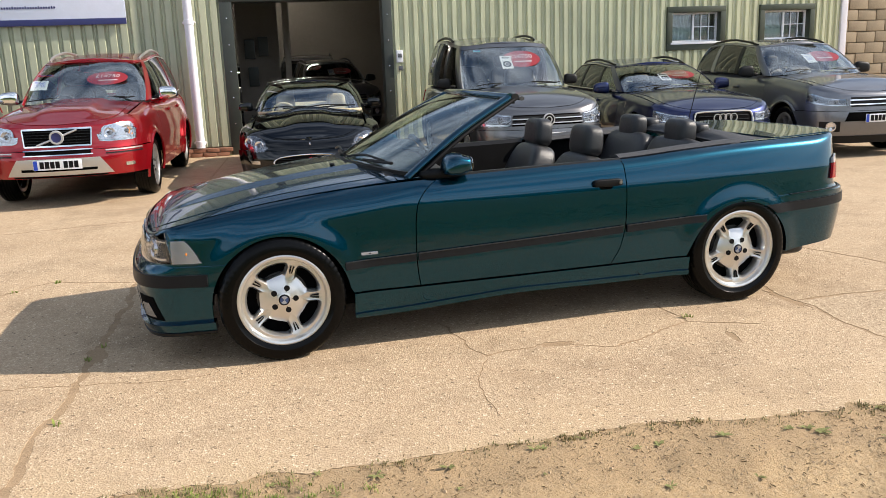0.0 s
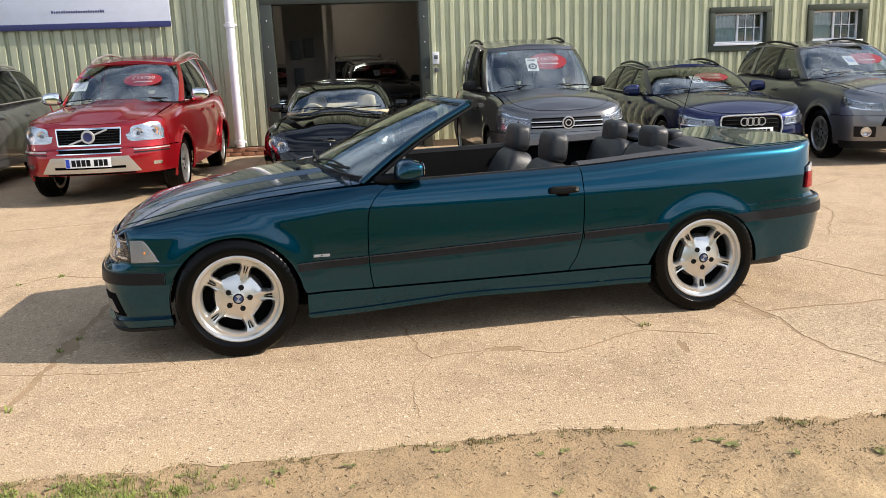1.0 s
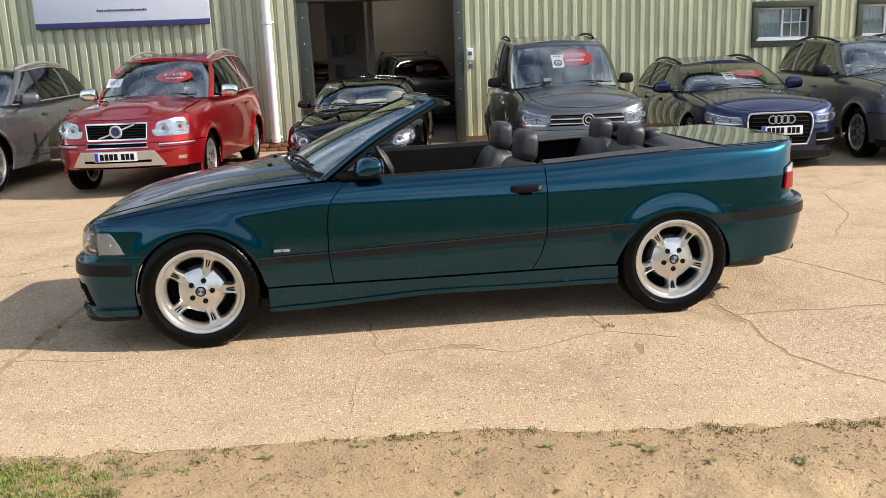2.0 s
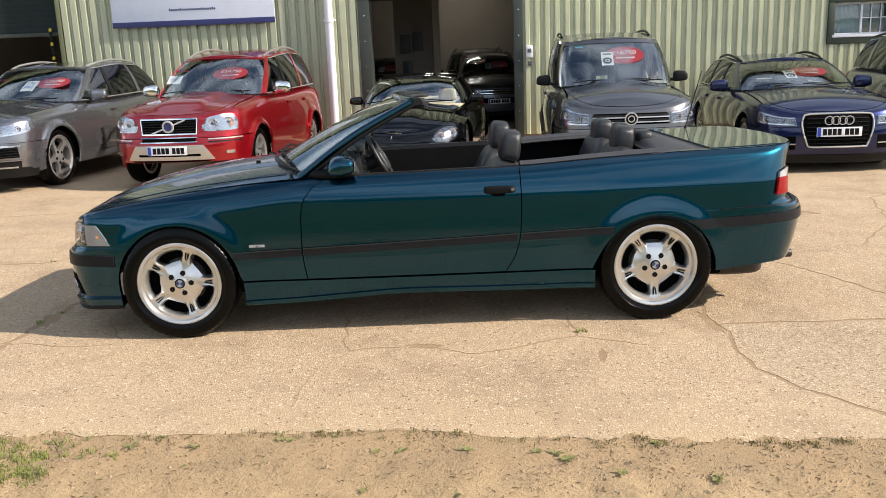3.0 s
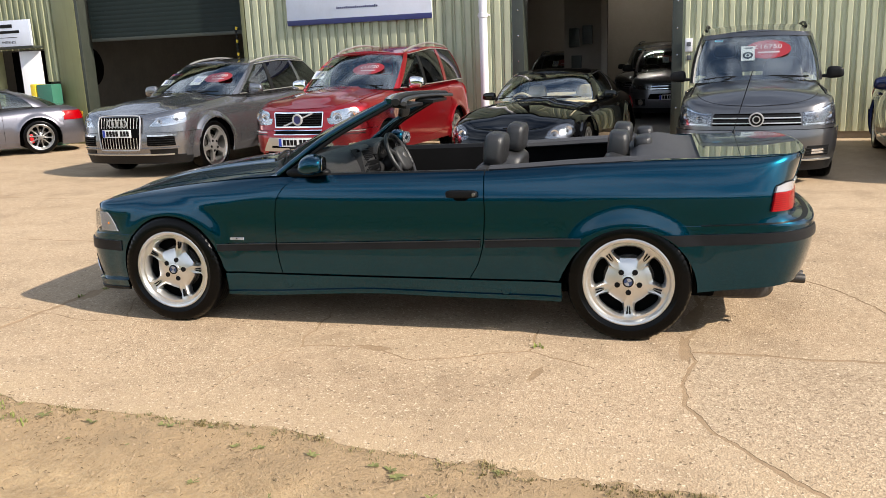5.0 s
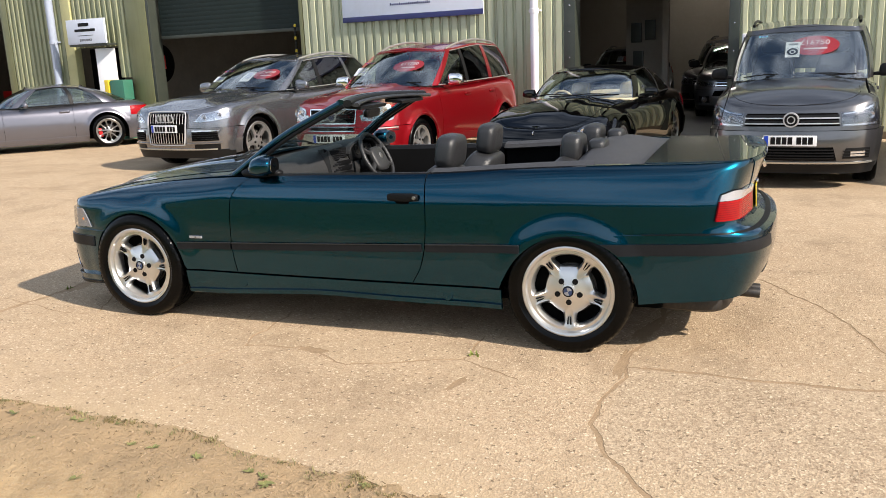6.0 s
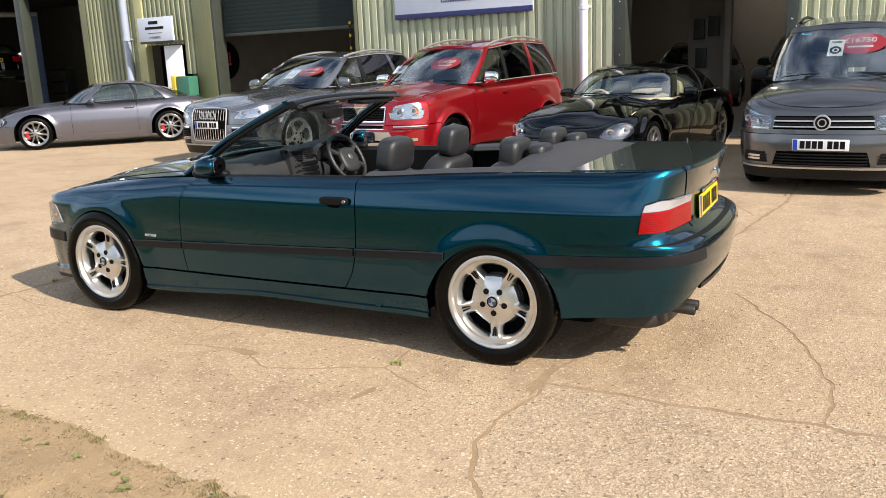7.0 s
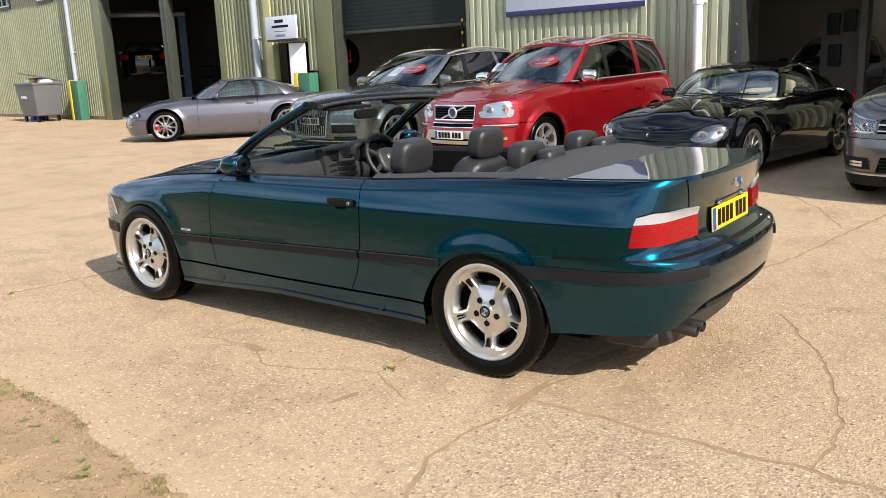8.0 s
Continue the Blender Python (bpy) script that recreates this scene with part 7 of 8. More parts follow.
# windows of the office
def window(name, x0, x1, z0, z1):
    w = tagged(new(name), "white-barred window in a wide dark green frame, net curtain behind", "window", "", "structure")
    w.matrix_world = W
    f = 0.11
    for a, b, c, d in ((x0, x1, z0, z0 + f), (x0, x1, z1 - f, z1), (x0, x0 + f, z0 + f, z1 - f), (x1 - f, x1, z0 + f, z1 - f)):
        box("window_frame", (b - a, 0.22, d - c), WINGREEN, w, pose((a + b) / 2, 0.05, c), 0.006)
    box("window_sill", (x1 - x0 - 2 * f + 0.06, 0.12, 0.04), WHITE, w, pose((x0 + x1) / 2, -0.02, z0 + f), 0.006)
    a, b, c, d = x0 + f, x1 - f, z0 + f + 0.04, z1 - f
    for i in range(3):
        xx = a + (b - a) * i / 2
        box("window_bar", (0.035, 0.04, d - c), WHITE, w, pose(min(max(xx, a + 0.018), b - 0.018), 0.1, c), 0.004)
    for zz in (c, d - 0.035):
        box("window_bar", (b - a, 0.04, 0.035), WHITE, w, pose((a + b) / 2, 0.1, zz), 0.004)
    for k in range(2):
        xx = a + (b - a) * (0.5 + (k + 1) / 6)
        box("glazing_bar", (0.016, 0.02, d - c), WHITE, w, pose(xx, 0.1, c), 0.002)
    box("glazing_bar", ((b - a) / 2, 0.02, 0.016), WHITE, w, pose(a + (b - a) * 0.75, 0.1, (c + d) / 2), 0.002)
    p = box("pane", (b - a, 0.006, d - c), TINT, w, pose((a + b) / 2, 0.115, c), 0.001)
    p.visible_shadow = False
    grid = [[(a + (b - a) * 0.5 * i / 24 + 0.03 * math.sin(j), 0.2 + 0.012 * math.sin(i * 1.7), c + (d - c) * j / 6) for j in range(7)] for i in range(25)]
    solid("curtain", grid, 0.003, CURTAIN, w, out=((a + b) / 2, 4, 2))


window("window_1", 9.3, 10.54, 1.54, 2.36)
window("window_2", 11.28, 12.5, 1.54, 2.36)
window("window_3", -28.4, -27.15, 4.08, 4.98)
window("window_4", -24.85, -23.6, 4.08, 4.98)

# rooms behind the front
room = tagged(new("showroom_walls"), "plain walls of the rooms behind the big doors", "wall", "", "structure")
room.matrix_world = W
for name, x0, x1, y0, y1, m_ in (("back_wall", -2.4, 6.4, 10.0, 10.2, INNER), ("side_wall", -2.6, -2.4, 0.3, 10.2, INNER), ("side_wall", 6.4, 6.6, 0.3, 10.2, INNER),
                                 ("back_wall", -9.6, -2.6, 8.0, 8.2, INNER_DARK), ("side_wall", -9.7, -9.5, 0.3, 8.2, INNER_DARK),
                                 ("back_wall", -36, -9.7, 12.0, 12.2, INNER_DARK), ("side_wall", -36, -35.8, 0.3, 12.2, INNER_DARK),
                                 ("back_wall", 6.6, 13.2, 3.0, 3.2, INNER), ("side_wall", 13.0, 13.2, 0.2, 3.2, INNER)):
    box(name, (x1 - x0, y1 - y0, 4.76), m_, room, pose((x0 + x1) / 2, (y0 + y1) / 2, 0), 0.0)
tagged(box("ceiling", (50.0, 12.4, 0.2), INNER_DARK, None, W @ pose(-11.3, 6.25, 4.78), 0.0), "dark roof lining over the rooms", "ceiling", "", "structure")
tagged(box("roof", (50.0, 13.0, 0.25), SHUTTER, None, W @ pose(-11.3, 6.2, TOPZ), 0.0), "flat roof of the long shed", "roof", "", "structure")
tagged(box("floor", (49.0, 12.0, 0.04), FLOOR_IN, None, W @ pose(-11.3, 6.35, -0.02), 0.0), "worn grey concrete floor indoors", "floor", "", "structure")
# showroom partition, post and dark boxes standing for its window panes, seen through the door
box("partition", (0.9, 0.12, 2.9), INNER, room, pose(1.55, 4.2, 0.02), 0.005)
box("partition_post", (0.13, 0.13, 3.6), INNER, room, pose(2.15, 3.2, 0.02), 0.01)
for x, z in ((1.35, 1.7), (1.65, 1.75), (1.4, 1.1)):
    tagged(box("wall_cupboard", (0.22, 0.12, 0.42), FRAME, None, W @ pose(x, 4.06, z), 0.01), "small dark box standing for a window pane in the showroom partition", "cupboard")

# roller shutter and its chain
sh_ = tagged(new("roller_shutter"), "dark grey-green roller shutter drawn half down", "shutter", "", "structure")
sh_.matrix_world = W
for k in range(23):
    box("shutter_slat", (3.98, 0.025, 0.0938), SHUTTER, sh_, pose(-6.72, 0.2, 2.29 + 0.094 * k), 0.0008)
box("shutter_rail", (3.98, 0.05, 0.07), FRAME, sh_, pose(-6.72, 0.2, 2.22), 0.01)
ch = tagged(new("shutter_chain"), "black and yellow striped chain hanging beside the shutter", "chain")
ch.matrix_world = W @ pose(-4.95, 0.1, 0)
for k in range(18):
    box("chain_link", (0.05, 0.02, 0.06), SAFETY_Y if k % 4 == 1 else INK, ch, pose(0, 0, 1.2 + 0.065 * k, 0, 20, 0), 0.008)

# downpipes on brick footings
def downpipe(x, r, material, top, foot=True):
    d = tagged(new("downpipe"), "round plastic rainwater downpipe on the wall", "downpipe")
    d.matrix_world = W @ pose(x, -0.14, 0)
    lathe("pipe", [(r, 0.16 if foot else 0.05), (r, top)], material, d, n=24)
    for z in (0.2, 2.25, 4.2):
        lathe("pipe_collar", [(r, z), (r * 1.14, z + 0.005), (r * 1.14, z + 0.08), (r, z + 0.085)], material, d, n=24)
        box("pipe_bracket", (r * 2.9, 0.1, 0.03), material, d, pose(0, 0.06, z + 0.03), 0.004)
    return d


downpipe(0.43, 0.075, PIPE_W, TOPZ)
downpipe(-11.85, 0.09, PIPE_G, TOPZ, False)
downpipe(-22.4, 0.07, PIPE_G, TOPZ, False)
bf = tagged(new("brick_footing"), "low footing of red brown bricks under the downpipe", "brickwork")
bf.matrix_world = W @ pose(0.47, -0.16, 0)
mesh_brick = None
for i in range(4):
    for j in range(2):
        x = -0.34 + 0.225 * i + (0.06 if j else 0)
        if mesh_brick is None:
            ob = box("brick", (0.215, 0.1, 0.065), BRICK, bf, None, 0.004)
            mesh_brick = ob.data
        else:
            ob = new("brick", mesh_brick)
            ob.parent = bf
        ob.matrix_local = pose(x, 0.01 * (i % 2), 0.004 + 0.077 * j, 0, 0, random.uniform(-4, 4))

# signs
big = tagged(new("sign_board"), "large white sign board with a navy lower border", "sign")
big.matrix_world = W @ pose(-2.095, -0.09, 2.3)
box("board", (3.05, 0.03, 1.55), SIGNWHITE, big, pose(0, 0, 0), 0.004)
box("board_border", (3.05, 0.006, 0.1), NAVY, big, pose(0, -0.018, 0), 0.001)
for k in range(22):
    box("lettering_bar", (0.026, 0.004, 0.034 if k % 5 else 0.045), NAVY, big, pose(-0.42 + 0.04 * k, -0.018, 0.27), 0.001)
box("lettering_bar", (1.9, 0.004, 0.22), NAVY, big, pose(0, -0.018, 0.8), 0.001)
sm = tagged(new("entrance_sign"), "grey-white hanging sign that says entrance", "sign")
sm.matrix_world = W @ pose(-10.48, -0.35, 2.2)
box("board", (1.22, 0.05, 0.56), SIGNWHITE, sm, pose(0, 0, 0), 0.006)
lettering("entrance_word", "ENTRANCE", 0.055, INK, sm, pose(-0.02, -0.027, 0.085, 90, 0, 0))
for x, w_, z, h_ in ((-0.05, 0.34, 0.40, 0.075), (-0.02, 0.66, 0.28, 0.06), (-0.02, 0.5, 0.185, 0.012)):
    box("lettering_bar", (w_, 0.004, h_), INK, sm, pose(x, -0.027, z), 0.001)
box("sign_fascia", (1.22, 0.3, 0.05), FRAME, sm, pose(0, 0.15, -0.05), 0.004)
dw = tagged(new("door_1"), "small entrance with its white door standing open", "door", "", "structure")
dw.matrix_world = W
box("door_leaf", (0.5, 0.05, 2.05), WHITE, dw, pose(-10.25, -0.08, 0.04, 0, 0, 12), 0.005)
# near-black sheet put in for the shade inside the open doorway
box("doorway_back", (1.0, 0.05, 2.1), DARK, dw, pose(-10.75, 0.4, 0), 0.0)
for x in (-9.68, -22.0):
    g = tagged(new("post_guard"), "green bumper guard with a yellow edge at a door post", "guard")
    g.matrix_world = W @ pose(x, -0.3, 0)
    box("guard_panel", (0.42 if x > -15 else 0.5, 0.3, 1.35), SAFETY_G, g, pose(0.05, 0, 0), 0.02)
    box("guard_edge", (0.14, 0.32, 1.36), SAFETY_Y, g, pose(-0.26 if x > -15 else -0.3, 0, 0), 0.02)
ic = tagged(new("door_entry_box"), "small white entry box with a grey keypad beside the big door", "intercom")
ic.matrix_world = W @ pose(4.05, -0.06, 1.5)
box("case", (0.12, 0.06, 0.22), WHITE, ic, pose(0, 0, 0), 0.012)
box("keypad", (0.07, 0.012, 0.07), BINGREY, ic, pose(0, -0.032, 0.09), 0.003)
box("entry_switch", (0.07, 0.05, 0.08), BINGREY, ic, pose(0.01, 0, -0.14), 0.008)
disc = tagged(new("wall_emblem"), "round dark wall emblem with a reddish bar mark", "emblem")
disc.matrix_world = W @ pose(-9.49, 0.87, 1.69, 90, 0, 90)
lathe("disc", [(0.0005, 0.03), (0.42, 0.03), (0.46, 0.02), (0.47, 0)], DARK, disc, n=40)
for q in (-0.12, 0, 0.12):
    box("emblem_bar", (0.045, 0.3, 0.01), BRAKE_RED, disc, pose(q, 0.04, 0.03), 0.003)
box("emblem_bar", (0.3, 0.05, 0.01), BRAKE_RED, disc, pose(0, -0.1, 0.028), 0.003)
box("emblem_bar", (0.045, 0.24, 0.01), BRAKE_RED, disc, pose(0, -0.2, 0.03), 0.003)

# stone block wall past the corner
bw = tagged(new("wall_east"), "old wall of weathered stone blocks beside the shed", "wall", "", "structure")
bw.matrix_world = W @ pose(13.3, 0.6, 0)
box("mortar_core", (7.0, 0.3, 3.4), MORTAR, bw, pose(3.5, 0.17, 0), 0.0)
mb = None
for j in range(15):
    for i in range(16):
        if mb is None:
            ob = box("stone_block", (0.43, 0.08, 0.21), STONE, bw, None, 0.012)
            mb = ob.data
        else:
            ob = new("stone_block", mb)
            ob.parent = bw
        ob.matrix_local = pose(0.22 + 0.445 * i - (0.22 if j % 2 else 0), random.uniform(-0.012, 0.008), 0.01 + 0.224 * j, 0, 0, random.uniform(-1, 1))

# rubbish container by the left-hand wall
bn = tagged(new("waste_container"), "grey plastic four-wheeled waste container, lid open and overfull", "bin")
bn.matrix_world = W @ pose(-23.25, -1.1, 0)
bm = bmesh.new()
bmesh.ops.create_cube(bm, size=1, matrix=Matrix.Translation((0, 0, 0.5)))
for v in bm.verts:
    k = 0.82 if v.co.z < 0.5 else 1.0
    v.co = Vector((v.co.x * 1.5 * k, v.co.y * 1.0 * k, 0.2 + v.co.z * 1.1))
bevelled(bm, 0.05, 3)
part("container_body", bm, BINGREY, bn)
box("container_rim", (1.56, 1.06, 0.07), BINGREY, bn, pose(0, 0, 1.26), 0.02)
box("container_lid", (1.5, 0.9, 0.05), BINGREY, bn, pose(0, 0.1, 1.5, -12, 5, 0), 0.02)
for x in (-0.5, 0.5):
    for y in (-0.35, 0.35):
        lathe("castor", [(0.0005, 0.03), (0.1, 0.03), (0.1, -0.03), (0.0005, -0.03)], RUBBER, bn, pose(x, y, 0.1, 90, 0, 0), n=18)
box("container_label", (0.45, 0.006, 0.09), SIGNWHITE, bn, pose(-0.15, -0.47, 0.8, 6, 0, 0), 0.001)
for k, mm_ in enumerate((WHITE, SAFETY_Y, PRICE_RED, PAPER)):
    cushion("rubbish_bag", (0.5, 0.5, 0.3), mm_, bn, pose(-0.5 + 0.33 * k, 0.05, 1.35), 0.8, n=8)
tagged(box("recycling_crate", (0.35, 0.4, 0.85), BLUEBAND, None, W @ pose(-24.35, -0.8, 0), 0.03), "upright blue crate beside the waste container", "crate")

# lamps in the rooms
for x, y in ((-17.5, 4.0), (-22.0, 8.5), (-27.5, 8.5), (-6.5, 4.5), (2.2, 8.2)):
    lf = tagged(new("strip_light"), "white fluorescent strip light under the roof", "ceiling light")
    lf.matrix_world = W @ pose(x, y, 4.75 if x < -20 else 4.3 if x < 0 else 3.9)
    box("fitting", (1.5, 0.12, 0.06), WHITE, lf, pose(0, 0, 0.03), 0.01)
    box("tube_light", (1.4, 0.06, 0.03), glow("tube_glow", (1.0, 0.93, 0.82), 60.0 if x < 0 else 45.0), lf, pose(0, 0, 0), 0.01)

# cars standing indoors, and a car raised on the workshop lift
INDOORS = "cars standing indoors"
for src, m_, lab in ((caddy, W @ pose(2.7, 7.6, 0, 0, 0, 84), "grey van-like car parked inside the dim showroom"),
                     (outl, W @ pose(3.4, 5.0, 0, 0, 0, 96), "dark tall car parked just inside the showroom"),
                     (outl, W @ pose(0.6, 5.4, 0, 0, 0, 92), "dark tall car parked inside the showroom"),
                     (outl, W @ pose(-7.75, 3.0, 0, 0, 0, 75), "dark car standing under the half-drawn shutter"),
                     (black_coupe, W @ pose(-24.7, 3.9, 1.35, 0, 0, -30), "dark car raised on a workshop lift")):
    tagged(copy_thing(src, m_), lab, "car", INDOORS)
lift = tagged(new("car_lift"), "two-post steel car lift carrying a raised car", "car lift")
lift.matrix_world = W @ pose(-23.6, 3.3, 0, 0, 0, 60)
for x in (-1.45, 1.45):
    box("lift_post", (0.28, 0.3, 3.6), mat("lift_blue", (0.03, 0.07, 0.16), 0.45, dirt=0.1), lift, pose(x, 0, 0.02), 0.02)
    for y in (-0.7, 0.7):
        tube("lift_arm", [(x, 0, 1.33), (x * 0.45, y, 1.33)], 0.06, STEEL, lift, 8, flat=0.6)
box("lift_bridge", (3.2, 0.2, 0.16), STEEL, lift, pose(0, 0, 3.6), 0.02)
for k, (x, y, z, sx, sy, sz, mm_, lab, cat) in enumerate((
        (-26.5, 10.3, 0, 1.8, 0.6, 0.95, BRAKE_RED, "red steel tool chest against the workshop wall", "tool chest"),
        (-30.2, 10.4, 0, 1.2, 0.5, 1.8, SHUTTER, "tall grey storage rack against the workshop wall", "rack"),
        (-23.6, 8.6, 0, 0.7, 1.6, 1.1, BINGREY, "grey workbench at the side of the workshop", "bench"))):
    t_ = tagged(new(cat.replace(" ", "_")), lab, cat)
    t_.matrix_world = W @ pose(x, y, z)
    box("frame", (sx, sy, sz), mm_, t_, pose(0, 0, 0.0), 0.02)
    for q in range(3):
        box("drawer", (sx * 0.92, 0.02, sz * 0.26), STEEL if k else mm_, t_, pose(0, -sy / 2 - 0.012, sz * (0.08 + 0.3 * q)), 0.006)


# ---- ground ----
EDGE = curve([(-60, 6.0), (-8, 3.5), (-3, 3.1), (-0.34, 2.95), (0.21, 2.87), (0.86, 2.82), (1.76, 2.73), (2.38, 2.6), (2.76, 2.52), (3.6, 2.45), (4.6, 2.3), (8, 2.0), (60, -1.0)])


def edge(x):
    return EDGE(x) + 0.05 * noise.noise((x * 2.1, 0, 3)) + 0.035 * noise.noise((x * 7, 0, 9)) + 0.012 * noise.noise((x * 31, 0, 5))


def concrete(name):
    """Old exposed-aggregate concrete: tan, speckled with small stones, stained and worn."""
    m, n, l, b = nodes(name)
    co = n.new("ShaderNodeTexCoord").outputs["Object"]
    vo = n.new("ShaderNodeTexVoronoi")
    vo.inputs["Scale"].default_value = 120
    l.new(co, vo.inputs["Vector"])
    vf = n.new("ShaderNodeTexVoronoi")
    vf.inputs["Scale"].default_value = 190
    l.new(co, vf.inputs["Vector"])
    big, mid, fine = noise_of(n, l, co, 0.55, 5), noise_of(n, l, co, 3.2, 7, 0.7), noise_of(n, l, co, 38, 6, 0.7)
    c = ramp_of(n, l, big, 0.3, 0.72, (0.41, 0.275, 0.158), (0.57, 0.415, 0.265))
    c = mix_of(n, l, ramp_of(n, l, mid, 0.42, 0.72, (0, 0, 0), (0.62,) * 3), c, (0.34, 0.245, 0.145))
    sep = n.new("ShaderNodeSeparateColor")
    l.new(vo.outputs["Color"], sep.inputs["Color"])
    stones = ramp_of(n, l, sep.outputs["Red"], 0.0, 1.0, (0.21, 0.135, 0.078), (0.66, 0.53, 0.365))
    c = mix_of(n, l, 0.44, c, stones)
    c = mix_of(n, l, ramp_of(n, l, fine, 0.35, 0.75, (0.0,) * 3, (0.55,) * 3), c, (0.30, 0.23, 0.155))
    c = mix_of(n, l, ramp_of(n, l, noise_of(n, l, co, 1.4, 8, 0.75), 0.50, 0.70, (0, 0, 0), (0.66,) * 3), c, (0.22, 0.155, 0.095))
    c = mix_of(n, l, ramp_of(n, l, noise_of(n, l, co, 0.9, 7, 0.7), 0.55, 0.75, (0, 0, 0), (0.4,) * 3), c, (0.26, 0.17, 0.095))
    # one bay was laid with coarser, greyer stone
    sp = n.new("ShaderNodeSeparateXYZ")
    l.new(co, sp.inputs[0])
    bay = []
    for axis, a0, a1 in (("X", 3.42, 3.48), ("Y", 3.93, 3.87)):
        q = n.new("ShaderNodeMapRange")
        q.inputs["From Min"].default_value, q.inputs["From Max"].default_value = a0, a1
        l.new(sp.outputs[axis], q.inputs["Value"])
        bay.append(q.outputs["Result"])
    both = n.new("ShaderNodeMath")
    both.operation = 'MULTIPLY'
    l.new(bay[0], both.inputs[0]), l.new(bay[1], both.inputs[1])
    half = n.new("ShaderNodeMath")
    half.operation, half.inputs[1].default_value = 'MULTIPLY', 0.5
    l.new(both.outputs[0], half.inputs[0])
    vc = n.new("ShaderNodeTexVoronoi")
    vc.inputs["Scale"].default_value = 92
    l.new(co, vc.inputs["Vector"])
    sc = n.new("ShaderNodeSeparateColor")
    l.new(vc.outputs["Color"], sc.inputs["Color"])
    c = mix_of(n, l, half.outputs[0], c, ramp_of(n, l, sc.outputs["Green"], 0.0, 1.0, (0.2, 0.14, 0.088), (0.56, 0.44, 0.3)))
    # dust blown over the rim beside the earth
    rm, ra, rr = n.new("ShaderNodeMath"), n.new("ShaderNodeMath"), n.new("ShaderNodeMapRange")
    rm.operation, rm.inputs[1].default_value = 'MULTIPLY', 0.118
    l.new(sp.outputs["X"], rm.inputs[0])
    l.new(sp.outputs["Y"], ra.inputs[0]), l.new(rm.outputs[0], ra.inputs[1])
    rr.inputs["From Min"].default_value, rr.inputs["From Max"].default_value = 3.5, 2.85
    l.new(ra.outputs[0], rr.inputs["Value"])
    dm = n.new("ShaderNodeMath")
    dm.operation = 'MULTIPLY'
    l.new(rr.outputs["Result"], dm.inputs[0]), l.new(ramp_of(n, l, noise_of(n, l, co, 2.6, 8, 0.7), 0.36, 0.62, (0.1,) * 3, (0.9,) * 3), dm.inputs[1])
    c = mix_of(n, l, dm.outputs[0], c, mix_of(n, l, fine, (0.40, 0.285, 0.165), (0.52, 0.39, 0.245)))
    # pale chips and dark specks
    for tex, key, lim, tone in ((vo, "Green", 0.965, (0.66, 0.53, 0.37)), (vc, "Red", 0.988, (0.68, 0.56, 0.4)), (vc, "Blue", 0.985, (0.13, 0.09, 0.055))):
        sq = n.new("ShaderNodeSeparateColor")
        l.new(tex.outputs["Color"], sq.inputs["Color"])
        c = mix_of(n, l, ramp_of(n, l, sq.outputs[key], lim, lim + 0.005, (0, 0, 0), (0.75,) * 3), c, tone)
    l.new(c, b.inputs["Base Color"])
    b.inputs["Roughness"].default_value = 0.9
    b.inputs["Specular IOR Level"].default_value = 0.3
    k = bump_of(n, l, b, vo.outputs["Distance"], 0.5, 0.006)
    bump_of(n, l, b, fine, 0.5, 0.012, k)
    return m


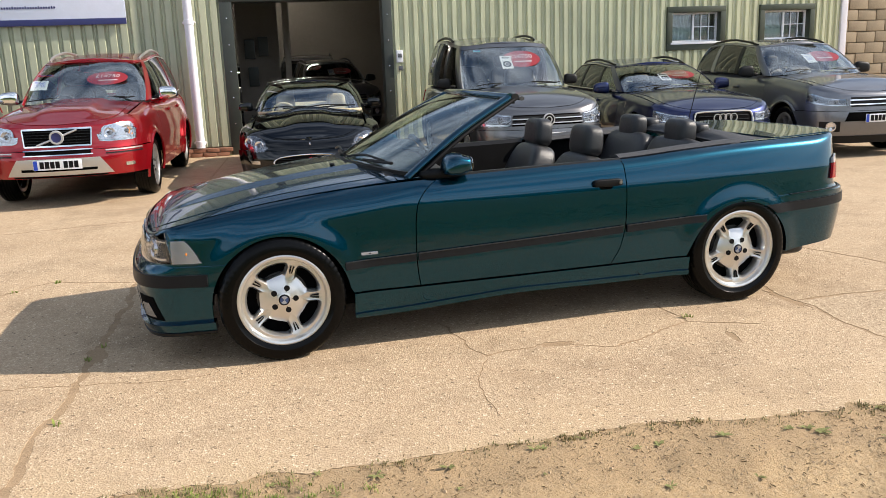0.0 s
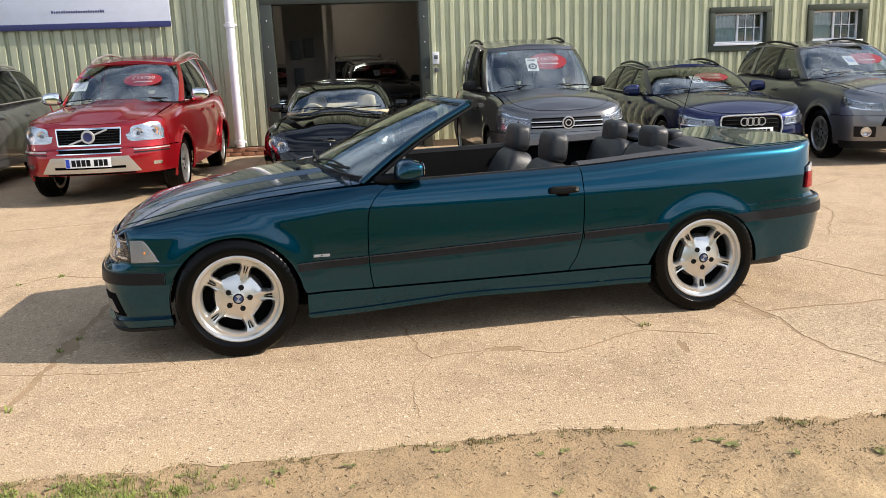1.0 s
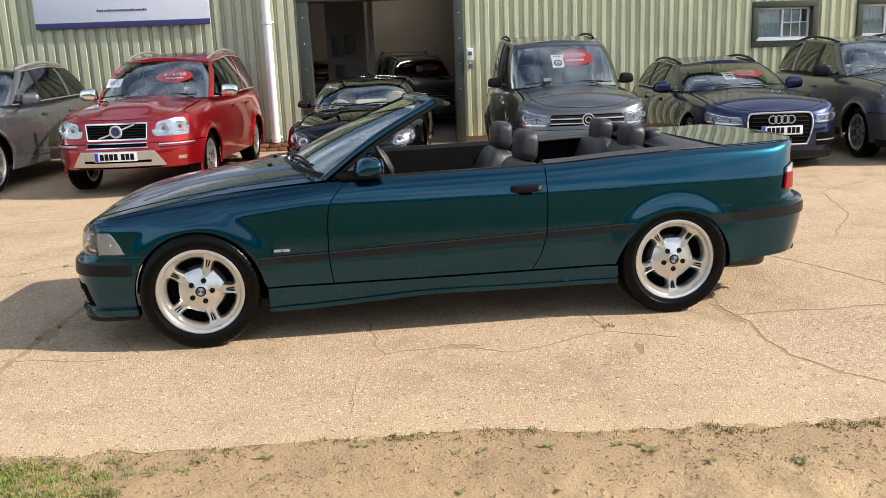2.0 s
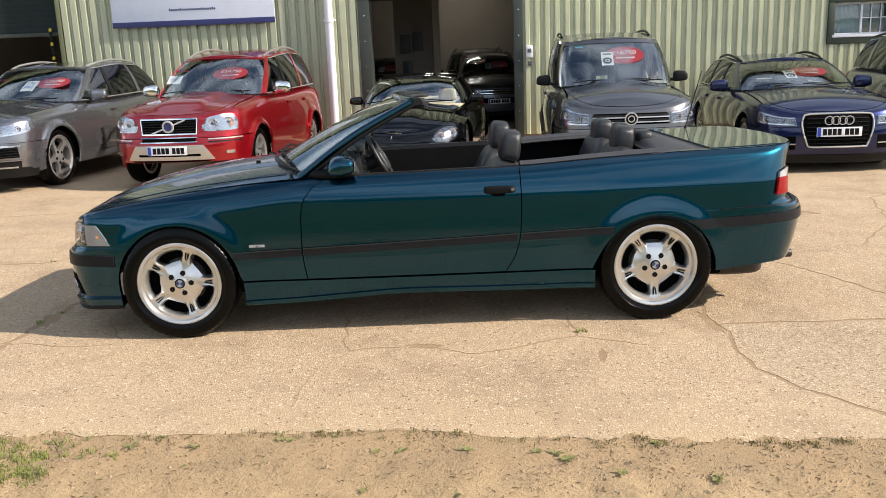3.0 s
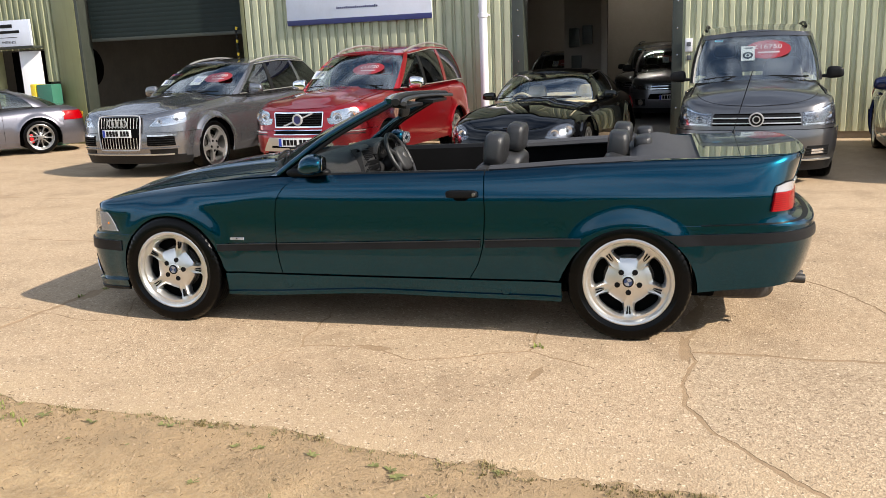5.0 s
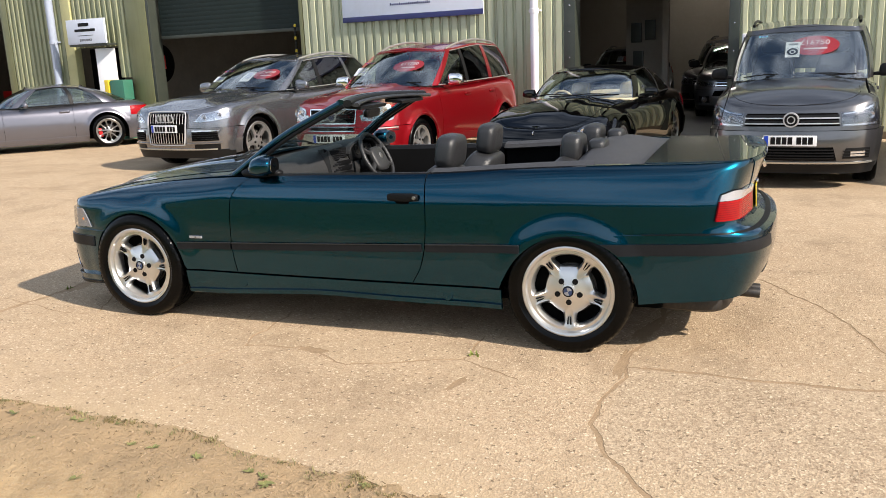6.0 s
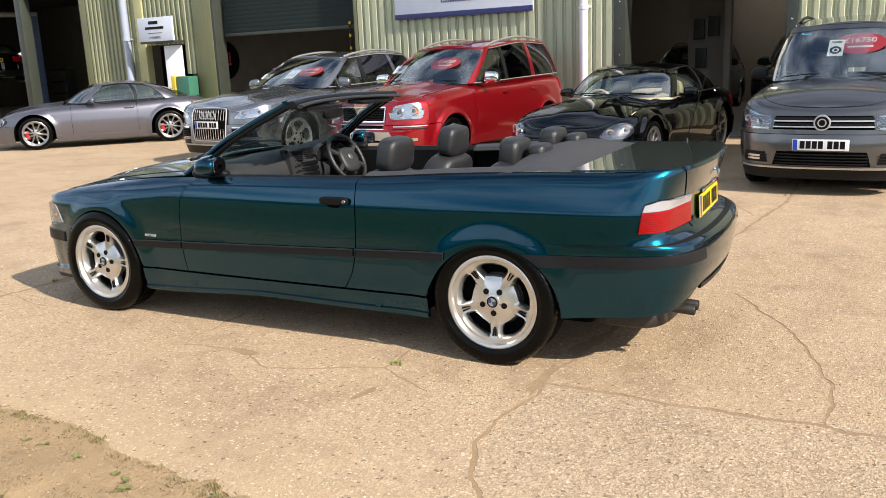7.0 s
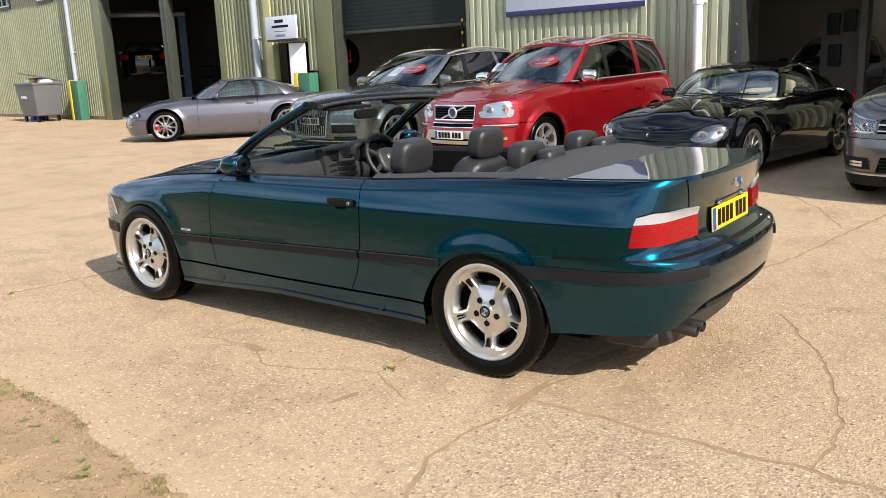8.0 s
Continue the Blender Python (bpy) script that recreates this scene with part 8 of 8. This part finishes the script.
def verge_soil(name):
    """Dry pale earth with darker crumbs and grassy patches."""
    m, n, l, b = nodes(name)
    co = n.new("ShaderNodeTexCoord").outputs["Object"]
    big, mid, fine = noise_of(n, l, co, 0.8, 5), noise_of(n, l, co, 5, 8, 0.7), noise_of(n, l, co, 60, 6, 0.7)
    c = ramp_of(n, l, big, 0.3, 0.7, (0.45, 0.31, 0.165), (0.56, 0.405, 0.23))
    c = mix_of(n, l, ramp_of(n, l, mid, 0.4, 0.7, (0, 0, 0), (0.75,) * 3), c, (0.20, 0.135, 0.075))
    c = mix_of(n, l, ramp_of(n, l, fine, 0.45, 0.75, (0, 0, 0), (0.6,) * 3), c, (0.5, 0.4, 0.26))
    crumb = noise_of(n, l, co, 24, 7, 0.75)
    c = mix_of(n, l, ramp_of(n, l, crumb, 0.52, 0.7, (0, 0, 0), (0.5,) * 3), c, (0.2, 0.135, 0.075))
    c = mix_of(n, l, ramp_of(n, l, noise_of(n, l, co, 1.9, 6, 0.65), 0.5, 0.7, (0, 0, 0), (0.35,) * 3), c, (0.26, 0.18, 0.1))
    sp = n.new("ShaderNodeSeparateXYZ")
    l.new(co, sp.inputs[0])
    far = n.new("ShaderNodeMapRange")
    far.inputs["From Min"].default_value, far.inputs["From Max"].default_value = 1.6, 0.6
    l.new(sp.outputs["Y"], far.inputs["Value"])
    g = mix_of(n, l, mid, (0.09, 0.13, 0.035), (0.16, 0.18, 0.06))
    c = mix_of(n, l, far.outputs["Result"], c, g)
    # the strip beside the concrete is darker and crumbly
    ln, ad = n.new("ShaderNodeMath"), n.new("ShaderNodeMath")
    ln.operation, ln.inputs[1].default_value = 'MULTIPLY', 0.118
    l.new(sp.outputs["X"], ln.inputs[0])
    l.new(sp.outputs["Y"], ad.inputs[0]), l.new(ln.outputs[0], ad.inputs[1])
    st = n.new("ShaderNodeMapRange")
    st.inputs["From Min"].default_value, st.inputs["From Max"].default_value, st.inputs["To Max"].default_value = 2.42, 2.66, 0.75
    l.new(ad.outputs[0], st.inputs["Value"])
    c = mix_of(n, l, st.outputs["Result"], c, mix_of(n, l, mid, (0.27, 0.18, 0.1), (0.46, 0.33, 0.19)))
    l.new(c, b.inputs["Base Color"])
    b.inputs["Roughness"].default_value = 0.95
    b.inputs["Specular IOR Level"].default_value = 0.2
    k = bump_of(n, l, b, mid, 0.7, 0.04)
    k = bump_of(n, l, b, crumb, 0.6, 0.02, k)
    bump_of(n, l, b, fine, 0.7, 0.012, k)
    return m


def soil_height(x, y):
    d = edge(x) - y
    if d < -0.13:
        return -0.008
    spill = 0.006 * noise.noise((x * 8, y * 9, 4)) + 0.004 * noise.noise((x * 23, y * 25, 7)) - 0.0015
    if d < 0:
        return spill - 0.009 * smooth(0, 0.11, -d)
    z = spill - 0.016 * smooth(0.03, 0.25, d) - 0.03 * math.exp(-((d - 0.55) / 0.16)**2) + 0.012 * math.exp(-((d - 0.28) / 0.1)**2)
    w = smooth(0, 0.15, d)
    z += w * (0.022 * noise.noise((x * 2.2, y * 4, 1)) + 0.009 * noise.noise((x * 7, y * 9, 4)) + 0.006 * noise.noise((x * 14, y * 16, 2)))
    return z * (1 if y > -3 else max(0.0, 1 + (y + 3) / 3))


xs = sorted(set([-600, -300, -120, -60, -30, -15, -8] + [round(-5 + 0.036 * i, 3) for i in range(389)] + [10, 14, 25, 60, 120, 300, 600]))
ys = sorted(set([-600, -300, -120, -60, -30, -15, -8, -5] + [round(-2.5 + 0.08 * i, 3) for i in range(50)] + [round(1.5 + 0.036 * i, 3) for i in range(70)] + [4.2, 6, 10, 16, 40, 120, 300, 600]))
verts = [(x, y, soil_height(x, y)) for x in xs for y in ys]
ny = len(ys)
faces = [(i * ny + j, (i + 1) * ny + j, (i + 1) * ny + j + 1, i * ny + j + 1) for i in range(len(xs) - 1) for j in range(ny - 1)]
tagged(mesh_of("ground", verts, faces, verge_soil("dry_soil")), "dry pale earth verge with ruts and weedy grass", "ground", "", "structure")

# concrete yard with its broken edge; cracks are cut into it
ex = [-60 + 0.5 * i for i in range(110)] + [-5 + 0.02 * i for i in range(700)] + [9 + 0.5 * i for i in range(103)]
bm = bmesh.new()
f = bm.faces.new([bm.verts.new((x, edge(x), 0)) for x in ex] + [bm.verts.new((60, 40, 0)), bm.verts.new((-60, 40, 0))])
r_ = bmesh.ops.extrude_face_region(bm, geom=[f])
bmesh.ops.translate(bm, verts=[v for v in r_["geom"] if isinstance(v, bmesh.types.BMVert)], vec=(0, 0, -0.12))
yard = tagged(part("pavement", bm, concrete("yard_concrete"), smooth=False), "old tan concrete yard, cracked, with a broken edge", "pavement", "", "structure")

CRACKS = [
    ([(-0.37, 6.3), (-0.40, 5.6), (-0.55, 4.53), (-0.6, 3.9), (-0.71, 3.6), (-0.72, 3.0)], 0.045), ([(-2.6, 6.35), (-1.27, 6.25), (-0.95, 6.5), (-0.4, 6.2), (0.3, 6.5)], 0.016),
    ([(3.62, 5.0), (3.56, 4.61), (3.45, 4.08), (3.46, 3.82), (3.41, 3.5), (3.4, 3.23), (3.48, 3.0), (3.56, 2.87), (3.66, 2.75), (3.78, 2.56), (3.93, 2.36)], 0.024),
    ([(1.35, 4.4), (1.38, 3.97), (1.40, 3.74), (1.53, 3.78), (1.79, 3.80), (1.92, 3.70), (2.09, 3.61), (2.36, 3.73), (2.65, 3.83), (2.66, 4.2)], 0.012),
    ([(2.65, 3.83), (2.76, 3.75), (2.83, 3.71), (2.99, 3.62)], 0.012), ([(1.38, 3.72), (1.26, 3.47), (1.21, 3.25), (1.2, 3.06)], 0.004),
    ([(-2.5, 4.5), (-0.64, 4.2), (-0.27, 4.08), (0.06, 4.05)], 0.005), ([(-0.16, 4.57), (0.0, 4.3), (0.08, 4.08)], 0.008),
    ([(3.47, 3.92), (3.86, 3.89), (4.64, 3.85), (6.5, 3.75), (9, 3.6)], 0.026), ([(4.66, 3.84), (4.67, 4.33), (4.58, 4.68), (4.4, 5.17), (4.26, 5.39), (4.1, 5.7)], 0.016),
    ([(3.54, 4.5), (3.58, 5.6), (3.70, 6.59), (3.87, 7.13), (4.03, 8.2), (4.19, 9.08), (4.3, 12)], 0.03), ([(2.86, 10.36), (3.3, 9.7), (3.62, 9.16), (3.97, 8.3)], 0.016),
    ([(5.2, 5.6), (5.9, 6.4), (6.4, 7.6), (7.4, 8.2)], 0.014), ([(-6, 8.9), (-3.2, 8.6), (-0.6, 8.9), (1.0, 8.7)], 0.014), ([(0.9, 15.2), (0.6, 13.2), (0.35, 11.6)], 0.02),
]
# worn hollows where dirt has settled
HOLLOWS = [(2.72, 3.52, 0.02, 0.09, -12), (1.82, 3.78, 0.1, 0.035, -10), (3.43, 3.95, 0.03, 0.2, 0), (3.5, 4.5, 0.05, 0.2, -12), (-0.52, 4.62, 0.05, 0.14, 0), (4.3, 10.6, 0.08, 0.3, 0), (5.4, 7.0, 0.05, 0.16, 50)]
FILL = mat("crack_dirt", (0.305, 0.213, 0.128), 0.95, var=0.25, scale=9, bump=0.5, bscale=90, spec=0.2)
bm = bmesh.new()
for pts, wd in CRACKS:
    p = [Vector((*q, 0)) for q in pts]
    line = []
    for a, b in zip(p[:-1], p[1:]):
        k = max(2, int((b - a).length / 0.02))
        d = (b - a).normalized()
        nrm = Vector((-d.y, d.x, 0))
        for i in range(k):
            q = a.lerp(b, i / k)
            line.append((q + nrm * (0.03 * noise.noise(q * 6) + 0.012 * noise.noise(q * 23)), nrm))
    line.append((p[-1], nrm))
    rows = []
    for i, (q, nn) in enumerate(line):
        h0, h1 = (wd * 0.5 * (0.3 + 1.1 * abs(noise.noise(q * 5 + Vector((0, 0, e)))) + 0.9 * abs(noise.noise(q * 19 + Vector((0, 0, e)))) + 0.5 * abs(noise.noise(q * 47 + Vector((0, 0, e))))) * min(1, (len(line) - 1 - i) / 8 + 0.15, i / 8 + 0.15) + 0.001 for e in (1, 7))
        rows.append([bm.verts.new(q + nn * s + Vector((0, 0, z))) for s, z in ((-h0, -0.0016), (h1, -0.0016), (h1 + 0.006, 0.01), (-h0 - 0.006, 0.01))])
    for a, b in zip(rows[:-1], rows[1:]):
        for i in range(4):
            bm.faces.new((a[i], a[(i + 1) % 4], b[(i + 1) % 4], b[i]))
    bm.faces.new(rows[0][::-1]), bm.faces.new(rows[-1])
for hx, hy, hw, hl, turn in HOLLOWS:
    ring = []
    for i in range(40):
        a = 2 * math.pi * i / 40
        k = 1 + 0.45 * noise.noise((math.cos(a) * 2, math.sin(a) * 2, hx)) + 0.25 * noise.noise((math.cos(a) * 6, math.sin(a) * 6, hx))
        ring.append(pose(hx, hy, 0, 0, 0, turn) @ Vector((hw * k * math.cos(a), hl * k * math.sin(a), 0)))
    lo, hi = [bm.verts.new(q + Vector((0, 0, -0.0015))) for q in ring], [bm.verts.new(q + Vector((0, 0, 0.01))) for q in ring]
    bm.faces.new(lo[::-1]), bm.faces.new(hi)
    for i in range(40):
        j = (i + 1) % 40
        bm.faces.new((lo[i], lo[j], hi[j], hi[i]))
cut = part("cracks", bm, FILL, smooth=False)
mod = yard.modifiers.new("cracks", 'BOOLEAN')
mod.operation, mod.object, mod.solver, mod.use_self = 'DIFFERENCE', cut, 'EXACT', True
mod.material_mode = 'TRANSFER'
done = bpy.data.meshes.new_from_object(yard.evaluated_get(bpy.context.evaluated_depsgraph_get()))
yard.modifiers.clear()
yard.data = done
bpy.data.objects.remove(cut)

# weeds, grass and pebbles
LEAF = mat("weed_leaf", (0.2, 0.235, 0.06), 0.65, var=0.35, scale=9, spec=0.15)
DRYLEAF = mat("dry_grass", (0.22, 0.19, 0.08), 0.7, var=0.3, scale=9)
rng = random.Random(7)


def blades(spots, name, material, label, category, tall, wide):
    v, f = [], []
    for x, y, n, size in spots:
        z = soil_height(x, y) if y < edge(x) else -0.01
        for _ in range(n):
            a, r = rng.uniform(0, 6.283), rng.uniform(0, size)
            bx, by = x + r * math.cos(a), y + r * math.sin(a)
            h, lean, w_ = tall * rng.uniform(0.5, 1.2), rng.uniform(0.3, 1.3), wide * rng.uniform(0.6, 1.3)
            d = rng.uniform(0, 6.283)
            ux, uy = math.cos(d), math.sin(d)
            zz = soil_height(bx, by) if by < edge(bx) else z
            k = len(v)
            v += [(bx - uy * w_, by + ux * w_, zz - 0.01), (bx + uy * w_, by - ux * w_, zz - 0.01), (bx + ux * h * lean * 0.4 + uy * w_ * 0.9, by + uy * h * lean * 0.4 - ux * w_ * 0.9, zz + h * 0.6),
                  (bx + ux * h * lean * 0.4 - uy * w_ * 0.9, by + uy * h * lean * 0.4 + ux * w_ * 0.9, zz + h * 0.6), (bx + ux * h * lean, by + uy * h * lean, zz + h * (1 - 0.35 * lean))]
            f += [(k, k + 1, k + 2, k + 3), (k + 3, k + 2, k + 4)]
    return tagged(mesh_of(name, v, f, material, smooth=False), label, category, "", "stuff")


TUFT = mat("olive_weed", (0.2, 0.16, 0.07), 0.7, var=0.4, scale=14, spec=0.15)
DARKLEAF = mat("dark_weed_leaf", (0.2, 0.2, 0.075), 0.6, var=0.35, scale=12, spec=0.15)


def rosettes(spots, name, material, label):
    """Low broad-leaved weeds: leaves spread from one root, each folded along its middle."""
    v, f = [], []
    for x, y, size in spots:
        z = soil_height(x, y) if y < edge(x) else 0.0
        for i in range(rng.randint(7, 12)):
            d, le, w_, up = rng.uniform(0, 6.283), size * rng.uniform(0.5, 1.1), size * rng.uniform(0.1, 0.2), rng.uniform(0.1, 0.5)
            ux, uy = math.cos(d), math.sin(d)
            k = len(v)
            for q, ww in ((0.05, 0.3), (0.4, 0.9), (0.75, 1.0), (1.0, 0.05)):
                h = le * (up * q - 0.45 * up * q * q) + 0.003
                for e, dz in ((-1, 0.25), (0, 0), (1, 0.25)):
                    v.append((x + ux * le * q - uy * w_ * ww * e, y + uy * le * q + ux * w_ * ww * e, z + h + dz * w_ * ww))
            for r_i in range(3):
                for c_i in range(2):
                    a_ = k + r_i * 3 + c_i
                    f.append((a_, a_ + 1, a_ + 4, a_ + 3))
    return tagged(mesh_of(name, v, f, material), label, "weeds", "", "stuff")


known = [(0.2, 2.84), (0.38, 2.83), (0.58, 2.74), (0.41, 2.65), (0.85, 2.71), (1.23, 2.7), (1.41, 2.73), (1.69, 2.61), (1.59, 2.6), (2.5, 2.28), (2.85, 2.24), (2.7, 2.52), (2.29, 2.48), (2.33, 2.44), (1.2, 2.71), (2.22, 2.5), (1.95, 2.55)]
rosettes([(x, y, rng.uniform(0.025, 0.045)) for x, y in known] + [(x, edge(x) - rng.uniform(0.06, 0.5), rng.uniform(0.012, 0.032)) for x in [rng.uniform(-4, 9) for _ in range(34)]], "broad_weeds", DARKLEAF, "low broad-leaved weeds on the dry earth")
# a fringe of dead straw and olive moss along the broken edge
spots = []
for _ in range(560):
    x = rng.uniform(-4, 9)
    k = noise.noise((x * 1.1, 4, 2)) + 0.5 * noise.noise((x * 4, 1, 6))
    if k > -0.1:
        spots.append((x, edge(x) - abs(rng.gauss(0.01, 0.03)), rng.randint(3, 10), rng.uniform(0.01, 0.04)))
blades(spots, "dry_stalks", DRYLEAF, "dry straw and dead weeds along the concrete edge", "weeds", 0.018, 0.0016)
spots = [(x + rng.gauss(0, 0.13), edge(x) - abs(rng.gauss(0.03, 0.03)), rng.randint(8, 20), 0.03) for x in (1.33, 1.38, 1.45, 2.62, 2.68, 2.72, 3.05, 3.1, 3.3, 3.35, 3.4, 3.75, 3.8, 1.9, 0.7, -1.2, -2.2, 4.6, 5.1, 6.3) for _ in range(3)]
blades(spots, "edge_tufts", TUFT, "olive tufts along the broken concrete edge", "weeds", 0.015, 0.0022)
# grass: one patch beside the first steps of the walk, and the field beyond the rut
spots = []
for _ in range(5200):
    x, y = rng.uniform(-5, 9), rng.uniform(-0.6, 2.95)
    d = edge(x) - y
    k = noise.noise((x * 1.3, y * 1.6, 11))
    if d > 0.05 and d > 0.62 and k + 0.8 * (d - 1.05) > 0.1:
        spots.append((x, y, rng.randint(10, 22), 0.06))
for _ in range(1500):
    x, y = rng.uniform(-1.6, 0.75), rng.uniform(2.2, 2.95)
    p = 1.0 - math.hypot((x + 0.42) / 0.85, (y - 2.62) / 0.3) + 0.5 * noise.noise((x * 5, y * 6, 3)) + 0.35 * noise.noise((x * 13, y * 13, 5))
    if p > 0.15 and y < edge(x) - 0.03:
        spots.append((x, y, rng.randint(12, 24), 0.04))
blades(spots, "grass", LEAF, "short patchy green grass on the verge", "grass", 0.024, 0.0018)
blades([(x, y, max(3, n // 3), s) for x, y, n, s in spots[::2]], "dry_grass", DRYLEAF, "dry straw-coloured grass on the verge", "grass", 0.026, 0.0016)
blades([(x + rng.uniform(-0.02, 0.02), y, rng.randint(4, 12), 0.03) for x, y in ((-0.55, 4.55), (-0.5, 4.75), (-0.6, 3.7), (-1.2, 6.28), (-0.9, 6.45), (2.68, 3.9), (4.3, 10.5), (4.15, 9.5), (4.25, 11.2), (0.75, 15.2), (0.9, 15.1), (0.6, 15.2), (-29, 17.6), (-28, 17.5))], "crack_weeds", LEAF, "tiny weeds growing in the cracks", "weeds", 0.04, 0.005)
v, f = [], []
for _ in range(9500):
    x = rng.uniform(-4, 9)
    on = rng.random() < 0.22
    y = edge(x) - abs(rng.gauss(0, 0.35)) if not on else rng.uniform(edge(x), 9)
    z = soil_height(x, y) if y < edge(x) else 0.0
    s = rng.uniform(0.002, 0.006) * (1.6 if not on and rng.random() < 0.12 else 1)
    k = len(v)
    v += [(x + s * a * rng.uniform(0.7, 1.2), y + s * b * rng.uniform(0.7, 1.2), z + s * c * 0.7) for a, b, c in ((1, 0, 0), (0, 1, 0), (-1, 0, 0), (0, -1, 0), (0, 0, 1), (0, 0, -1))]
    f += [(k, k + 1, k + 4), (k + 1, k + 2, k + 4), (k + 2, k + 3, k + 4), (k + 3, k, k + 4), (k + 1, k, k + 5), (k + 2, k + 1, k + 5), (k + 3, k + 2, k + 5), (k, k + 3, k + 5)]
tagged(mesh_of("pebbles", v, f, mat("pebble", (0.34, 0.245, 0.15), 0.85, var=0.45, scale=30), smooth=False), "loose pebbles and crumbs on the concrete", "pebbles", "", "stuff")

# dead stalks and crumbs lying on the earth
v, f = [], []
for _ in range(5200):
    x = rng.uniform(-3.5, 8)
    y = edge(x) + 0.03 - abs(rng.gauss(0, 0.42))
    k_ = noise.noise((x * 2.1, y * 3, 17))
    if k_ < rng.uniform(-0.5, 0.25):
        continue
    z, d, le, w_ = soil_height(x, y) + 0.002, rng.uniform(0, 3.14), rng.uniform(0.003, 0.013), rng.uniform(0.0008, 0.0024)
    ux, uy, k = math.cos(d), math.sin(d), len(v)
    v += [(x - ux * le - uy * w_, y - uy * le + ux * w_, z), (x - ux * le + uy * w_, y - uy * le - ux * w_, z), (x + ux * le + uy * w_, y + uy * le - ux * w_, z + rng.uniform(0, 0.004)), (x + ux * le - uy * w_, y + uy * le + ux * w_, z + rng.uniform(0, 0.004)), (x, y, z + 0.004)]
    f += [(k, k + 1, k + 4), (k + 1, k + 2, k + 4), (k + 2, k + 3, k + 4), (k + 3, k, k + 4)]
tagged(mesh_of("plant_litter", v, f, mat("dead_stalk", (0.2, 0.14, 0.08), 0.9, var=0.5, scale=20, spec=0.1), smooth=False), "dead brown stalks and litter on the dry earth", "litter", "", "stuff")

# a hedge across the field behind the walk closes the view that the paintwork mirrors
hx = [-90 + 2.0 * i for i in range(91)]
grid = []
for x in hx:
    row = []
    for j in range(9):
        q = j / 8
        bulge = 2.2 * math.sin(math.pi * min(q * 0.9 + 0.05, 1)) + 0.8 * noise.noise((x * 0.21, q * 3, 2)) + 0.4 * noise.noise((x * 0.9, q * 8, 5))
        row.append((x, -30 + bulge, (3.6 + 1.6 * noise.noise((x * 0.12, 0, 8)) + 0.6 * noise.noise((x * 0.6, 0, 3))) * q - 0.1))
    grid.append(row)
HEDGE = mat("hedge_green", (0.045, 0.065, 0.022), 0.9, var=0.5, scale=1.2, bump=0.8, bscale=6)
tagged(solid("hedge", grid, 0.8, HEDGE, None, out=(0, -40, 1)), "dense dark green field hedge behind the grass", "hedge", "", "structure")
